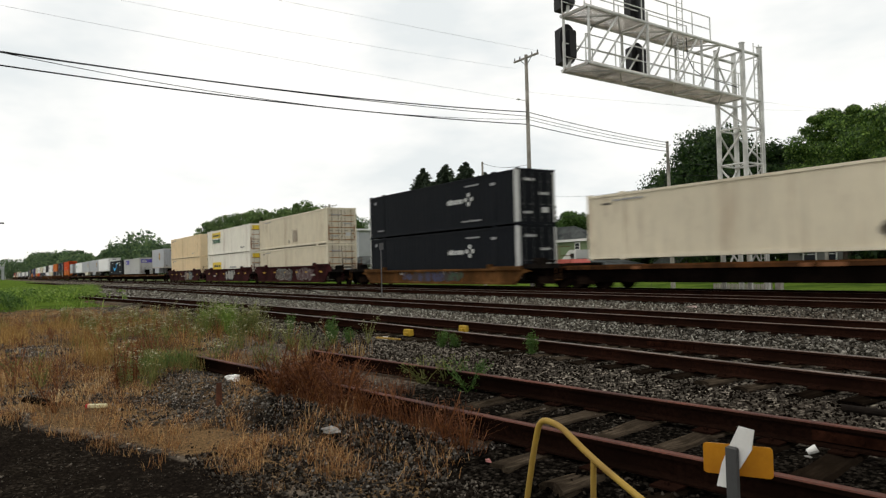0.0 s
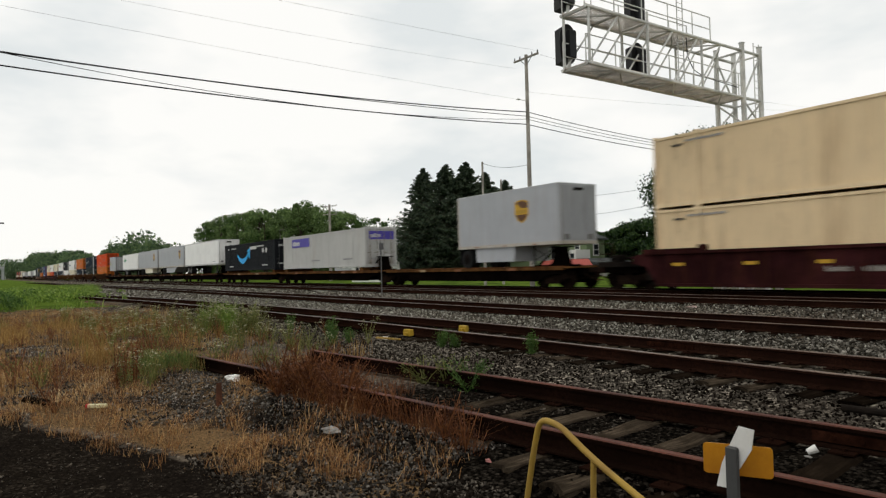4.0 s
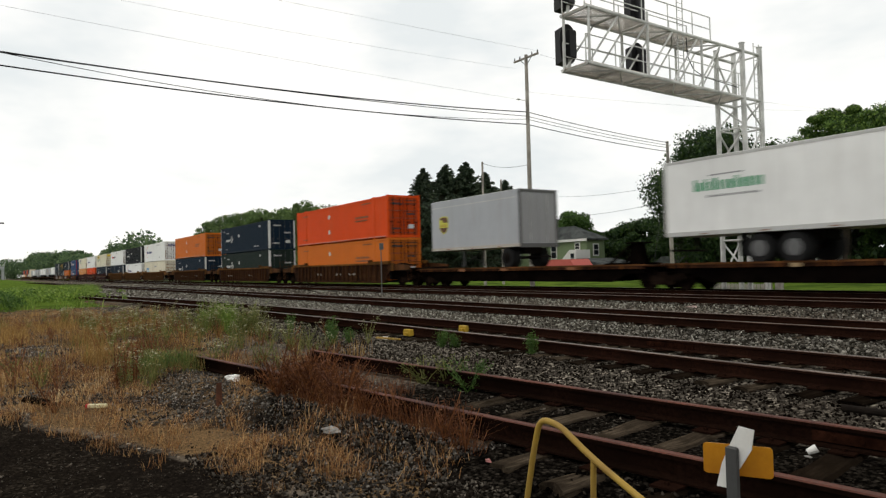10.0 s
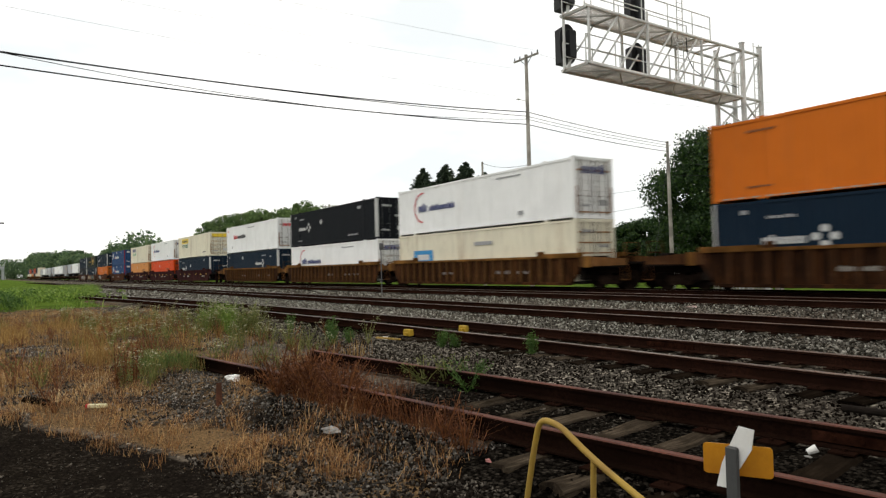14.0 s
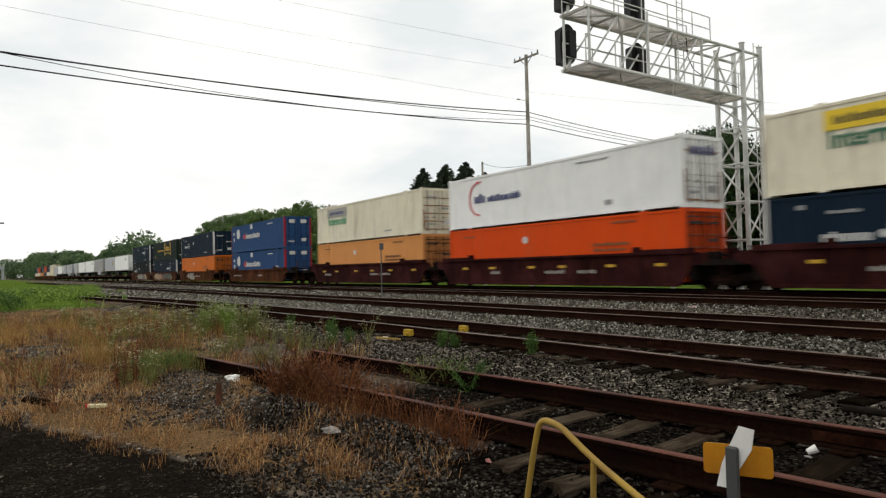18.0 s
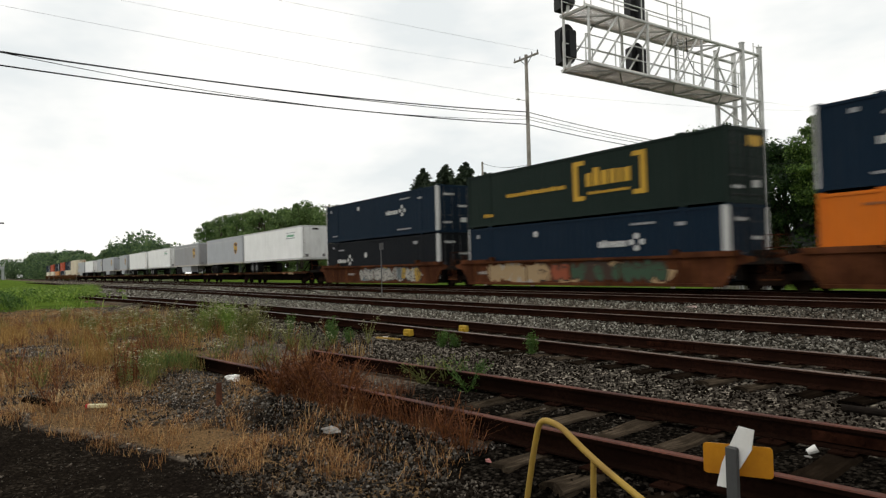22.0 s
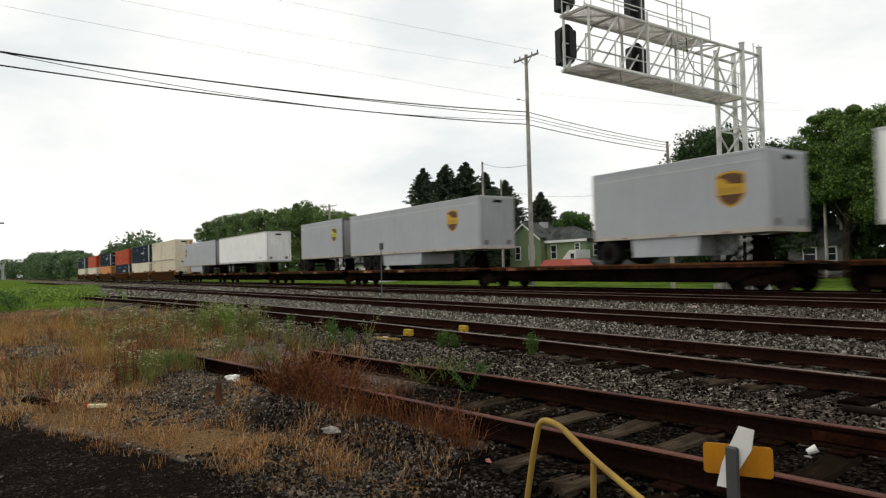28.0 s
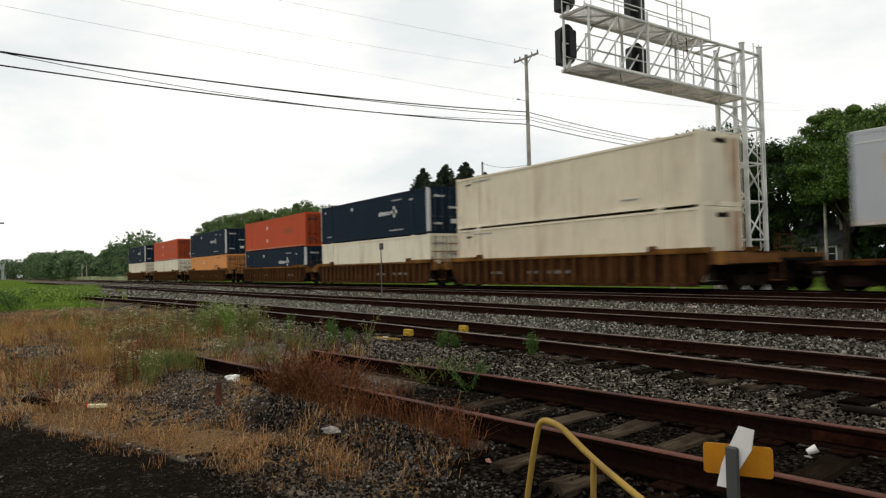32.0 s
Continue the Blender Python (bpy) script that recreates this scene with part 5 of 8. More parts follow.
well_car((-42.95,), "ochre", False, "low-sided ochre well car with dark blue graffiti", (((5.0, 9.8, ("slate", "slate", "slate", "soot"), "soot"), (9.9, 11.4, ("moss", "moss", "soot"), "soot")),))
stack(-42.95, "black", "black", "star", "star", ("silver", "silver"), labels=("black steel container with a white emblem, on top", "black steel container with a white emblem, in a well"))
well_car((-66.5, -85.8, -105.8), "maroon", False, "three-unit maroon well car with pale graffiti", (
    ((5.2, 8.6, ("soot", "fade", "soot", "black"), "chalk"), (10.2, 13.2, ("maroon", "maroon"), "dust")),
    ((8.4, 11.2, ("pale", "pale", "chalk"), "fade"),),
    ((9.2, 11.2, ("maroon", "straw"), "pale"), (11.3, 13.0, ("fade", "teal"), "soot"))))
stack(-66.5, "tan", "tan", "tagged", "ribbed", labels=("stained beige container on top of its twin", "stained beige container low in a well"))
stack(-85.8, "offwhite", "offwhite", "yellowpanel", "yellowlow", labels=("off-white container with a yellow panel, on top", "off-white container with a yellow panel, in a well"))
stack(-105.8, "peach", "peach", "ribbed", "ribbed", ends=("nose", "nose"), labels=("peach-beige ribbed container with rusty nose", "peach-beige ribbed container low in a well"))
flat_car((-110.6, -128.9, -149.0, -167.2), "three-platform articulated flat car with ochre edges", "ochre", ((-147.4, 0), (-132.5, 0), (-165.6, 0), (-150.8, 0)))
trailer(-119.7, 8.3, "grey", (0.75,), True, "short pale grey trailer with a gold shield", (5.6, 4.0, 1.05), (1.5, 4.9), band=False)
MOVERS.append((container("steel", "purplepanel", label="light grey container with a purple panel"), -147.6, TY, DECK + 0.26))
MOVERS.append((container("black", "swoosh", label="black container with a sky blue crescent"), -166.1, TY, DECK + 0.26))
flat_car((-168.9, -185.5, -203.0, -220.0, -237.2, -256.0), "five-platform rusty articulated flat car", "deck")
trailer(-185.0, 16.05, "white", (1.9, 3.15), True, "long white van trailer with clean sides", words="small", band=False)
trailer(-202.1, 16.0, "grey", (3.2, 4.4), True, "long grey trailer with a gold and brown shield", (13.9, 3.95, 1.15), (5.0, 12.0, 2.0))
trailer(-219.7, 16.1, "grey", (3.2, 4.4), True, "long grey trailer with gold shield behind belly box", (13.7, 3.95, 1.15), (6.0, 12.0), belly="cream")
trailer(-236.7, 16.1, "white", (3.9, 5.15), True, "white trailer with green lettering", words="green", band=False)
trailer(-253.9, 8.2, "grey", (7.1,), False, "short grey trailer with lime shield and dark doors", (1.3, 3.75, 0.95, 1), None)
well_car((-275.6,), "brown", True, "brown ribbed well car with dented sides")
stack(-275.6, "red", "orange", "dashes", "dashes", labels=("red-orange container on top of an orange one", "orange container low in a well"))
well_car((-298.9,), "brown", True, "dark brown ribbed well car")
stack(-298.9, "navy", "green", "starback", "starback", ("silver", "silver"), labels=("navy container with white emblem and silver posts", "dark green container with silver posts"))
well_car((-322.15,), "brown", True, "rust-streaked brown ribbed well car")
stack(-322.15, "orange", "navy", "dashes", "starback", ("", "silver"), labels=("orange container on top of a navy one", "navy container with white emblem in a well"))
well_car((-345.5, -364.7, -384.25), "umber", True, "three-unit orange-brown ribbed well car")
stack(-345.5, "white", "cream", "arcword", "bluemark", labels=("white container with red arc and dark lettering", "cream container with a blue emblem"))
stack(-364.7, "black", "white", "starback", "arcword", ("silver", ""), labels=("black container with silver posts, on top", "white container with dark lettering, in a well"))
stack(-384.25, "white", "navy", "redword", "star", ("", "silver"), labels=("white container with red and black lettering", "navy container with a white emblem, in a well"))
well_car((-407.7, -427.2, -446.4), "maroon", False, "three-unit dark maroon well car with gold marks")
stack(-407.7, "cream", "navy", "yellowpanel", "starback", ("", "silver"), labels=("cream container with a yellow panel", "navy container under a cream one"))
stack(-427.2, "white", "red", "arcword", "dashes", labels=("white container above a red one, with red arc", "red-orange container in a maroon well car"))
stack(-446.4, "cream", "amber", "greenword", "dashes", labels=("grimy cream container with green lettering", "amber container in a maroon well car"))
well_car((-470.05,), "rustred", False, "smooth rust-red well car")
stack(-470.05, "blue", "blue", "discword", "discword", ("scarlet", "scarlet"), labels=("blue container with white disc and red posts", "blue container with red posts, in a well"))
well_car((-493.5, -512.9, -532.15), "rustred", False, "three-unit rust-red well car with pale graffiti", (
    ((4.6, 7.0, ("pale", "chalk"), "soot"),),
    ((2.2, 5.8, ("straw", "pale", "straw"), "tarnish"), (6.0, 8.2, ("brick", "tarnish"), "soot"), (8.4, 13.2, ("moss", "tarnish", "moss", "soot"), "soot")),
    ((6.3, 14.0, ("pale", "chalk", "ochre", "pale", "fade"), "black"),)))
stack(-493.5, "navy", "orange", "starback", "dashes", ("silver", ""), labels=("navy container above an orange one", "orange container in a graffitied well car"))
stack(-512.9, "green", "navy", "goldmark", "star", ("", "silver"), labels=("dark green container with a gold emblem", "navy container below a dark green one"))
stack(-532.15, "navy", "black", "star", "starback", ("silver", "silver"), labels=("navy container with silver posts above a black one", "blue-black container low in a graffitied well car"))
flat_car((-535.9, -553.7, -570.3, -587.2, -606.0, -624.6), "five-platform articulated flat car with rusty decks", "deck")
trailer(-553.3, 15.8, "white", (2.6, 3.85), True, "white trailer with a small framed sign", words="front", band=False)
trailer(-567.9, 13.9, "grey", (2.6, 3.85), True, "grey trailer with a gold shield near its nose", (11.6, 3.9, 1.15))
trailer(-585.55, 13.5, "greyd", (1.9, 3.1), True, "darker grey trailer with a gold shield", (11.2, 3.9, 1.15), (4.3, 9.2))
trailer(-604.8, 16.0, "white", (2.6, 3.85), True, "white trailer with green lettering on its nose side", words="front", band=False)
trailer(-623.05, 16.05, "white", (2.6, 3.85), True, "plain white trailer with rusted nose corner", band=False, words="rust")
flat_car((-625.6, -642.9, -660.2, -677.3, -694.8, -713.0), "five-platform dark articulated flat car", "deck")
trailer(-634.75, 8.2, "grey", (0.75,), True, "short grey trailer with a bold gold shield", (6.75, 3.85, 1.2), (2.0, 5.3))
trailer(-659.3, 16.0, "grey", (2.6, 3.85), True, "long grey trailer with white trim and gold shield", (13.4, 3.95, 1.15), (4.8, 9.8))
trailer(-668.9, 8.2, "grey", (0.9,), False, "short grey trailer with lime shield", (6.7, 4.0, 1.0, 1))
trailer(-693.95, 16.0, "white", (3.9, 5.15), True, "white trailer with plain sides behind a grey one", words="small", band=False)
trailer(-711.4, 15.9, "grey", (10.9, 12.2), False, "grey trailer running doors first, shield at its nose", (1.5, 3.95, 1.0), (3.6, 9.2))
well_car((-733.0, -752.2, -771.8), "umber", True, "three-unit orange-brown well car with ribs")
stack(-733.0, "beige", "beige", "ribbed", "ribbed", ends=("nose", "nose"), labels=("beige ribbed container with stained nose, on top", "beige ribbed container in a brown well"))
stack(-752.2, "navy", "cream", "star", "", ("silver", ""), labels=("navy container above a cream one", "cream container in a brown well"))
stack(-771.8, "brickred", "navy", "dashes", "star", ("", "silver"), labels=("red container above a navy one", "navy container below a red one"))
well_car((-795.1,), "umber", True, "brown ribbed well car near the train's end")
stack(-795.1, "navy", "amber", "star", "dashes", ("silver", ""), labels=("navy container above an amber one", "amber container below a navy one"))
well_car((-819.0,), "umber", True, "brown well car next to last")
stack(-819.0, "brickred", "cream", "dashes", "", labels=("red container above a cream one", "cream container below a red one"))
well_car((-843.0,), "umber", True, "last brown well car of the train")
stack(-843.0, "navy", "cream", "star", "", ("silver", ""), labels=("navy container on the last car", "cream container low in the last car"))
# ---- the signal bridge ----
def slats(x0, x1, y0, y1, z):
    """Open grating: narrow bars side by side."""
    s = Shape()
    n = int((y1 - y0) / 0.11)
    for k in range(n):
        y = y0 + (y1 - y0) * (k + 0.5) / n
        s.box(x0, x1, y - 0.016, y + 0.016, z, z + 0.03)
    return s


def signal_bridge():
    SN, SF, Y1, Y2, YE = -16.97, -18.22, 27.0, 28.3, 17.75
    ZL, ZH, ZT = 8.25, 10.28, 10.62
    t = thing("signal_bridge", "galvanised cantilever signal bridge reaching over the tracks", "signal gantry")
    rnd = random.Random(4)
    for s in (SN, SF):
        for y in (Y1, Y2):
            leg = part("leg", Shape().tube([(s, y, -0.9), (s, y, ZT)], 0.108, 14), t, mat=M_GALV)
            part("base_plate", Shape().box(s - 0.28, s + 0.28, y - 0.28, y + 0.28, -0.95, -0.89), leg, mat=M_GALV)
            part("cap_plate", Shape().tube([(s, y, ZT), (s, y, ZT + 0.03)], 0.13, 14), leg, mat=M_GALV)
    zs = [0.35, 2.0, 3.65, 5.3, 6.85, ZL]
    faces = (((SN, Y1), (SN, Y2)), ((SF, Y1), (SF, Y2)), ((SN, Y1), (SF, Y1)), ((SN, Y2), (SF, Y2)))
    for z in zs + [ZH]:
        for a, b in faces:
            part("cross_tie", Shape().tube([(*a, z), (*b, z)], 0.042, 8), t, mat=M_GALV)
    for z in zs[1:5]:
        part("cross_tie", Shape().tube([(SN, Y1, z), (SF, Y2, z)], 0.03, 6), t, mat=M_GALV)
    # one diagonal to each face of each bay, leaning the other way in the next bay
    for i in range(len(zs) - 1):
        for k, (a, b) in enumerate(faces):
            p, q = (a, b) if (i + (k in (1, 2))) % 2 else (b, a)
            part("brace", Shape().tube([(*p, zs[i] + 0.08), (*q, zs[i + 1] - 0.08)], 0.042, 8), t, mat=M_GALV)
    for k, (a, b) in enumerate(faces[:2]):
        part("brace", Shape().tube([(*(b if k else a), ZL + 0.08), (*(a if k else b), ZH - 0.08)], 0.042, 8), t, mat=M_GALV)
    # ladder up the tower
    lad = Shape()
    for y in (Y1 + 0.45, Y1 + 0.85):
        lad.tube([(SN + 0.25, y, 0.4), (SN + 0.25, y, ZT)], 0.022, 6)
    for k in range(34):
        lad.tube([(SN + 0.25, Y1 + 0.45, 0.6 + 0.3 * k), (SN + 0.25, Y1 + 0.85, 0.6 + 0.3 * k)], 0.012, 5)
    part("ladder", lad, t, "steel ladder", mat=M_GALV)
    # the arm: four chords, lacing, two walkways
    for s in (SN, SF):
        for z in (ZL, ZH):
            part("chord", Shape().tube([(s, YE - 0.12, z), (s, Y2, z)], 0.062, 12), t, "long tube chord", mat=M_GALV)
    n = 6
    ys = [YE + (Y1 - YE) * k / n for k in range(n + 1)]
    for s in (SN, SF):
        for k in range(n):
            a, b = (ys[k], ZL), (ys[k + 1], ZH)
            part("brace", Shape().tube([(s, ys[k], ZL + 0.05), (s, ys[k + 1], ZH - 0.05)], 0.036, 6), t, mat=M_GALV)
        part("brace", Shape().tube([(s, YE + 0.02, ZH), (s, YE + 0.02, ZL)], 0.05, 8), t, mat=M_GALV)
        part("post", Shape().tube([(s, 20.9, ZL), (s, 20.9, ZT + 0.1)], 0.055, 8), t, mat=M_GALV)
        part("post", Shape().tube([(s, 24.2, ZL), (s, 24.2, ZH)], 0.05, 8), t, mat=M_GALV)
    for z in (ZL, ZH):
        for k in range(n + 1):
            part("strut", Shape().tube([(SN, ys[k], z), (SF, ys[k], z)], 0.045, 6), t, mat=M_GALV)
        for k in range(n):
            part("strut", Shape().tube([(SN if k % 2 else SF, ys[k], z - 0.02), (SF if k % 2 else SN, ys[k + 1], z - 0.02)], 0.032, 6), t, mat=M_GALV)
        y_end = Y1 if z == ZL else 24.9
        part("walkway", slats(SF + 0.1, SN - 0.1, YE - 0.1, y_end, z + 0.03).box(SF + 0.08, SF + 0.1, YE - 0.1, y_end, z, z + 0.13).box(SN - 0.1, SN - 0.08, YE - 0.1, y_end, z, z + 0.13), t, "steel grating walkway", mat=M_GRATE)
        # handrails
        for s in (SF + 0.06, SN - 0.06):
            h0 = z + 0.05
            rail = Shape()
            for dz in (0.5, 1.0):
                rail.tube([(s, YE - 0.1, h0 + dz), (s, y_end, h0 + dz)], 0.022, 6)
            k = YE - 0.1
            while k < y_end + 0.1:
                rail.tube([(s, min(k, y_end), h0), (s, min(k, y_end), h0 + 1.0)], 0.022, 6)
                k += 1.52
            rail.tube([(s, y_end, h0), (s, y_end, h0 + 1.0)], 0.026, 6)
            part("handrail", rail, t, "pipe handrail", mat=M_GALV)
    # ladder from the lower to the upper walkway and above
    lad = Shape()
    for y in (22.85, 23.2):
        lad.tube([(SN - 0.12, y, ZL), (SN - 0.12, y, ZH + 3.0)], 0.022, 6)
    for k in range(16):
        lad.tube([(SN - 0.12, 22.85, ZL + 0.3 + 0.3 * k), (SN - 0.12, 23.2, ZL + 0.3 + 0.3 * k)], 0.012, 5)
    part("ladder", lad, t, "steel ladder", mat=M_GALV)
    part("conduit", Shape().tube([(SN - 0.2, 23.5, ZH), (SN - 0.2, 23.55, ZL + 1.3), (SN - 0.2, 23.9, ZL + 0.8), (SN - 0.2, 24.6, ZL + 0.6), (SN - 0.2, Y1, ZL + 0.5)], 0.018, 6), t, "looped black cable", mat=M_WIRE)
    # signal heads on masts: two per walkway
    for y, z in ((18.1, ZL), (22.0, ZL), (18.1, ZH), (22.0, ZH)):
        h = part("signal_head", Shape().tube([(SF - 0.1, y, z), (SF - 0.1, y, z + 0.55)], 0.07, 8), t, "black signal head with hoods", mat=M_GALV)
        outl = [(y + 0.42 * math.cos(a), z + 1.1 + (0.6 if math.sin(a) > 0 else 0.55) * math.sin(a) + (0.18 if math.sin(a) > 0 else -0.18)) for a in np.linspace(0, 2 * math.pi, 25)[:-1]]
        vs = [(SF - 0.12, a, b) for a, b in outl] + [(SF - 0.16, a, b) for a, b in outl]
        m = len(outl)
        part("backplate", mesh_of("backplate", vs, [tuple(range(m)), tuple(range(2 * m - 1, m - 1, -1))] + [(i, i + m, (i + 1) % m + m, (i + 1) % m) for i in range(m)], M_BLACK), h)
        part("housing", Shape().box(SF - 0.1, SF + 0.14, y - 0.16, y + 0.16, z + 0.55, z + 1.6, 0.03), h, mat=M_BLACK)
        part("hood", Shape().add([(SF - 0.16, y - 0.2, z + 0.5), (SF - 0.16, y + 0.2, z + 0.5), (SF - 0.16, y + 0.2, z + 1.78), (SF - 0.16, y - 0.2, z + 1.78), (SF - 0.62, y - 0.2, z + 0.42), (SF - 0.62, y + 0.2, z + 0.42), (SF - 0.62, y + 0.2, z + 1.72), (SF - 0.62, y - 0.2, z + 1.72)], [(0, 4, 7, 3), (1, 2, 6, 5), (3, 7, 6, 2), (0, 1, 5, 4)]), h, "deep black hood", mat=M_BLACK)
        for k in range(3):
            part("lens", Shape().tube([(SF - 0.155, y, z + 0.72 + 0.4 * k), (SF - 0.2, y, z + 0.72 + 0.4 * k)], 0.11, 14), h, "dark unlit lens", mat=M_STEEL)
    # camber: the arm rises towards its tip
    for o in t.children_recursive:
        for v in o.data.vertices:
            if v.co.z > 7.9:
                v.co.z -= 0.19 * min(1.0, max(0.0, (v.co.y - YE) / (Y1 - YE)))
    return t


signal_bridge()

# ---- utility poles and wires ----
def utility_pole(x, y, top, arms=(), label="weathered wooden utility pole", lean=0.0, r=0.15):
    z = ground_z(x, y)
    t = thing("utility_pole", label, "utility pole", group="utility poles")
    part("shaft", Shape().tube([(x, y, z - 0.3), (x - lean, y, top)], r, 10, r * 0.62), t, mat=M_POLE)
    for za, half, ang in arms:
        c, s = math.cos(ang), math.sin(ang)
        arm = part("crossarm", Shape().tube([(x - c * half, y - s * half, za), (x + c * half, y + s * half, za)], 0.07, 6), t, mat=M_POLE)
        for k in (-0.95, -0.5, 0.5, 0.95):
            px, py = x + c * half * k, y + s * half * k
            part("insulator", Shape().tube([(px, py, za + 0.06), (px, py, za + 0.24)], 0.045, 7, 0.03), arm, mat=M_STEEL)
        part("arm_brace", Shape().tube([(x - c * half * 0.5, y - s * half * 0.5, za), (x, y, za - 0.5)], 0.02, 5).tube([(x + c * half * 0.5, y + s * half * 0.5, za), (x, y, za - 0.5)], 0.02, 5), t, mat=M_STEEL)
    return t


def wire(a, b, sag, r=0.02, label="black overhead cable between wooden poles"):
    pts = []
    for k in range(25):
        u = k / 24
        p = Vector(a).lerp(Vector(b), u)
        pts.append((p.x, p.y, p.z - 4 * sag * u * (1 - u)))
    thing("overhead_wire", label, "cable", group="overhead wires", data=Shape().tube(pts, r, 5), mat=M_WIRE)


P1 = (-33.25, 29.0)
p1 = utility_pole(*P1, 14.7, ((14.5, 1.15, 0.02),), "tall weathered wooden pole with a crossarm", -0.02, 0.17)
part("street_lamp_arm", Shape().tube([(P1[0], P1[1] - 0.1, 11.7), (P1[0] - 0.2, P1[1] - 0.45, 11.8)], 0.025, 6).box(P1[0] - 0.3, P1[0] - 0.15, P1[1] - 0.65, P1[1] - 0.42, 11.76, 11.84, 0.02), p1, "small lamp bracket", mat=M_GALV)
# cables that cross the tracks to the tall pole
WB = (-31.6, -6.0)
utility_pole(*WB, 14.2, ((14.0, 1.25, 0.0),), "weathered wooden pole on the yard side")
for za, zb, sag, r in ((10.995, 10.31, 0.484, 0.034), (10.715, 10.208, 0.316, 0.022), (10.52, 10.80, 1.05, 0.016), (10.19, 9.79, 0.44, 0.032)):
    wire((*P1, za), (*WB, zb), sag, r)
for za, zb, r in ((10.995, 9.48, 0.024), (10.72, 9.3, 0.018), (10.52, 9.12, 0.018), (10.19, 8.85, 0.026)):
    wire((*P1, za), (-30.9, 39.9, zb), 0.12, r)
for dx, za, zl, sag in ((-0.1, 11.78, 12.26, 0.17), (-0.55, 14.1, 13.7, 0.31), (0.55, 14.65, 13.9, 0.05)):
    wire((P1[0] + dx * 2, P1[1], za), (WB[0] + dx * 2, WB[1], zl), sag, 0.005, "thin grey overhead power line")
wire((P1[0], P1[1], 12.3), (-27.7, 56.8, 12.85), 0.3, 0.005, "thin grey overhead power line")
wire((P1[0] + 0.6, P1[1] + 0.6, 14.65), (-27.0, 57.6, 12.8), 0.6, 0.005, "thin grey overhead power line")
utility_pole(-30.9, 39.9, 9.6, (), "slim grey wooden pole beside a maple", 0.1, 0.16)
utility_pole(-51.5, 39.1, 11.0, (), "plain wooden pole by the spruces")
utility_pole(-55.0, 44.1, 10.0, (), "dark wooden pole by the spruces")
utility_pole(-104.5, 47.3, 12.0, ((11.7, 1.5, 0.5), (10.3, 1.4, 0.5)), "distant pole with two crossarms", 0.0, 0.28)
utility_pole(-153.0, 56.7, 11.0, ((10.8, 1.2, 0.5),), "distant pole against woods", 0.0, 0.2)
utility_pole(-390.5, 40.0, 7.2, (), "distant pale wooden pole", 0.0, 0.3)
utility_pole(-371.6, 40.0, 6.5, (), "distant pale wooden pole", 0.0, 0.3)
utility_pole(-27.7, 56.8, 12.9, ((12.6, 1.3, 0.2),), "wooden pole with crossarm among leaves")
utility_pole(-27.5, 54.0, 9.0, (), "dark pole beside a small house")
utility_pole(-28.3, 57.5, 9.0, (), "pale pole beside a small house")
wire((-51.5, 39.1, 10.9), (-33.25, 29.0, 7.6), 0.3, 0.014)
wire((-30.9, 39.9, 6.6), (-55.0, 44.1, 8.9), 0.8, 0.012)
wire((-30.9, 39.9, 5.4), (-55.0, 44.1, 6.2), 0.6, 0.012)
wire((-30.9, 39.9, 8.0), (-27.7, 56.8, 8.9), 0.2, 0.014)
wire((-30.9, 39.9, 7.2), (-27.7, 56.8, 8.1), 0.2, 0.014)
wire((-30.9, 39.9, 8.7), (-27.2, 33.0, -0.6), 0.0, 0.012, "steel guy wire staying a pole")
mast = thing("light_mast", "distant slim steel light mast", "light mast")
part("pole", Shape().tube([(-247.9, 3.0, -0.5), (-247.9, 3.0, 18.0)], 0.14, 8, 0.09), mast, mat=M_GALV)
part("lamp_head", Shape().box(-248.3, -247.5, 1.8, 4.4, 17.75, 18.15, 0.1), mast, mat=M_STEEL)
post = thing("marker_post", "thin steel post with a square plate", "sign post")
part("pole", Shape().tube([(-32.75, 17.8, -0.35), (-32.75, 17.8, 2.5)], 0.03, 6), post, mat=plain("dull_grey_plate", (0.10, 0.10, 0.10), 0.6))
part("plate", Shape().box(-32.71, -32.67, 17.68, 17.92, 2.2, 2.55, 0.008), post, "square grey plate", mat=plain("dull_grey_plate", (0.10, 0.10, 0.10), 0.6))

# ---- trees ----
LEAF_A = leaf_mat("maple_leaves", (0.010, 0.027, 0.007), (0.026, 0.060, 0.012), (0.068, 0.12, 0.022))
LEAF_B = leaf_mat("bright_leaves", (0.030, 0.068, 0.012), (0.062, 0.125, 0.022), (0.11, 0.19, 0.04))
LEAF_E = leaf_mat("sunlit_locust_leaves", (0.020, 0.048, 0.008), (0.070, 0.140, 0.020), (0.24, 0.36, 0.065))
LEAF_C = leaf_mat("spruce_needles", (0.022, 0.038, 0.024), (0.055, 0.082, 0.046), (0.12, 0.155, 0.085))
# Paler leaves for distant trees: haze is put into their colour.
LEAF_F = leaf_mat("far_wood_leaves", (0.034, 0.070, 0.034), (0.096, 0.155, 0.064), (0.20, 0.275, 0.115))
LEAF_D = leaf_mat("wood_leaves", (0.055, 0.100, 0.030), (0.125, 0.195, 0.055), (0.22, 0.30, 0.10))


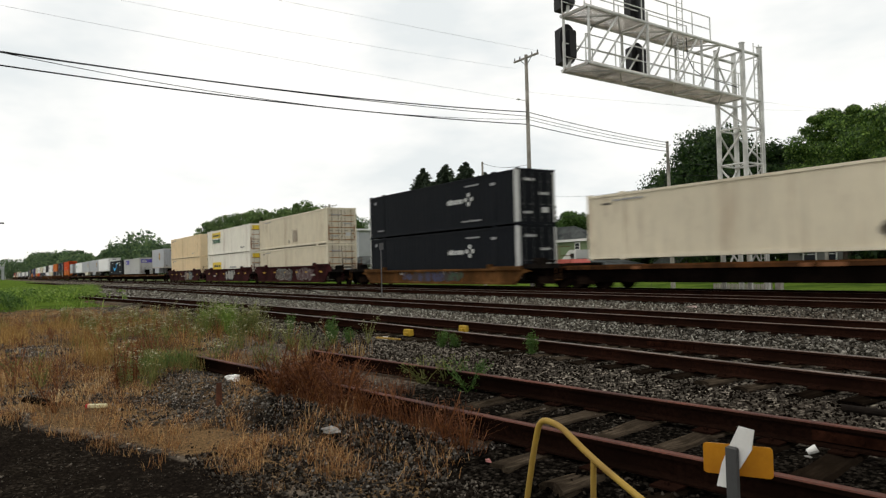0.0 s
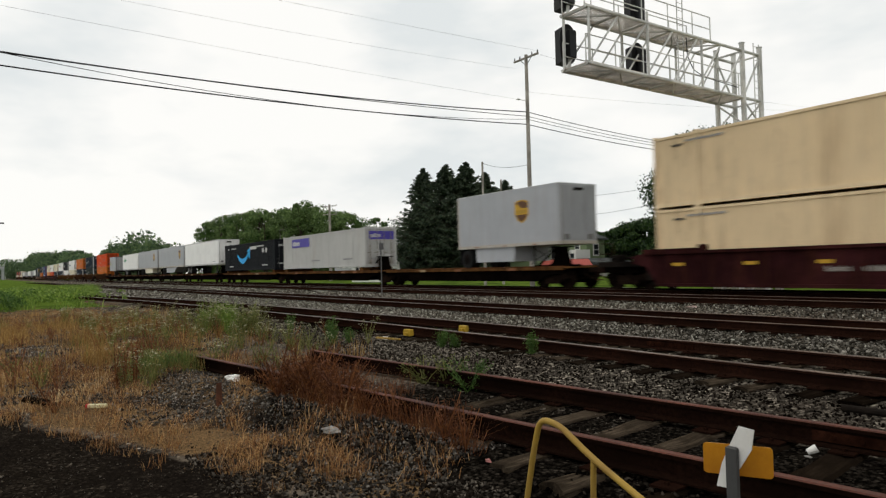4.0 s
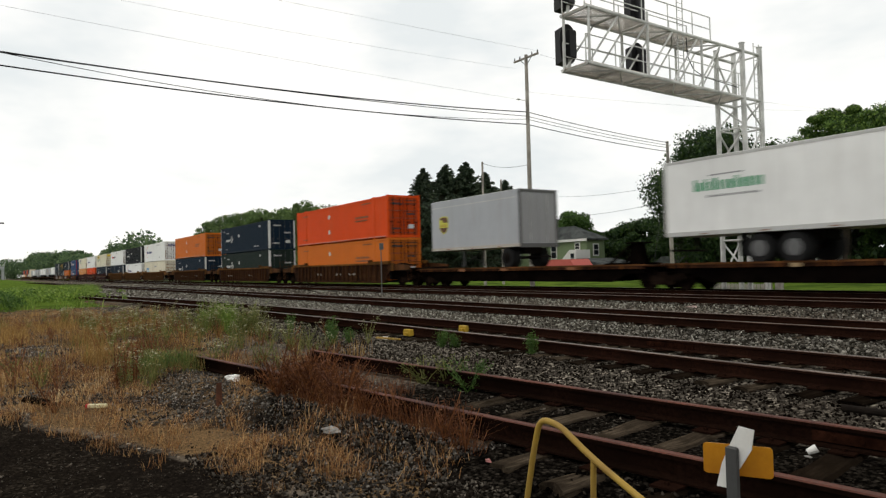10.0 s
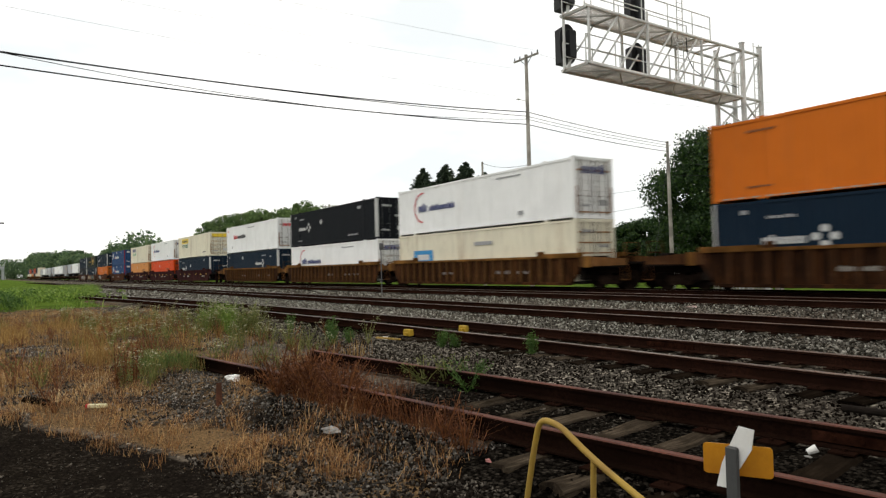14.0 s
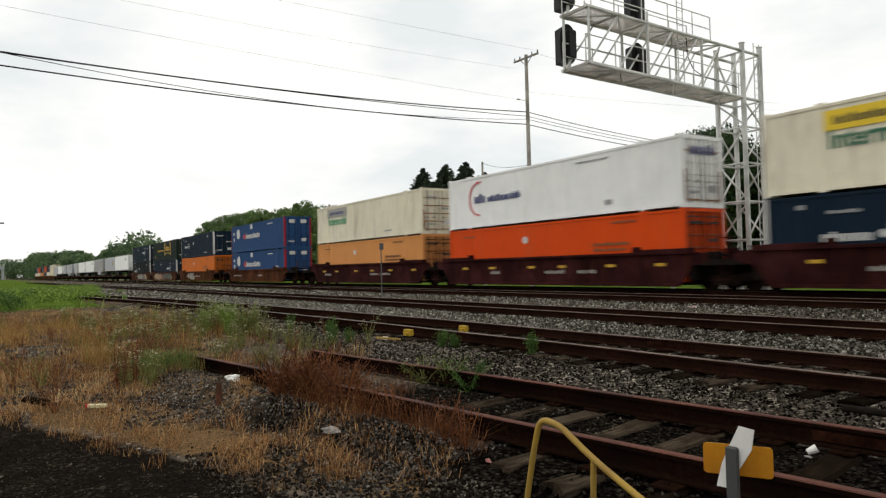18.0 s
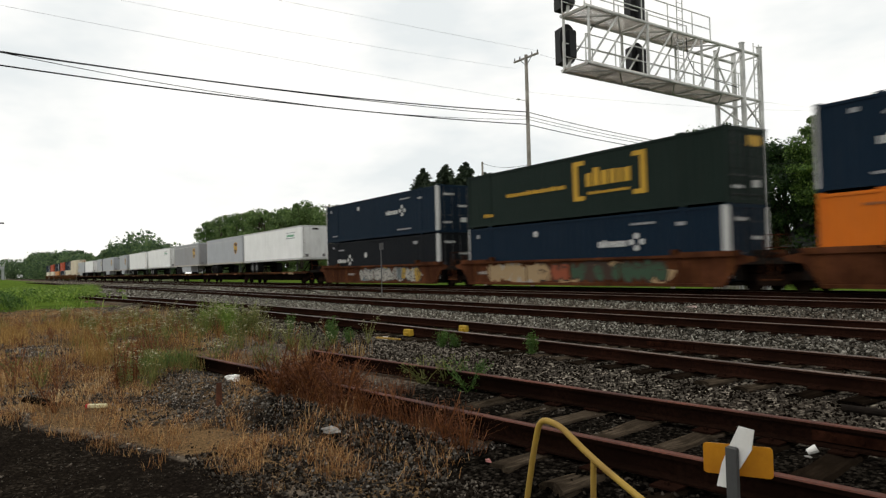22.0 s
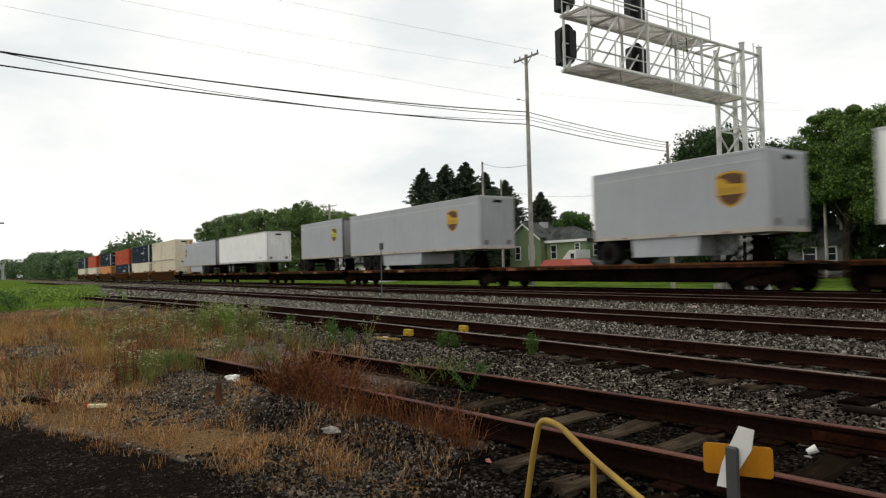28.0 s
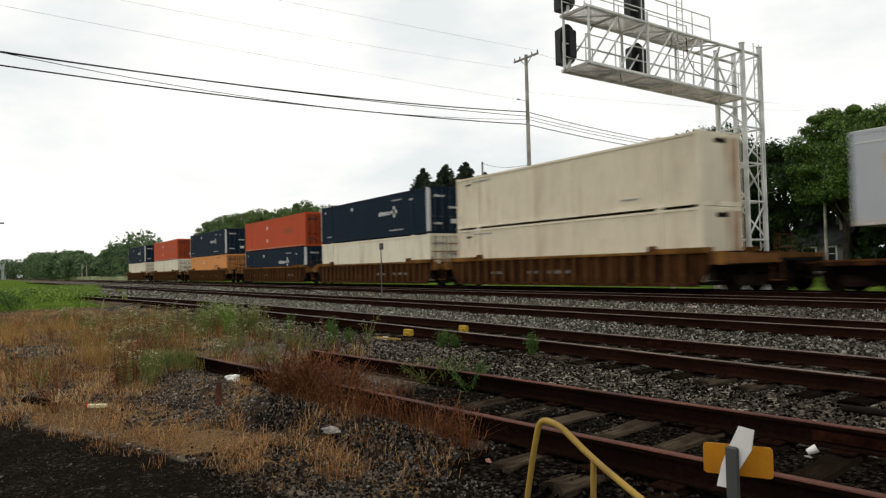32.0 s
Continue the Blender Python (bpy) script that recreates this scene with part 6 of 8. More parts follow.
def leaf_quads(rng, centres, radii, per, size, droop=0.3):
    """Leaf sprays spread over the skins of clumps."""
    n = len(centres)
    c = np.repeat(centres, per, axis=0)
    r = np.repeat(radii, per, axis=0)
    d = rng.normal(size=(n * per, 3))
    d /= np.linalg.norm(d, axis=1)[:, None]
    d[:, 2] = d[:, 2] * 0.8 + 0.1
    rad = rng.uniform(0.4, 1.22, (n * per, 1)) ** 0.6
    p = c + d * rad * r
    nrm = d + rng.normal(size=d.shape) * 0.55
    nrm /= np.linalg.norm(nrm, axis=1)[:, None]
    a = np.cross(nrm, rng.normal(size=d.shape))
    a /= np.linalg.norm(a, axis=1)[:, None]
    b = np.cross(nrm, a)
    s = size * rng.uniform(0.5, 1.3, (n * per, 1))
    a, b = a * s, b * s * rng.uniform(0.5, 0.9, (n * per, 1))
    b[:, 2] -= droop * s[:, 0] * 0.3
    return np.stack([p - a, p - b * 0.9, p + a * 1.1, p + b], axis=1)


def broadleaf(x, y, h, spread, seed, mat, label, per=70, leaf=0.33, clumps=60, low=0.18, name="tree", sx=1.0, taper=0.7, ragged=False):
    rng = np.random.default_rng(seed)
    h *= 1.1
    z = ground_z(x, y)
    t = thing(name, label, "tree", group="trees behind the railway")
    t.matrix_basis = pose(x, y, z)
    trunk = Shape().tube([(0, 0, -0.3), (0.1, 0.05, h * 0.25), (-0.1, 0.1, h * 0.5), (0.1, 0.0, h * 0.8)], h * 0.028, 9, h * 0.008)
    cs, rs = [], []
    for k in range(clumps):
        u = rng.uniform(low, 0.93)
        prof = math.sin(math.pi * min(1.0, (u - low) / (1.0 - low) * 0.83 + 0.14)) ** taper
        ang = rng.uniform(0, 2 * math.pi)
        rad = spread * prof * rng.uniform(0.35, 0.95)
        cs.append((math.cos(ang) * rad * sx, math.sin(ang) * rad * sx, u * h))
        q = spread * rng.choice((0.15, 0.22, 0.28, 0.34) if ragged else (0.2, 0.26, 0.32)) * rng.uniform(0.85, 1.15)
        if q < spread * 0.18:
            cs[-1] = (cs[-1][0] * 1.1, cs[-1][1] * 1.1, cs[-1][2] + spread * rng.uniform(0, 0.06))
        rs.append((q, q, q * 0.75))
    for k in range(0, clumps, 5):
        c = cs[k]
        trunk.tube([(0, 0, max(h * 0.15, c[2] - spread * 0.6)), (c[0] * 0.5, c[1] * 0.5, c[2] - spread * 0.15), c], h * 0.009, 6, h * 0.003)
    part("trunk", trunk, t, "bare trunk and limbs", mat=M_BARK)
    part("crown", quads_mesh("crown", leaf_quads(rng, np.array(cs), np.array(rs), per, leaf), mat), t, "leafy crown")
    return t


def spruce(x, y, h, spread, seed, label):
    rng = np.random.default_rng(seed)
    z = ground_z(x, y)
    t = thing("spruce_tree", label, "tree", group="trees behind the railway")
    t.matrix_basis = pose(x, y, z)
    part("trunk", Shape().tube([(0, 0, -0.3), (0, 0, h * 0.98)], h * 0.016, 8, 0.03), t, mat=M_BARK)
    quads, limbs = [], Shape()
    zz = h * 0.05
    steps = np.linspace(0.12, 1.0, 13)
    while zz < h * 0.985:
        n = 14 if zz < h * 0.8 else 11
        whorl = rng.uniform(0.82, 1.12)
        reach = min(spread * 1.1, 0.06 + (h - zz) * 0.66) * whorl
        for a0 in rng.uniform(0, 2 * math.pi, n):
            l = reach * rng.uniform(0.5, 1.18)
            rise = rng.uniform(-0.3, 0.12)
            ca, sa = math.cos(a0), math.sin(a0)
            tip = (ca * l, sa * l, zz + l * rise)
            if l > 1.2:
                limbs.tube([(0, 0, zz), (ca * l * 0.5, sa * l * 0.5, zz + l * (rise * 0.5 - 0.10)), tip], 0.035, 4, 0.012, False)
            per = 4
            u = np.repeat(steps, per)
            m = len(u)
            side = rng.uniform(-1, 1, m) * l * 0.26 * (1.12 - u)
            c = np.stack([ca * l * u - sa * side, sa * l * u + ca * side, zz + l * (rise * u - 0.42 * u * (1 - u)) - np.abs(side) * 0.35 - rng.uniform(0, 0.16, m)], axis=1)
            d = np.stack([ca + rng.normal(size=m) * 0.5, sa + rng.normal(size=m) * 0.5, rng.uniform(-0.9, 0.1, m)], axis=1)
            d /= np.linalg.norm(d, axis=1)[:, None]
            e = np.cross(d, rng.normal(size=(m, 3)))
            e /= np.linalg.norm(e, axis=1)[:, None]
            w = rng.uniform(0.14, 0.32, (m, 1)) * min(1.0, 0.45 + reach * 0.5)
            quads.append(np.stack([c - d * w * 0.7, c - e * w * 0.33, c + d * w * 1.3, c + e * w * 0.33], axis=1))
        zz += h * rng.uniform(0.015, 0.027) * (1.0 if zz < h * 0.75 else 0.7)
    part("branches", limbs, t, mat=M_BARK)
    part("crown", quads_mesh("crown", np.concatenate(quads), LEAF_C), t, "dark drooping needles")
    return t


for i, (x, y, h, sp) in enumerate(((-84.3, 53.1, 16.4, 4.9), (-80.6, 54.6, 16.6, 4.7), (-78.6, 56.7, 16.8, 5.2), (-84.3, 64.5, 16.4, 4.8), (-84.2, 68.3, 15.3, 4.2), (-86.5, 54.0, 12.0, 4.4), (-77.0, 69.3, 12.6, 2.6))):
    spruce(x, y, h, sp, 40 + i, "dark green spruce with drooping branches")
broadleaf(-37.6, 55.0, 12.6, 5.9, 3, LEAF_A, "large dark green maple behind the signal bridge", 270, 0.13, 220, 0.05, taper=0.95)
broadleaf(-32.6, 57.5, 10.6, 4.6, 4, LEAF_A, "dark maple beside a larger one", 260, 0.15, 80, 0.1)
broadleaf(-26.6, 55.2, 12.2, 3.6, 5, LEAF_E, "bright green tree at the edge of a garden", 460, 0.10, 100, 0.42, ragged=True)
broadleaf(-21.0, 51.0, 11.0, 4.0, 6, LEAF_E, "tall light green tree behind the fence", 420, 0.095, 105, 0.36, ragged=True)
broadleaf(-19.0, 55.5, 8.2, 4.4, 15, LEAF_A, "dark tree under taller bright ones", 200, 0.17, 70, 0.03)
broadleaf(-23.5, 57.0, 7.6, 3.8, 16, LEAF_A, "dark shaded tree beside a small house", 200, 0.17, 60, 0.03)
broadleaf(-31.2, 66.0, 10.8, 5.0, 7, LEAF_A, "dark tree behind a small house", 200, 0.2, 70, 0.08)
broadleaf(-25.0, 63.0, 13.0, 5.0, 8, LEAF_A, "tall dark tree behind brighter ones", 220, 0.19, 80, 0.08)
broadleaf(-22.6, 59.0, 13.8, 3.0, 14, LEAF_E, "slender light green tree", 360, 0.115, 66, 0.1, ragged=True)
broadleaf(-42.0, 64.0, 9.4, 4.6, 9, LEAF_A, "dense dark green tree by a house", 200, 0.2, 60, 0.04)
broadleaf(-70.2, 69.2, 8.2, 3.6, 10, LEAF_B, "round green tree behind a house", 280, 0.17, 75, 0.08)
broadleaf(-56.0, 84.0, 8.6, 5.5, 11, LEAF_A, "dark green tree in a hedge row", 170, 0.24, 60, 0.03)
broadleaf(-64.0, 90.0, 8.4, 6.0, 12, LEAF_A, "dark green tree of a hedge row", 170, 0.24, 60, 0.03)
broadleaf(-49.0, 78.0, 9.0, 5.5, 13, LEAF_A, "dark tree closing a hedge row", 170, 0.24, 60, 0.03)
rt = random.Random(9)
HT = ((-228, 15.0), (-209, 16.6), (-190, 16.0), (-177, 17.2), (-162, 15.0), (-141, 15.0), (-130, 13.6), (-121, 11.8), (-114, 10.6), (-108, 8.0))
for i in range(24):
    x = -228 + 119 * i / 23 + rt.uniform(-1.5, 1.5)
    y = 58 + rt.uniform(-3, 7)
    h = float(np.interp(x * 58 / y, [q[0] for q in HT], [q[1] for q in HT])) * y / 58 * rt.uniform(0.95, 1.08)
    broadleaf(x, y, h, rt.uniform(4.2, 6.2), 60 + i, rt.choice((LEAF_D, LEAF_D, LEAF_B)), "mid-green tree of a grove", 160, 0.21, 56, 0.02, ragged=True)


for x, y, h, r in ((-160.0, 60.0, 15.6, 5.4), (-153.5, 58.5, 14.8, 5.0), (-148.0, 61.0, 15.6, 5.2)):
    broadleaf(x, y, h, r, int(-x), LEAF_D, "mid-green tree of a grove", 160, 0.21, 56, 0.02, ragged=True)
for x, y, h, r in ((-67.0, 71.5, 5.2, 2.8), (-63.8, 71.0, 5.6, 3.2), (-60.8, 70.5, 6.0, 3.5), (-57.6, 69.8, 6.3, 3.5), (-54.4, 68.8, 6.4, 3.4), (-51.5, 68.0, 6.2, 3.2)):
    broadleaf(x, y, h, r, int(-x * 3), LEAF_A, "dense dark green tree beside a house", 200, 0.18, 60, 0.02)


def far_woods(label, spots, mat, size):
    rng = np.random.default_rng(77)
    cs, rs = [], []
    for x, y, h, r in spots:
        for k in range(20):
            a = rng.uniform(0, 6.28)
            u = rng.uniform(0.0, 0.9)
            q = r * math.sin(math.pi * (0.1 + 0.82 * u)) * rng.uniform(0.2, 0.9)
            cs.append((x + math.cos(a) * q, y + math.sin(a) * q, ground_z(x, y) + h * u))
            rr = r * rng.uniform(0.3, 0.5)
            rs.append((rr, rr, rr * 0.8))
    thing("distant_woods", label, "woods", kind="stuff", data=quads_mesh("distant_woods", leaf_quads(rng, np.array(cs), np.array(rs), 24, size), mat))


rw = random.Random(21)
HW = ((-1100, 32), (-1000, 30), (-680, 20.5), (-472, 14.8), (-397, 13.0), (-358, 13.6), (-330, 16.0), (-319, 16.6), (-286, 16.2), (-262, 12.8), (-250, 10.2), (-229, 10.0))


def ridge(n, xa, xb, y0, deep):
    out = []
    for i in range(n):
        x = xa + (xb - xa) * (i + rw.random()) / n
        y = y0 + rw.uniform(0, deep)
        h = float(np.interp(x, [q[0] for q in HW], [q[1] for q in HW])) * y / 50 * rw.choice((0.72, 0.9, 1.0, 1.08, 1.16)) * rw.uniform(0.95, 1.05)
        out.append((x * y / 50, y, h, max(4.0, h * rw.uniform(0.32, 0.5))))
    return out


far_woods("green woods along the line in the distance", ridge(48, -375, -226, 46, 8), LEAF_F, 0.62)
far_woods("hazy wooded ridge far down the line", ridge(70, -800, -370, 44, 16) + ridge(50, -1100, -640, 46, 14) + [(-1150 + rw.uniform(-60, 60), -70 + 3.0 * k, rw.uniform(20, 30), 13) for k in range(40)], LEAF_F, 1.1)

# ---- houses ----
M_ROOF = rough_stuff("asphalt_shingle", (0.045, 0.05, 0.048), (0.11, 0.115, 0.11), 12, 0.7, 0.9, 0.0, 0.01)


def siding(name, c):
    """Lapped boards: a saw-tooth relief every 16 cm of height, faded in patches."""
    m, nt, b = start(name, 0.75)
    nt.links.new(mixc(nt, noise_fac(nt, 0.8, 4, 0.6), shade(c, 0.85), shade(c, 1.1)), b.inputs["Base Color"])
    co, wv = nt.nodes.new("ShaderNodeTexCoord"), nt.nodes.new("ShaderNodeTexWave")
    wv.bands_direction, wv.wave_profile = "Z", "SAW"
    wv.inputs["Scale"].default_value = 1.0 / 0.16 / 3.14159 / 2 * 3.14159
    nt.links.new(co.outputs["Object"], wv.inputs["Vector"])
    bump(nt, b, wv.outputs["Fac"], 0.7, 0.02)
    return m


M_CLAPG = siding("green_clapboard", (0.165, 0.215, 0.115))
M_CLAPW = siding("white_clapboard", (0.70, 0.70, 0.67))
M_CLAPD = siding("weathered_dark_siding", (0.15, 0.15, 0.14))
M_CLAPY = siding("grey_siding", (0.42, 0.43, 0.44))
M_PANE = plain("window_glass", (0.015, 0.018, 0.022), 0.08, 0.0, 1.0, 0.2)
M_REDROOF = plain("faded_red_roof", (0.46, 0.105, 0.085), 0.7, 0.0, 2.0, 0.15)


def clapboard(x0, x1, y0, y1, z0, z1, mat, step=0.16):
    """A wall block; its boards are too fine to part, so the siding material carries their laps."""
    return Shape().box(x0, x1, y0, y1, z0, z1)


def window(parent, x, z, w, h, y, axis="x"):
    f = Shape()
    if axis == "x":
        f.box(x - w / 2 - 0.12, x + w / 2 + 0.12, y - 0.07, y, z - 0.12, z + h + 0.14)
        g = Shape().box(x - w / 2, x + w / 2, y - 0.085, y - 0.06, z, z + h)
        bar = Shape().box(x - w / 2, x + w / 2, y - 0.1, y - 0.08, z + h / 2 - 0.03, z + h / 2 + 0.03)
    else:
        f.box(y, y + 0.07, x - w / 2 - 0.12, x + w / 2 + 0.12, z - 0.12, z + h + 0.14)
        g = Shape().box(y + 0.06, y + 0.085, x - w / 2, x + w / 2, z, z + h)
        bar = Shape().box(y + 0.08, y + 0.1, x - w / 2, x + w / 2, z + h / 2 - 0.03, z + h / 2 + 0.03)
    o = part("window", f, parent, "white-framed sash window", mat=M_CLAPW)
    part("pane", g, o, mat=M_PANE)
    part("sash_bar", bar, o, mat=M_CLAPW)


def gable(parent, x0, x1, y0, y1, z0, rise, along, mat, wallmat, over=0.35):
    """A pitched roof over a block, with its gable walls; along: the ridge's axis."""
    if along == "x":
        ym = (y0 + y1) / 2
        for a, b in ((y0 - over, ym), (y1 + over, ym)):
            za = z0 - over * rise / ((y1 - y0) / 2)
            part("roof", Shape().add([(x0 - over, a, za), (x1 + over, a, za), (x1 + over, b, z0 + rise), (x0 - over, b, z0 + rise), (x0 - over, a, za + 0.16), (x1 + over, a, za + 0.16), (x1 + over, b, z0 + rise + 0.16), (x0 - over, b, z0 + rise + 0.16)], [(0, 1, 2, 3), (7, 6, 5, 4), (0, 4, 5, 1), (1, 5, 6, 2), (2, 6, 7, 3), (3, 7, 4, 0)]), parent, "dark shingle roof", mat=mat)
        for x in (x0, x1 - 0.1):
            part("gable_wall", Shape().add([(x, y0, z0), (x, y1, z0), (x, ym, z0 + rise), (x + 0.1, y0, z0), (x + 0.1, y1, z0), (x + 0.1, ym, z0 + rise)], [(0, 2, 1), (3, 4, 5), (0, 1, 4, 3), (1, 2, 5, 4), (2, 0, 3, 5)]), parent, mat=wallmat)
    else:
        xm = (x0 + x1) / 2
        for a, b in ((x0 - over, xm), (x1 + over, xm)):
            za = z0 - over * rise / ((x1 - x0) / 2)
            part("roof", Shape().add([(a, y0 - over, za), (a, y1 + over, za), (b, y1 + over, z0 + rise), (b, y0 - over, z0 + rise), (a, y0 - over, za + 0.16), (a, y1 + over, za + 0.16), (b, y1 + over, z0 + rise + 0.16), (b, y0 - over, z0 + rise + 0.16)], [(0, 1, 2, 3), (7, 6, 5, 4), (0, 4, 5, 1), (1, 5, 6, 2), (2, 6, 7, 3), (3, 7, 4, 0)]), parent, "dark shingle roof", mat=mat)
        for ya in (y0, y1 - 0.1):
            part("gable_wall", Shape().prism([(x0, z0), (x1, z0), (xm, z0 + rise)], ya, ya + 0.1), parent, mat=wallmat)
        part("barge_board", Shape().prism([(x0 - over, z0 - over * rise / (xm - x0)), (xm, z0 + rise), (x1 + over, z0 - over * rise / (x1 - xm)), (x1 + over, z0 - over * rise / (x1 - xm) - 0.22), (xm, z0 + rise - 0.25), (x0 - over, z0 - over * rise / (xm - x0) - 0.22)], y0 - over - 0.06, y0 - over), parent, mat=M_CLAPW)


def green_house():
    k = 62.0 / 48.0
    gx = lambda x: x * k
    z0 = ground_z(gx(-53), 63)
    t = thing("house", "green clapboard house with white trim and dark roof", "house", group="houses beyond the tracks")
    part("wall", clapboard(gx(-58.6), gx(-53.6), 62.0, 72.0, z0 - 0.2, 4.8, M_CLAPG), t, mat=M_CLAPG)
    gable(t, gx(-58.6), gx(-53.6), 62.0, 72.0, 4.8, 2.1, "y", M_ROOF, M_CLAPG)
    part("wall", clapboard(gx(-53.5), -61.7, 63.0, 66.2, z0 - 0.2, 4.3, M_CLAPG), t, mat=M_CLAPG)
    xa, xb, ya, yb, ze, zr, o = gx(-53.5), -61.7, 63.0, 66.2, 4.3, 6.1, 0.4
    part("roof", Shape().add([(xa, ya - o, ze - 0.2), (xb + o, ya - o, ze - 0.2), (xb + o, yb + o, ze - 0.2), (xa, yb + o, ze - 0.2), (xa, ya - o, ze), (xb + o, ya - o, ze), (xb + o, yb + o, ze), (xa, yb + o, ze), (xa, 64.6, zr), (xb - 3.6, 64.6, zr)], [(3, 2, 1, 0), (0, 1, 5, 4), (1, 2, 6, 5), (2, 3, 7, 6), (4, 5, 9, 8), (5, 6, 9), (6, 7, 8, 9), (3, 0, 4, 8, 7)]), t, "dark hipped shingle roof", mat=M_ROOF)
    part("eaves_board", Shape().box(xa, xb + o + 0.02, ya - o - 0.03, ya - o - 0.003, ze - 0.34, ze - 0.02), t, mat=M_CLAPW)
    part("chimney", Shape().box(-72.0, -71.1, 64.3, 65.2, 5.2, 7.0), t, "grey block chimney", mat=M_CLAPY)
    for x, z, w, h in ((-57.2, 1.9, 0.9, 1.7), (-52.4, 1.9, 0.9, 1.7), (-49.0, 3.0, 0.7, 0.7), (-55.0, 1.9, 0.9, 1.7)):
        window(t, gx(x), z, w, h, 62.0 if x < -53.6 else 63.0)
    window(t, 64.6, 2.2, 0.8, 1.3, -61.7, "y")
    part("porch", Shape().prism([(gx(-49.6), z0), (gx(-47.3), z0), (gx(-47.3), 2.85), (gx(-48.2), 2.85), (gx(-50.0), 0.9)], 60.5, 62.95), t, "white stair porch", mat=M_CLAPW)
    window(t, gx(-47.75), 1.2, 0.6, 1.2, 60.5)
    part("porch_roof", Shape().prism([(gx(-46.5), 0.9), (gx(-41.6), 0.45), (gx(-41.6), 0.65), (gx(-46.5), 1.75)], 59.5, 66.0), t, "low dark porch roof", mat=M_ROOF)
    part("porch_wall", clapboard(gx(-46.3), gx(-42.0), 60.2, 65.5, z0 - 0.2, 0.55, M_CLAPW), t, mat=M_CLAPW)


green_house()
shed = thing("garden_shed", "small shed with a faded red roof", "shed")
part("roof", Shape().prism([(-61.6, 0.55), (-55.2, 0.55), (-56.2, 1.65), (-60.4, 1.65)], 54.6, 57.6), shed, "faded red roof", mat=M_REDROOF)
part("wall", clapboard(-61.2, -55.6, 54.8, 57.4, ground_z(-58, 56) - 0.2, 0.6, M_CLAPY), shed, mat=M_CLAPY)

gb = thing("house", "pale grey flat-roofed house with white sash windows", "house", group="houses beyond the tracks")
gz0 = ground_z(-106, 53)
part("wall", clapboard(-113.2, -103.4, 52.0, 62.0, gz0 - 0.2, 7.6, M_CLAPY, 0.22), gb, mat=M_CLAPY)
part("cornice", Shape().box(-113.6, -103.0, 51.6, 62.4, 7.6, 7.9, 0.05), gb, "white cornice", mat=M_CLAPW)
for z in (1.5, 4.8):
    for x in (-111.6, -109.3, -107.0, -104.8):
        window(gb, x, z, 0.9, 1.8, 52.0)
    window(gb, 57.0, z, 0.9, 1.8, -103.4, "y")
low = thing("house", "low white house behind parked cars", "house", group="houses beyond the tracks")
lz = ground_z(-86, 46)
part("wall", clapboard(-92.0, -83.0, 45.0, 48.0, lz - 0.2, 1.9, M_CLAPW), low, mat=M_CLAPW)
gable(low, -92.0, -83.0, 45.0, 48.0, 1.9, 1.0, "x", M_ROOF, M_CLAPW)
for x in (-90, -87, -84):
    window(low, x, 0.3, 0.9, 1.1, 45.0)
hb = thing("house", "small grey house under the maple", "house", group="houses beyond the tracks")
hz = ground_z(-40, 56)
part("wall", clapboard(-42.4, -38.6, 55.0, 61.0, hz - 0.2, 3.2, M_CLAPY), hb, mat=M_CLAPY)
gable(hb, -42.4, -38.6, 55.0, 61.0, 3.2, 1.5, "y", M_ROOF, M_CLAPY)
window(hb, -39.6, 1.5, 0.8, 1.1, 55.0)
part("porch_roof", Shape().prism([(-43.0, 0.9), (-37.5, 0.9), (-38.2, 1.6), (-42.0, 1.6)], 52.6, 54.95), hb, "low dark porch roof", mat=M_ROOF)
part("porch_wall", clapboard(-42.6, -37.9, 52.9, 54.9, hz - 0.2, 0.95, M_CLAPY), hb, mat=M_CLAPY)
hc = thing("house", "small weathered grey house with a grey roof in trees", "house", group="houses beyond the tracks")
part("wall", clapboard(-31.4, -27.0, 55.5, 61.0, hz - 0.2, 2.3, M_CLAPD), hc, mat=M_CLAPD)
gable(hc, -31.4, -27.0, 55.5, 61.0, 2.3, 1.9, "x", M_ROOF, M_CLAPD)
window(hc, -29.6, 0.9, 0.9, 1.0, 55.5)
window(hc, -27.9, 0.9, 0.7, 1.0, 55.5)
far_bridge = thing("overpass", "distant grey overpass at the edge of woods", "bridge")
part("deck", Shape().box(-700, -690, -60, 12, 8.5, 11.0), far_bridge, mat=M_CLAPY)
for y in (-40, -20, 0, 11):
    part("pier", Shape().box(-698, -692, y - 1, y + 1, -0.6, 8.5), far_bridge, mat=M_CLAPY)
fence = thing("fence", "low weathered board fence behind the tracks", "fence")
for k in range(14):
    x = -21.6 + 0.2 * k
    part("board", shared("board", lambda: Shape().box(-0.08, 0.08, -0.015, 0.015, 0, 0.95).mesh("board", M_POLE)), fence, m=pose(x, 31.2, ground_z(x, 31.2) - 0.02))
for x in (-18.3, -17.75):
    thing("concrete_post", "short white concrete post", "post", group="white posts", data=Shape().box(x - 0.13, x + 0.13, 30.4, 30.66, ground_z(x, 30.5) - 0.1, 0.25, 0.02), mat=M_POLE)
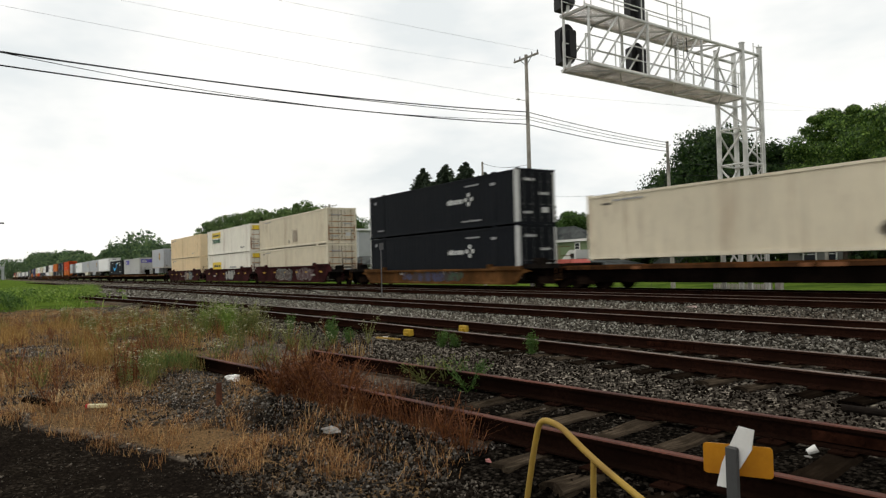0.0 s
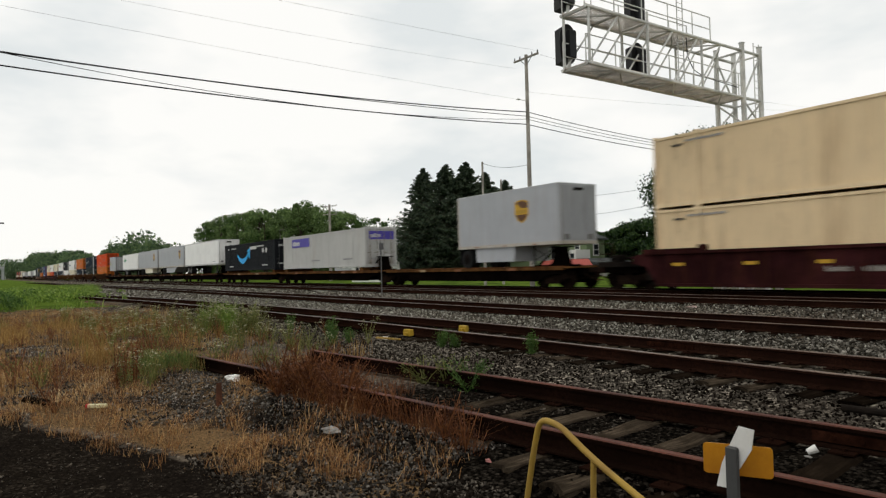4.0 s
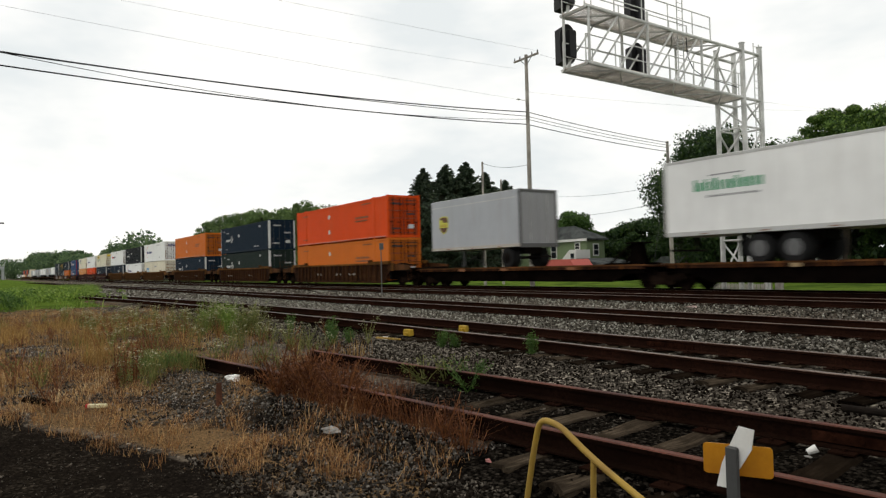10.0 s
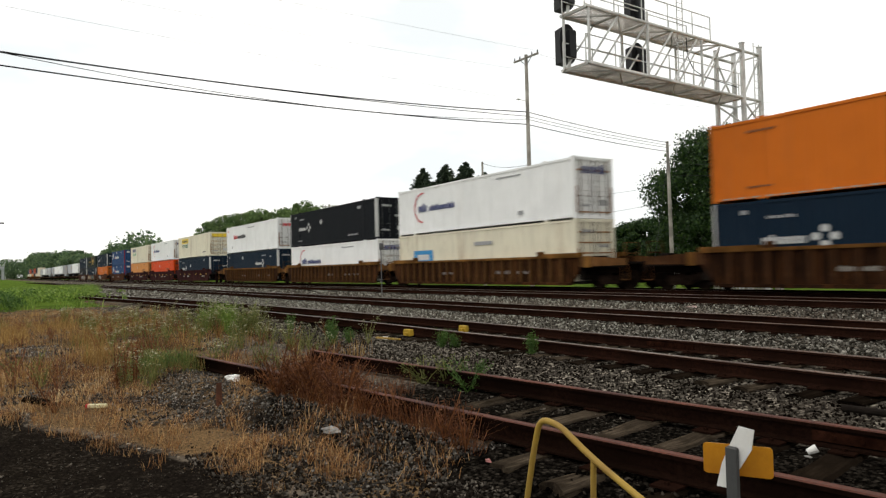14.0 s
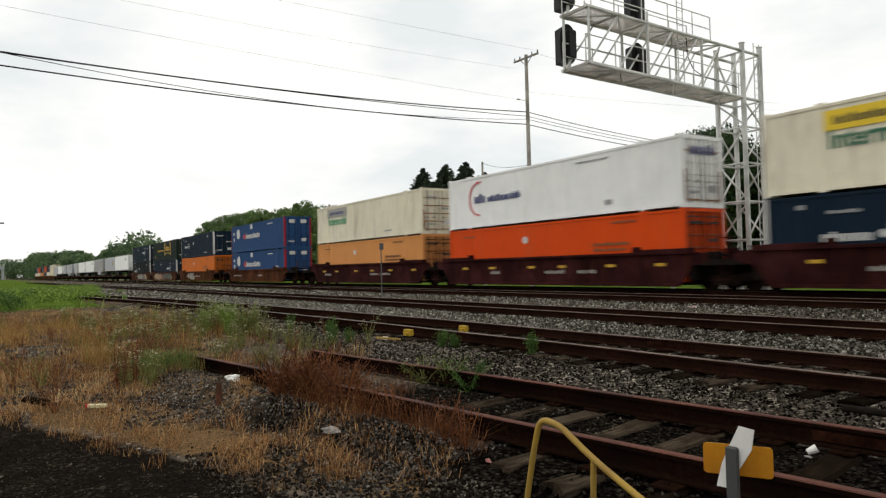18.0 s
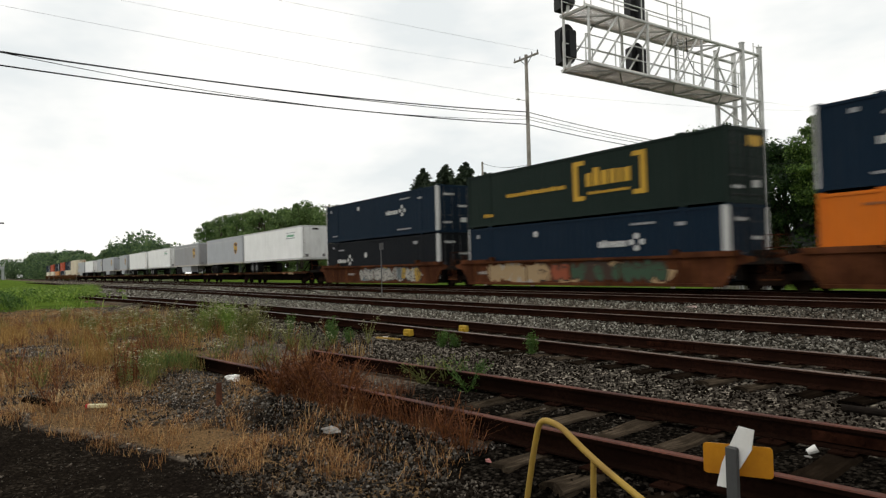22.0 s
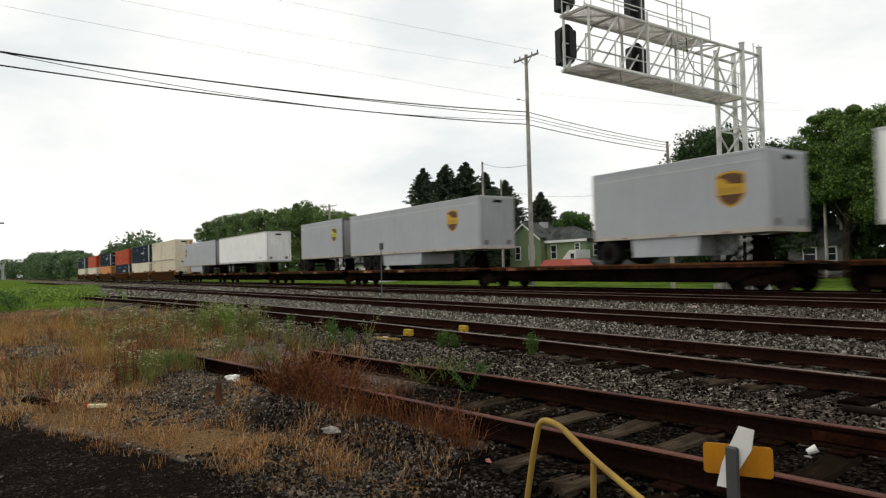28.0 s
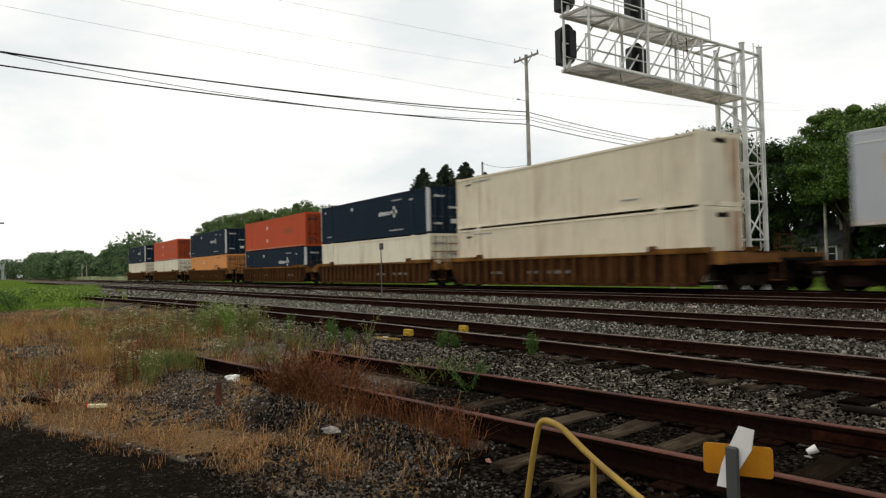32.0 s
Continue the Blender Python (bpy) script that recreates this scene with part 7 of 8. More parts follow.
# ---- switch stand, yellow pipe and small trackside things ----
st = thing("switch_stand", "low switch stand with amber and white target blades", "switch stand")
TX, TYY = -1.985, 3.0
part("mast", Shape().box(TX - 0.028, TX + 0.028, TYY - 0.058, TYY - 0.034, -0.3, 0.295, 0.008), st, "grey steel mast", mat=plain("weathered_grey_steel", (0.055, 0.055, 0.053), 0.6))
part("base", Shape().box(TX - 0.14, TX + 0.14, TYY - 0.2, TYY + 0.2, -0.36, -0.22, 0.02).box(TX - 0.07, TX + 0.07, TYY - 0.07, TYY + 0.07, -0.24, -0.02, 0.02), st, mat=M_TRUCK)


def rounded(x0, x1, z0, z1, r):
    out = []
    for cx, cz, a0 in ((x1 - r, z1 - r, 0), (x0 + r, z1 - r, 90), (x0 + r, z0 + r, 180), (x1 - r, z0 + r, 270)):
        for k in range(5):
            a = radians(a0 + 22.5 * k)
            out.append((cx + r * math.cos(a), cz + r * math.sin(a)))
    return out


part("target_blade", Shape().prism(rounded(-0.156, 0.156, -0.074, 0.074, 0.018), -0.003, 0.003), st, "amber reflective blade", m=pose(TX - 0.014, TYY + 0.018, 0.215, 0, 0, 29), mat=M_TGT)
part("cross_blade", Shape().prism([(-0.095, 0.085), (-0.02, 0.085), (0.005, 0.16), (0.085, 0.29), (0.1, 0.385), (0.025, 0.392), (-0.02, 0.30), (-0.065, 0.20)], -0.003, 0.003), st, "white blade", m=pose(TX, TYY - 0.026, 0, 0, 0, 6), mat=M_WHITE)
part("bolt", Shape().disc(TX, 0.02, TYY - 0.07, TYY - 0.05, 0.012, 8), st, mat=M_TRUCK)

pipe = thing("bent_pipe", "chipped yellow bent steel pipe", "pipe")


def bend(pts, n=8):
    """Points of a line with its inner corners rounded."""
    out = [Vector(pts[0])]
    for i in range(1, len(pts) - 1):
        a, b, c = (Vector(p) for p in pts[i - 1:i + 2])
        d = min((a - b).length, (c - b).length) * 0.45
        p, q = b + (a - b).normalized() * d, b + (c - b).normalized() * d
        for k in range(n + 1):
            u = k / n
            out.append(p * (1 - u) ** 2 + b * 2 * u * (1 - u) + q * u * u)
    out.append(Vector(pts[-1]))
    return out


PY = 2.9
part("hoop", Shape().tube(bend([(-3.46, PY, -0.42), (-3.36, PY, 0.0), (-3.29, PY, 0.215), (-3.12, PY, 0.205), (-2.84, PY, 0.055), (-2.1, PY, -0.24)]), 0.019, 12), pipe, mat=M_YELLOW)
part("stay", Shape().tube([(-2.84, PY, 0.05), (-2.86, PY, -0.42)], 0.017, 10), pipe, mat=M_YELLOW)

M_SAFETY = plain("worn_safety_yellow", (0.36, 0.225, 0.018), 0.65, 0.0, 9.0, 0.45)
clamp = Shape().box(-0.10, 0.10, -0.05, 0.05, -0.02, 0.12, 0.012).box(-0.05, 0.05, -0.1, 0.1, 0.0, 0.06)
for x, y in ((-12.05, 7.05), (-11.85, 8.30)):
    thing("rail_clamp", "yellow painted clamp on a rail", "rail clamp", pose(x - 0.1, y + 0.15, -0.2, 0, 0, 8), "rail clamps", data=clamp, mat=M_SAFETY)
thing("flat_bar", "loose yellow bar on ballast", "bar", pose(-12.2, 6.75, -0.25, 0, 0, 12), data=Shape().box(-0.35, 0.35, -0.03, 0.03, 0, 0.03), mat=M_YELLOW)
thing("loose_pipe", "grey pipe lying on ballast", "pipe", data=Shape().tube([(-3.35, 6.75, -0.25), (-2.2, 6.85, -0.25)], 0.035, 10), mat=M_STEEL)


def crumple(name, label, x, y, s, seed, mat, tall=0.45):
    bm = bmesh.new()
    bmesh.ops.create_icosphere(bm, subdivisions=3, radius=1.0)
    for v in bm.verts:
        n1 = noise.noise(v.co * 1.7 + Vector((seed, 0, 0)))
        n2 = noise.noise(v.co * 4.5 + Vector((0, seed, 0)))
        v.co *= 1 + 0.55 * n1 + 0.3 * n2
        v.co = Vector((v.co.x * s, v.co.y * s * 0.6, max(-0.12, v.co.z) * s * tall))
    me = bpy.data.meshes.new(name)
    bm.to_mesh(me)
    bm.free()
    me.materials.append(mat)
    thing(name, label, "litter", pose(x, y, ground_z(x, y) + 0.02), "litter", data=me)


crumple("plastic_bag", "crumpled white plastic bag on gravel", -9.1, 2.68, 0.15, 3.0, M_WHITE)
PAPERY = rough_stuff("dusty_paper", (0.20, 0.19, 0.175), (0.36, 0.345, 0.32), 14, 4.0, 0.9)
crumple("paper", "flattened pale paper in dry grass", -5.85, 2.62, 0.12, 5.0, PAPERY, 0.2)
crumple("paper", "small crumpled white paper on ballast", -12.6, 6.9, 0.10, 8.0, M_WHITE)
crumple("paper", "faded pinkish paper on ballast by a rail", -12.9, 17.5, 0.16, 11.0, rough_stuff("faded_pink_paper", (0.42, 0.30, 0.27), (0.58, 0.46, 0.42), 14, 4.0, 0.9), 0.3)
crumple("plastic_scrap", "small pink plastic scrap by the siding", -4.15, 3.13, 0.028, 13.0, rough_stuff("pink_plastic", (0.30, 0.10, 0.09), (0.48, 0.22, 0.20), 20, 6.0, 0.6), 0.6)
crumple("paper", "torn grey paper between ties", -2.74, 5.0, 0.028, 17.0, PAPERY, 0.3)
cup = thing("paper_cup", "white paper cup lying between ties", "cup", pose(-2.66, 4.85, -0.2, 0, 60, 35), data=Shape().tube([(0, 0, 0), (0, 0, 0.07)], 0.022, 14, 0.03), mat=M_WHITE)
can = thing("drink_carton", "pale yellow drink carton with a red end", "carton", pose(-8.9, 1.05, ground_z(-8.9, 1.05) + 0.02, 0, 0, 55))
part("box", Shape().box(-0.10, 0.11, -0.027, 0.027, 0, 0.045, 0.008), can, mat=plain("carton_board", (0.62, 0.56, 0.33), 0.6))
part("cap", Shape().box(-0.125, -0.10, -0.028, 0.028, -0.001, 0.046, 0.006), can, "red end", mat=ink("red"))
plank = thing("wood_scrap", "dark scrap of wood in dry grass", "plank", pose(-9.57, 0.47, ground_z(-9.57, 0.47) + 0.06, 8, 6, 40), data=Shape().box(-0.17, 0.17, -0.05, 0.05, 0, 0.05, 0.01), mat=M_TIE)
thing("rusty_stake", "short rusty steel stake", "stake", data=Shape().prism([(-8.08, -0.5), (-8.0, -0.5), (-8.015, -0.2), (-8.035, -0.08), (-8.06, -0.2)], 2.18, 2.24), mat=M_RUST)

# ---- loose stones ----
def stones(label, spots, mat, name="ballast_stones"):
    """Broken stones, one island each: a jittered six-cornered block."""
    n = len(spots)
    rng = np.random.default_rng(n)
    base = np.array([(1, 1, 0.2), (-1, 1, -0.2), (-1, -1, 0.2), (1, -1, -0.2), (0.15, 0, 1), (0, 0.15, -1)], dtype=float)
    jit = base[None] * rng.uniform(0.55, 1.1, (n, 6, 3)) + rng.normal(size=(n, 6, 3)) * 0.2
    size = np.array([s[3] for s in spots])[:, None, None] * rng.uniform(0.6, 1.25, (n, 1, 3))
    jit *= size
    q = rng.normal(size=(n, 4))
    q /= np.linalg.norm(q, axis=1)[:, None]
    w, x, y, z = q.T
    rot = np.stack([1 - 2 * (y * y + z * z), 2 * (x * y - z * w), 2 * (x * z + y * w), 2 * (x * y + z * w), 1 - 2 * (x * x + z * z), 2 * (y * z - x * w), 2 * (x * z - y * w), 2 * (y * z + x * w), 1 - 2 * (x * x + y * y)], axis=1).reshape(n, 3, 3)
    v = np.einsum("nij,nkj->nki", rot, jit) + np.array([s[:3] for s in spots])[:, None, :]
    tri = np.array([(0, 1, 4), (1, 2, 4), (2, 3, 4), (3, 0, 4), (1, 0, 5), (2, 1, 5), (3, 2, 5), (0, 3, 5)])
    idx = (np.arange(n)[:, None, None] * 6 + tri[None]).reshape(-1)
    me = bpy.data.meshes.new(name)
    me.vertices.add(6 * n)
    me.vertices.foreach_set("co", v.astype(np.float32).reshape(-1))
    me.loops.add(24 * n)
    me.loops.foreach_set("vertex_index", idx.astype(np.int32))
    me.polygons.add(8 * n)
    me.polygons.foreach_set("loop_start", np.arange(0, 24 * n, 3, dtype=np.int32))
    me.materials.append(mat)
    me.update(calc_edges=True)
    me.validate()
    thing(name, label, "ballast", kind="stuff", data=me)


def stone_mat(name, c0, c1, c2):
    m, nt, b = start(name, 0.9)
    geo = nt.nodes.new("ShaderNodeNewGeometry")
    col = ramp(nt, geo.outputs["Random Per Island"], [(0.0, c0), (0.5, c1), (0.82, c2), (1.0, shade(c2, 2.2))])
    col = mixc(nt, noise_fac(nt, 45, 4, 0.6), shade(c0, 0.8), col)
    nt.links.new(col, b.inputs["Base Color"])
    bump(nt, b, noise_fac(nt, 70, 3, 0.6), 0.4, 0.004)
    return m


M_STONE_A = stone_mat("grey_ballast", (0.028, 0.024, 0.018), (0.150, 0.136, 0.108), (0.48, 0.45, 0.385))
M_STONE_C = stone_mat("mixed_ballast", (0.009, 0.007, 0.0052), (0.040, 0.032, 0.024), (0.24, 0.21, 0.172))
M_STONE_B = stone_mat("dark_gravel", (0.0085, 0.0066, 0.0050), (0.027, 0.0212, 0.0162), (0.12, 0.103, 0.084))
rs = random.Random(5)


def scatter(n, x0, x1, y0, y1, size, keep=lambda x, y: True, lift=0.0):
    out = []
    for _ in range(n):
        x = x1 - (x1 - x0) * rs.random() ** 1.35
        y = rs.uniform(y0, y1)
        if keep(x, y):
            out.append((x, y, ground_z(x, y) + lift + rs.uniform(-0.012, 0.012), size * rs.uniform(0.55, 1.35)))
    return out


def off_rails(x, y):
    return all(abs(abs(y - f(x)) - 0.755) > 0.09 for f in (y_b, y_c, y_d))


YARD = scatter(30000, -42, 0, 9.4, 12.7, 0.024, off_rails, 0.015) + scatter(11000, -40, 0, 14.4, 18.6, 0.028, off_rails, 0.02) + scatter(8000, -34, 0, 12.7, 14.4, 0.023, off_rails)
# Stones darken towards the right: light falloff put into their colour.
DIMMED = [rs.random() < 0.85 * smooth(-17.0, -7.5, q[0]) for q in YARD]
stones("grey crushed stone between the yard tracks", [q for q, k in zip(YARD, DIMMED) if not k], M_STONE_A)
stones("dimmer grey stone between the yard tracks", [q for q, k in zip(YARD, DIMMED) if k], stone_mat("dimmed_ballast", (0.014, 0.012, 0.009), (0.062, 0.056, 0.045), (0.27, 0.25, 0.215)))
M_STONE_D = stone_mat("dark_mixed_ballast", (0.004, 0.003, 0.0022), (0.0115, 0.0088, 0.0066), (0.080, 0.068, 0.055))
M_STONE_E = stone_mat("near_black_cinders", (0.0016, 0.0013, 0.001), (0.0045, 0.0036, 0.0028), (0.034, 0.028, 0.022))
stones("pale stone far along the yard tracks", scatter(9000, -110, -40, 7.5, 18.6, 0.05, lambda x, y: y > turf_edge(x) + 0.3 and off_rails(x, y), 0.02), M_STONE_A)
stones("mixed stone along the yard track", scatter(20000, -26, -9, 5.3, 7.6, 0.021, off_rails) + scatter(3000, -26, -9, 7.7, 9.2, 0.026, off_rails) + scatter(5000, -60, 4, 21.0, 22.4, 0.036, lambda x, y: True, 0.02), M_STONE_C)
stones("darker stone along the yard track", scatter(15000, -9, 0.5, 5.3, 7.6, 0.0175, off_rails) + scatter(4000, -9, 0.5, 7.7, 9.2, 0.02, off_rails), M_STONE_D)
stones("dark gravel round the siding", scatter(4500, -10, -4.2, 3.6, 5.3, 0.022, off_rails, -0.02) + scatter(12000, -6.2, -2.6, 1.4, 2.9, 0.0145) + scatter(13000, -10, -2.5, -2.2, 2.0, 0.0055) + scatter(1500, -10, -2.5, -2.0, 1.9, 0.011), M_STONE_B)
stones("near-black cinders round the switch stand", scatter(6500, -4.2, 1.0, 3.6, 5.3, 0.019, off_rails, -0.02) + scatter(6500, -3.6, 0.8, 1.8, 3.7, 0.019), M_STONE_E)
stones("pale grey gravel on bare ground", [q for q in scatter(9000, -19.5, -13.0, 0.0, 1.8, 0.018) + scatter(8000, -11.2, -6.8, 1.4, 2.9, 0.0125) if open_soil(q[0], q[1], rs.random())], stone_mat("bare_grey_gravel", (0.024, 0.020, 0.016), (0.085, 0.075, 0.063), (0.30, 0.275, 0.24)))
stones("pale broken stone among dry grass", scatter(11000, -11, -4.4, 2.0, 3.7, 0.013) + scatter(4500, -14, -7.6, 0.9, 4.2, 0.018, lambda x, y: noise.noise((x * 0.7, y * 0.9, 7.0)) > 0.0) + scatter(6000, -15, -10, -0.6, 2.2, 0.016, lambda x, y: noise.noise((x * 0.5, y * 0.7, 17.0)) > 0.05) + scatter(7000, -40, -14, -2.0, 6.5, 0.024), stone_mat("pale_gravel", (0.016, 0.0135, 0.011), (0.062, 0.054, 0.045), (0.20, 0.18, 0.158)))

# ---- grass and weeds ----
STRAW = leaf_mat("dry_straw", (0.090, 0.032, 0.009), (0.34, 0.158, 0.047), (0.72, 0.47, 0.21))
RUSTWEED = leaf_mat("rust_brown_weed", (0.050, 0.016, 0.006), (0.150, 0.050, 0.015), (0.29, 0.115, 0.036))
GREEN = leaf_mat("fresh_grass", (0.075, 0.14, 0.017), (0.165, 0.26, 0.035), (0.30, 0.40, 0.08))
OLIVE = leaf_mat("olive_weed", (0.065, 0.085, 0.018), (0.15, 0.165, 0.04), (0.28, 0.27, 0.085))
SPRIG = leaf_mat("dark_fresh_weed", (0.030, 0.070, 0.012), (0.065, 0.135, 0.022), (0.13, 0.21, 0.045))
BLOOM = leaf_mat("white_umbels", (0.30, 0.30, 0.13), (0.48, 0.47, 0.28), (0.68, 0.67, 0.52))


def blades(rng, spots, hmin, hmax, width, lean=0.5, droop=0.25):
    """Grass blades, two bent pieces each, from (x, y) spots; droop lets their tips hang."""
    n = len(spots)
    base = np.array([(x, y, ground_z(x, y) - 0.01) for x, y in spots])
    ang = rng.uniform(0, 2 * math.pi, n)
    h = rng.uniform(hmin, hmax, n) * rng.uniform(0.6, 1.0, n)
    d = np.stack([np.cos(ang), np.sin(ang), np.zeros(n)], axis=1) * (h * lean * rng.uniform(0.1, 1.0, n))[:, None]
    side = np.stack([-np.sin(ang + 0.6), np.cos(ang + 0.6), np.zeros(n)], axis=1) * (width * rng.uniform(0.5, 1.3, n))[:, None]
    up = np.stack([np.zeros(n), np.zeros(n), h], axis=1)
    mid = base + d * 0.35 + up * 0.55
    tip = base + d + up * rng.uniform(1.0 - droop, 1.0, n)[:, None]
    q1 = np.stack([base - side, base + side, mid + side * 0.8, mid - side * 0.8], axis=1)
    q2 = np.stack([mid - side * 0.8, mid + side * 0.8, tip + side * 0.12, tip - side * 0.12], axis=1)
    return np.concatenate([q1, q2])


def patch(rng, cx, cy, rx, ry, n):
    a, r = rng.uniform(0, 2 * math.pi, n), np.sqrt(rng.uniform(0, 1, n))
    return [(cx + rx * q * math.cos(t), cy + ry * q * math.sin(t)) for t, q in zip(a, r)]


def tufts(rng, x0, x1, y0, y1, count, per, r, keep=lambda x, y: True):
    out = []
    for _ in range(count):
        x, y = rng.uniform(x0, x1), rng.uniform(y0, y1)
        if keep(x, y) and not open_soil(x, y, rng.uniform()):
            out += [(x + rng.normal() * r, y + rng.normal() * r) for _ in range(per)]
    return out


def stuff(name, label, quads, mat, category="grass"):
    thing(name, label, category, kind="stuff", data=quads_mesh(name, quads, mat))


rg = np.random.default_rng(12)


def straw_edge(x, y):
    e = 1.42 if x > -5.4 else 1.5 - (-5.4 - x) * 0.36
    return y > e and noise.noise((x * 0.9, y * 0.9, 4.0)) > -0.28


def soil_keep(x, y):
    return straw_edge(x, y) and noise.noise((x * 0.6, y * 0.8, 11.0)) > -0.15 and noise.noise((x * 1.9, y * 2.4, 27.0)) > -0.08


def soil_edge(x, y):
    return abs(y - 1.75 + max(0, -5.4 - x) * 0.36) < 0.42


def bare(x, y):
    return noise.noise((x * 0.55, y * 0.8, 33.0)) > -0.12 and noise.noise((x * 1.7, y * 2.2, 29.0)) > -0.12


stuff("dry_grass", "bleached straw-coloured dry grass on gravel", np.concatenate([
    blades(rg, tufts(rg, -13, -5.0, -0.8, 3.0, 560, 24, 0.05, soil_keep), 0.06, 0.27, 0.0021, 1.3, 0.5),
    blades(rg, tufts(rg, -7.6, -4.6, 1.5, 2.5, 70, 30, 0.045, soil_keep), 0.06, 0.24, 0.0021, 1.2, 0.5),
    blades(rg, tufts(rg, -12.5, -6.0, -0.9, 1.6, 150, 30, 0.05, soil_edge), 0.05, 0.22, 0.0021, 1.3, 0.5),
    blades(rg, tufts(rg, -12.5, -5.0, -0.8, 3.2, 200, 6, 0.16, straw_edge), 0.15, 0.36, 0.0018, 0.7, 0.4),
    blades(rg, tufts(rg, -6.4, -4.2, 2.3, 3.1, 34, 16, 0.06), 0.06, 0.22, 0.0022, 1.2, 0.5),
    blades(rg, tufts(rg, -16, -10.2, -1.2, 2.4, 380, 16, 0.07, lambda x, y: noise.noise((x * 0.8, y * 0.9, 21.0)) > -0.2), 0.06, 0.26, 0.003, 1.4, 0.6),
    blades(rg, tufts(rg, -34, -12, -1.5, 4.6, 700, 14, 0.15, lambda x, y: noise.noise((x * 0.3, y * 0.5, 2.0)) > -0.1), 0.06, 0.26, 0.004, 1.1, 0.5)]), STRAW)
stuff("straw_litter", "matted dead straw lying on the soil", np.concatenate([
    blades(rg, tufts(rg, -9.5, -4.4, -0.4, 3.1, 620, 26, 0.13, lambda x, y: straw_edge(x, y) and bare(x, y)), 0.015, 0.045, 0.0022, 5.5, 0.9),
    blades(rg, tufts(rg, -15, -8.5, -1.2, 3.4, 640, 24, 0.18, lambda x, y: straw_edge(x, y) and bare(x, y)), 0.02, 0.055, 0.003, 5.0, 0.9)]), leaf_mat("matted_straw", (0.060, 0.028, 0.010), (0.21, 0.112, 0.041), (0.60, 0.40, 0.19)))
stuff("dry_weeds", "rust-brown dead weeds beside the siding", blades(rg, patch(rg, -15.0, 2.8, 1.3, 0.45, 650) + patch(rg, -19.5, 2.9, 1.6, 0.5, 500) + patch(rg, -7.3, 3.1, 0.75, 0.42, 450) + patch(rg, -7.0, 3.3, 0.4, 0.3, 240) + patch(rg, -6.2, 3.0, 0.6, 0.25, 320) + patch(rg, -5.0, 3.2, 0.7, 0.16, 420) + patch(rg, -8.6, 3.3, 0.8, 0.4, 500) + patch(rg, -7.4, 3.9, 0.7, 0.35, 260) + tufts(rg, -24, -9.0, 0.2, 5.4, 360, 14, 0.13, lambda x, y: noise.noise((x * 0.4, y * 0.6, 5.0)) > -0.05) + tufts(rg, -42, -20, -4, 5, 200, 14, 0.25, lambda x, y: noise.noise((x * 0.2, y * 0.4, 6.0)) > 0.0), 0.12, 0.48, 0.0022, 1.1, 0.5), RUSTWEED)
stuff("golden_weeds", "upright golden-brown weeds in gravel", blades(rg, patch(rg, -20.7, 0.4, 1.8, 0.5, 800) + patch(rg, -17.5, 1.9, 1.2, 0.35, 600) + patch(rg, -13.8, 1.65, 0.6, 0.25, 420) + patch(rg, -22.5, 1.6, 1.6, 0.6, 500) + tufts(rg, -32, -10.5, -2.0, 5.6, 820, 11, 0.13, lambda x, y: noise.noise((x * 0.35, y * 0.6, 15.0)) > 0.0), 0.25, 0.62, 0.0032, 0.4), leaf_mat("golden_weed", (0.17, 0.082, 0.021), (0.36, 0.205, 0.058), (0.60, 0.43, 0.16)))
stuff("olive_grass", "thin olive grass among dead weeds", blades(rg, tufts(rg, -24, -11.5, 1.6, 5.6, 260, 14, 0.12, lambda x, y: noise.noise((x * 0.4, y * 0.6, 8.0)) > 0.05) + tufts(rg, -11.6, -10.0, 1.6, 2.6, 26, 18, 0.1), 0.2, 0.6, 0.004, 0.5), OLIVE)
stuff("green_grass", "fresh green grass along the yard's edge", blades(rg, tufts(rg, -110, -38, -8, 14, 2600, 12, 0.32, lambda x, y: y < turf_edge(x) - 0.2 and noise.noise((x * 0.1, y * 0.2, 3.0)) > -0.35 - max(0, -x - 44) * 0.02), 0.2, 0.62, 0.022, 0.5), GREEN)
stuff("green_scrub", "low green scrub in the yard grass", leaf_quads(rg, np.array([(x, y, ground_z(x, y) + 0.25) for x, y in tufts(rg, -74, -40, -3, 6.5, 60, 4, 0.7)]), np.array([(0.6, 0.6, 0.42)] * 240), 50, 0.085), GREEN)
stuff("bright_straw", "pale upright straw tufts over matted grass", blades(rg, tufts(rg, -16.5, -8.0, -1.0, 1.9, 260, 26, 0.07, lambda x, y: straw_edge(x, y) and noise.noise((x * 1.3, y * 1.8, 63.0)) > 0.02), 0.08, 0.28, 0.0026, 1.0, 0.5), leaf_mat("pale_straw", (0.20, 0.10, 0.035), (0.48, 0.29, 0.115), (0.85, 0.66, 0.38)))
stuff("leafy_scrub", "dark green leafy weeds at the edge of the yard grass", leaf_quads(rg, np.array([(x, y, ground_z(x, y) + rg.uniform(0.15, 0.75)) for x, y in tufts(rg, -46, -37, -5.0, 1.2, 26, 5, 0.45)]), np.array([(0.38, 0.38, 0.3)] * 130), 70, 0.055), SPRIG)
stuff("pale_scrub", "pale flowering scrub across the main line", leaf_quads(rg, np.array([(x, y, ground_z(x, y) + rg.uniform(0.2, 1.5)) for x, y in tufts(rg, -310, -150, 29.5, 34.0, 90, 4, 0.9)]), np.array([(1.0, 1.0, 0.6)] * 360), 24, 0.2), leaf_mat("pale_scrub_leaves", (0.16, 0.20, 0.07), (0.32, 0.36, 0.17), (0.62, 0.62, 0.45)))
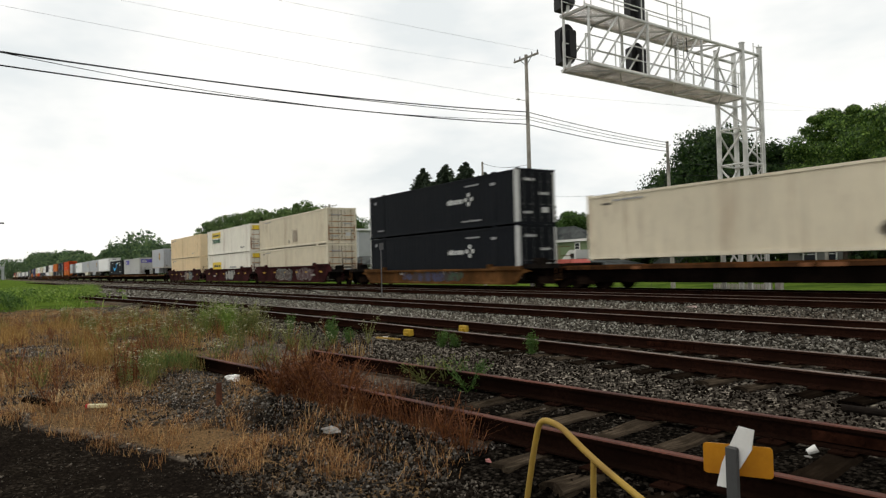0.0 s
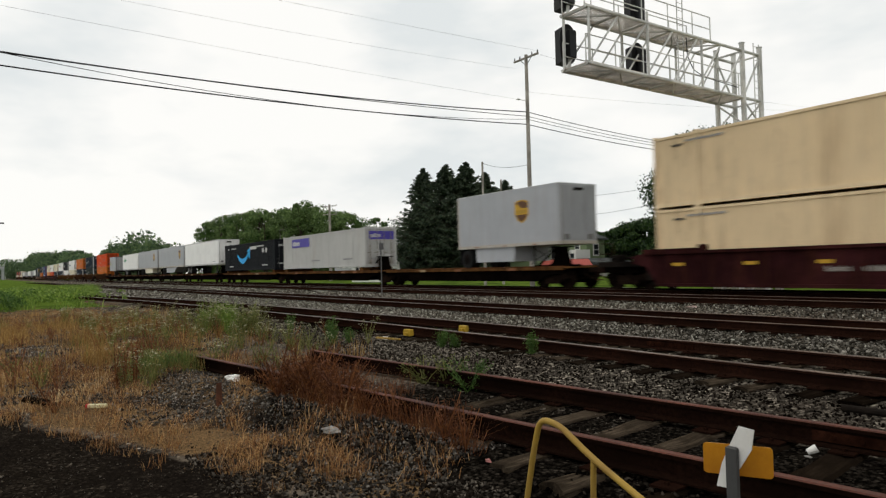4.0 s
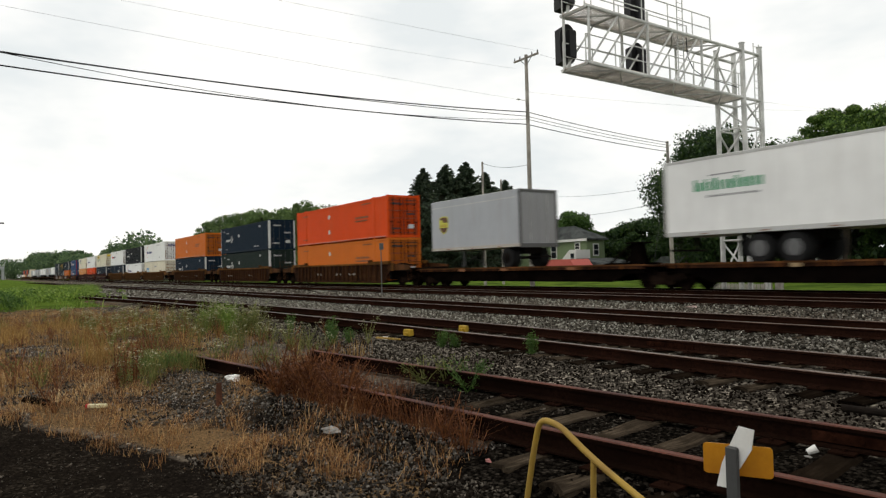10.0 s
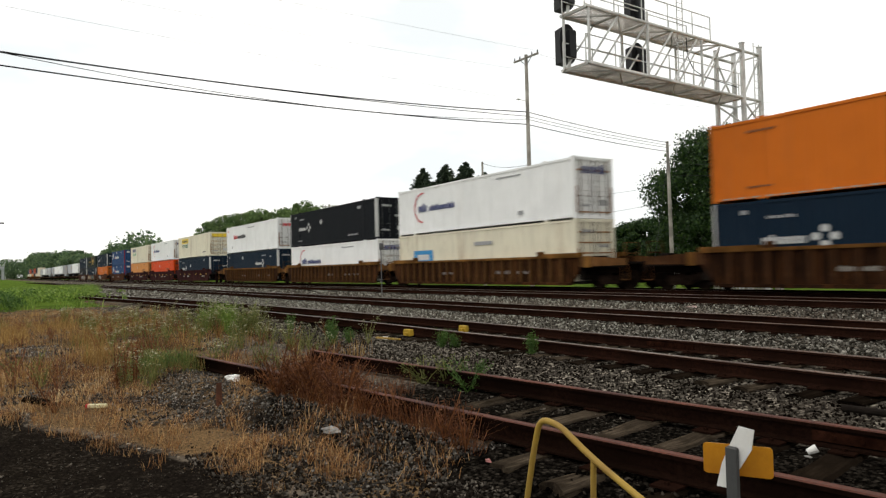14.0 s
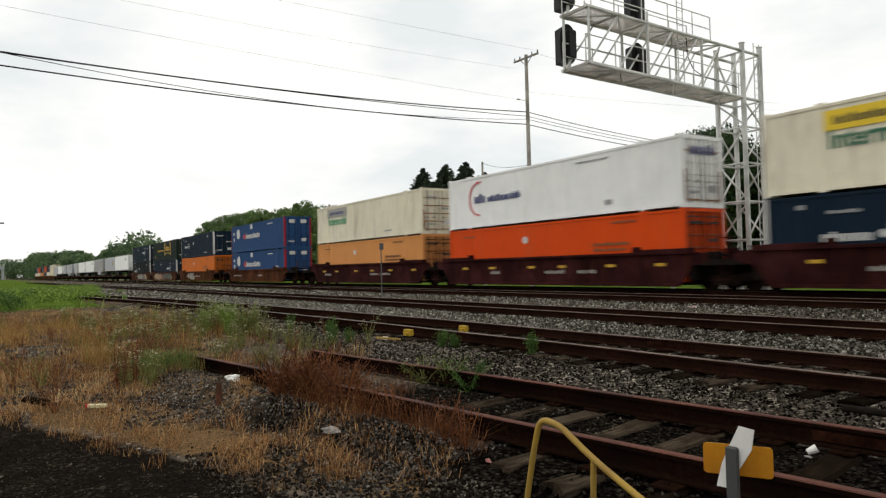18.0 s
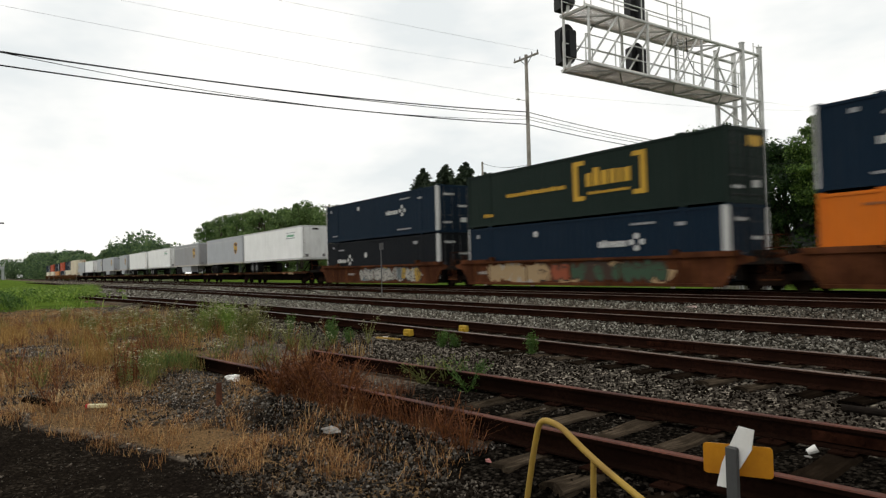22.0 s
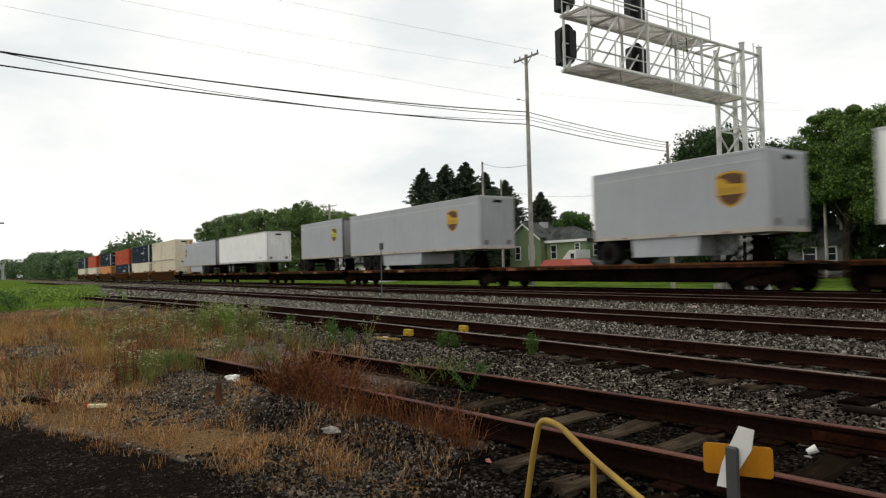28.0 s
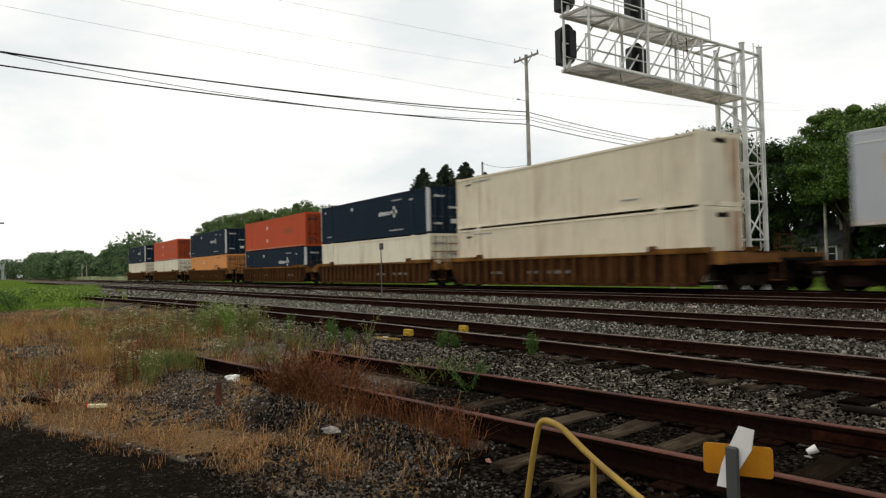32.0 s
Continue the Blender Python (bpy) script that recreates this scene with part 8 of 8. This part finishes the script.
stuff("grass_verge", "green grass behind the main tracks", blades(rg, tufts(rg, -90, 6, 29.6, 33.0, 3000, 12, 0.25), 0.35, 0.9, 0.018, 0.5), leaf_mat("verge_grass", (0.022, 0.046, 0.008), (0.056, 0.098, 0.015), (0.125, 0.18, 0.030)))


def weed(x, y, h, seed, mat, label, bloom=True, stalks=7, spread=0.22, leafn=26):
    """A bushy weed: stalks, leaves, and flat white flower heads where it blooms."""
    rng = np.random.default_rng(seed)
    t = thing("weed", label, "plant", pose(x, y, ground_z(x, y) - 0.02), "weeds")
    s, quads, heads = Shape(), [], []
    for k in range(stalks):
        a = rng.uniform(0, 6.28)
        hh = h * rng.uniform(0.6, 1.0)
        top = np.array((math.cos(a) * spread * rng.uniform(0.3, 1.3), math.sin(a) * spread * rng.uniform(0.3, 1.3), hh))
        mid = top * 0.5 + np.array((0, 0, hh * 0.08))
        s.tube([(0, 0, 0), tuple(mid), tuple(top)], 0.006, 5, 0.003)
        for j in range(leafn):
            u = rng.uniform(0.1, 0.98)
            c = top * u + rng.normal(size=3) * 0.035
            d = rng.normal(size=3)
            d /= np.linalg.norm(d)
            e = np.cross(d, rng.normal(size=3))
            e /= np.linalg.norm(e)
            l = 0.05 * rng.uniform(0.5, 1.3) * (h / 0.6) ** 0.5
            f = 0.11 if mat is RUSTWEED else 0.15
            quads.append((c, c + d * l * 0.5 + e * l * f, c + d * l, c + d * l * 0.5 - e * l * f))
        if bloom:
            for j in range(6):
                c = top + np.array((rng.normal() * 0.032, rng.normal() * 0.032, rng.uniform(0, 0.03)))
                l = 0.0125
                heads.append((c + (-l, -l, 0), c + (l, -l, 0.004), c + (l, l, 0), c + (-l, l, 0.004)))
    part("stem", s, t, mat=mat)["kind"] = "stuff"
    part("foliage", quads_mesh("foliage", np.array(quads), mat), t)["kind"] = "stuff"
    if bloom:
        part("bloom", quads_mesh("bloom", np.array(heads), BLOOM), t, "flat white flower heads")["kind"] = "stuff"


rp = random.Random(31)
for i in range(105):
    x, y = rp.uniform(-27, -12.0), rp.uniform(1.6, 6.4)
    weed(x, y, rp.uniform(0.35, 0.62), 200 + i, OLIVE if i % 4 else RUSTWEED, "flowering olive-green weed with white heads", True, 6, 0.2, 14)
for i in range(16):
    weed(rp.gauss(-17.6, 0.9), rp.gauss(4.9, 0.35), rp.uniform(0.6, 0.95), 300 + i, GREEN if i % 2 else OLIVE, "tall green weed with white heads", True, 15, 0.32, 40)
for i in range(9):
    weed(rp.gauss(-11.2, 0.7), rp.gauss(1.9, 0.35), rp.uniform(0.35, 0.6), 400 + i, OLIVE, "sparse olive weed in gravel", i % 2 == 0, 5, 0.16, 16)
for i in range(16):
    weed(rp.gauss(-7.25, 0.33), rp.gauss(3.15, 0.16), rp.uniform(0.42, 0.64), 500 + i, RUSTWEED, "feathery rust-brown dead weed by the siding", False, 18, 0.27, 26)
for i in range(70):
    x = -9.0 - 17 * rp.random() ** 1.2
    y = rp.uniform(0.2, 5.2)
    weed(x, y, rp.uniform(0.28, 0.5), 600 + i, RUSTWEED if i % 3 else OLIVE, "thin dried weed in gravel", False, 6, 0.16, 20)
for i in range(8):
    weed(rp.uniform(-6.4, -4.4), rp.uniform(3.1, 3.35), rp.uniform(0.3, 0.45), 700 + i, RUSTWEED, "rust-brown weed against the rail", False, 6, 0.14, 24)
for x, y, h in ((-14.0, 6.3, 0.5), (-13.0, 5.9, 0.45), (-10.6, 7.0, 0.36), (-10.4, 7.15, 0.3), (-8.6, 7.45, 0.4), (-12.9, 6.2, 0.35), (-16.2, 6.2, 0.5)):
    weed(x, y, h, int(-x * 100), SPRIG, "small fresh green weed on ballast", False, 14, 0.11, 60)
for x, y, h in ((-11.3, 2.1, 0.3), (-11.0, 2.28, 0.34), (-11.55, 2.0, 0.26), (-10.8, 2.42, 0.3), (-11.2, 2.35, 0.22)):
    weed(x, y, h, int(-x * 110), SPRIG, "low fresh green weed in gravel", False, 14, 0.2, 40)
for x, y in ((-7.1, 4.75), (-6.8, 4.85), (-7.4, 4.6), (-6.6, 4.7)):
    weed(x, y, 0.4, int(-x * 90), SPRIG if x > -6.9 else OLIVE, "yellowing weed between the rails", False, 10, 0.28, 26)
for x, y, h in ((-10.27, 1.45, 0.72), (-10.21, 1.66, 0.78), (-10.24, 1.56, 0.6), (-10.2, 1.69, 0.62), (-10.28, 1.47, 0.5)):
    weed(x, y, h, int(-x * 77), RUSTWEED, "dark dried weed stalk", False, 4, 0.035, 30)


# ---- the train's run ----
def motions():
    for ob, x, y, z in MOVERS:
        walk(ob, [(t, pose(x + V * t, y, z)) for t in (0.0, 8.0, 16.0, 24.0, 32.0)])


motions()
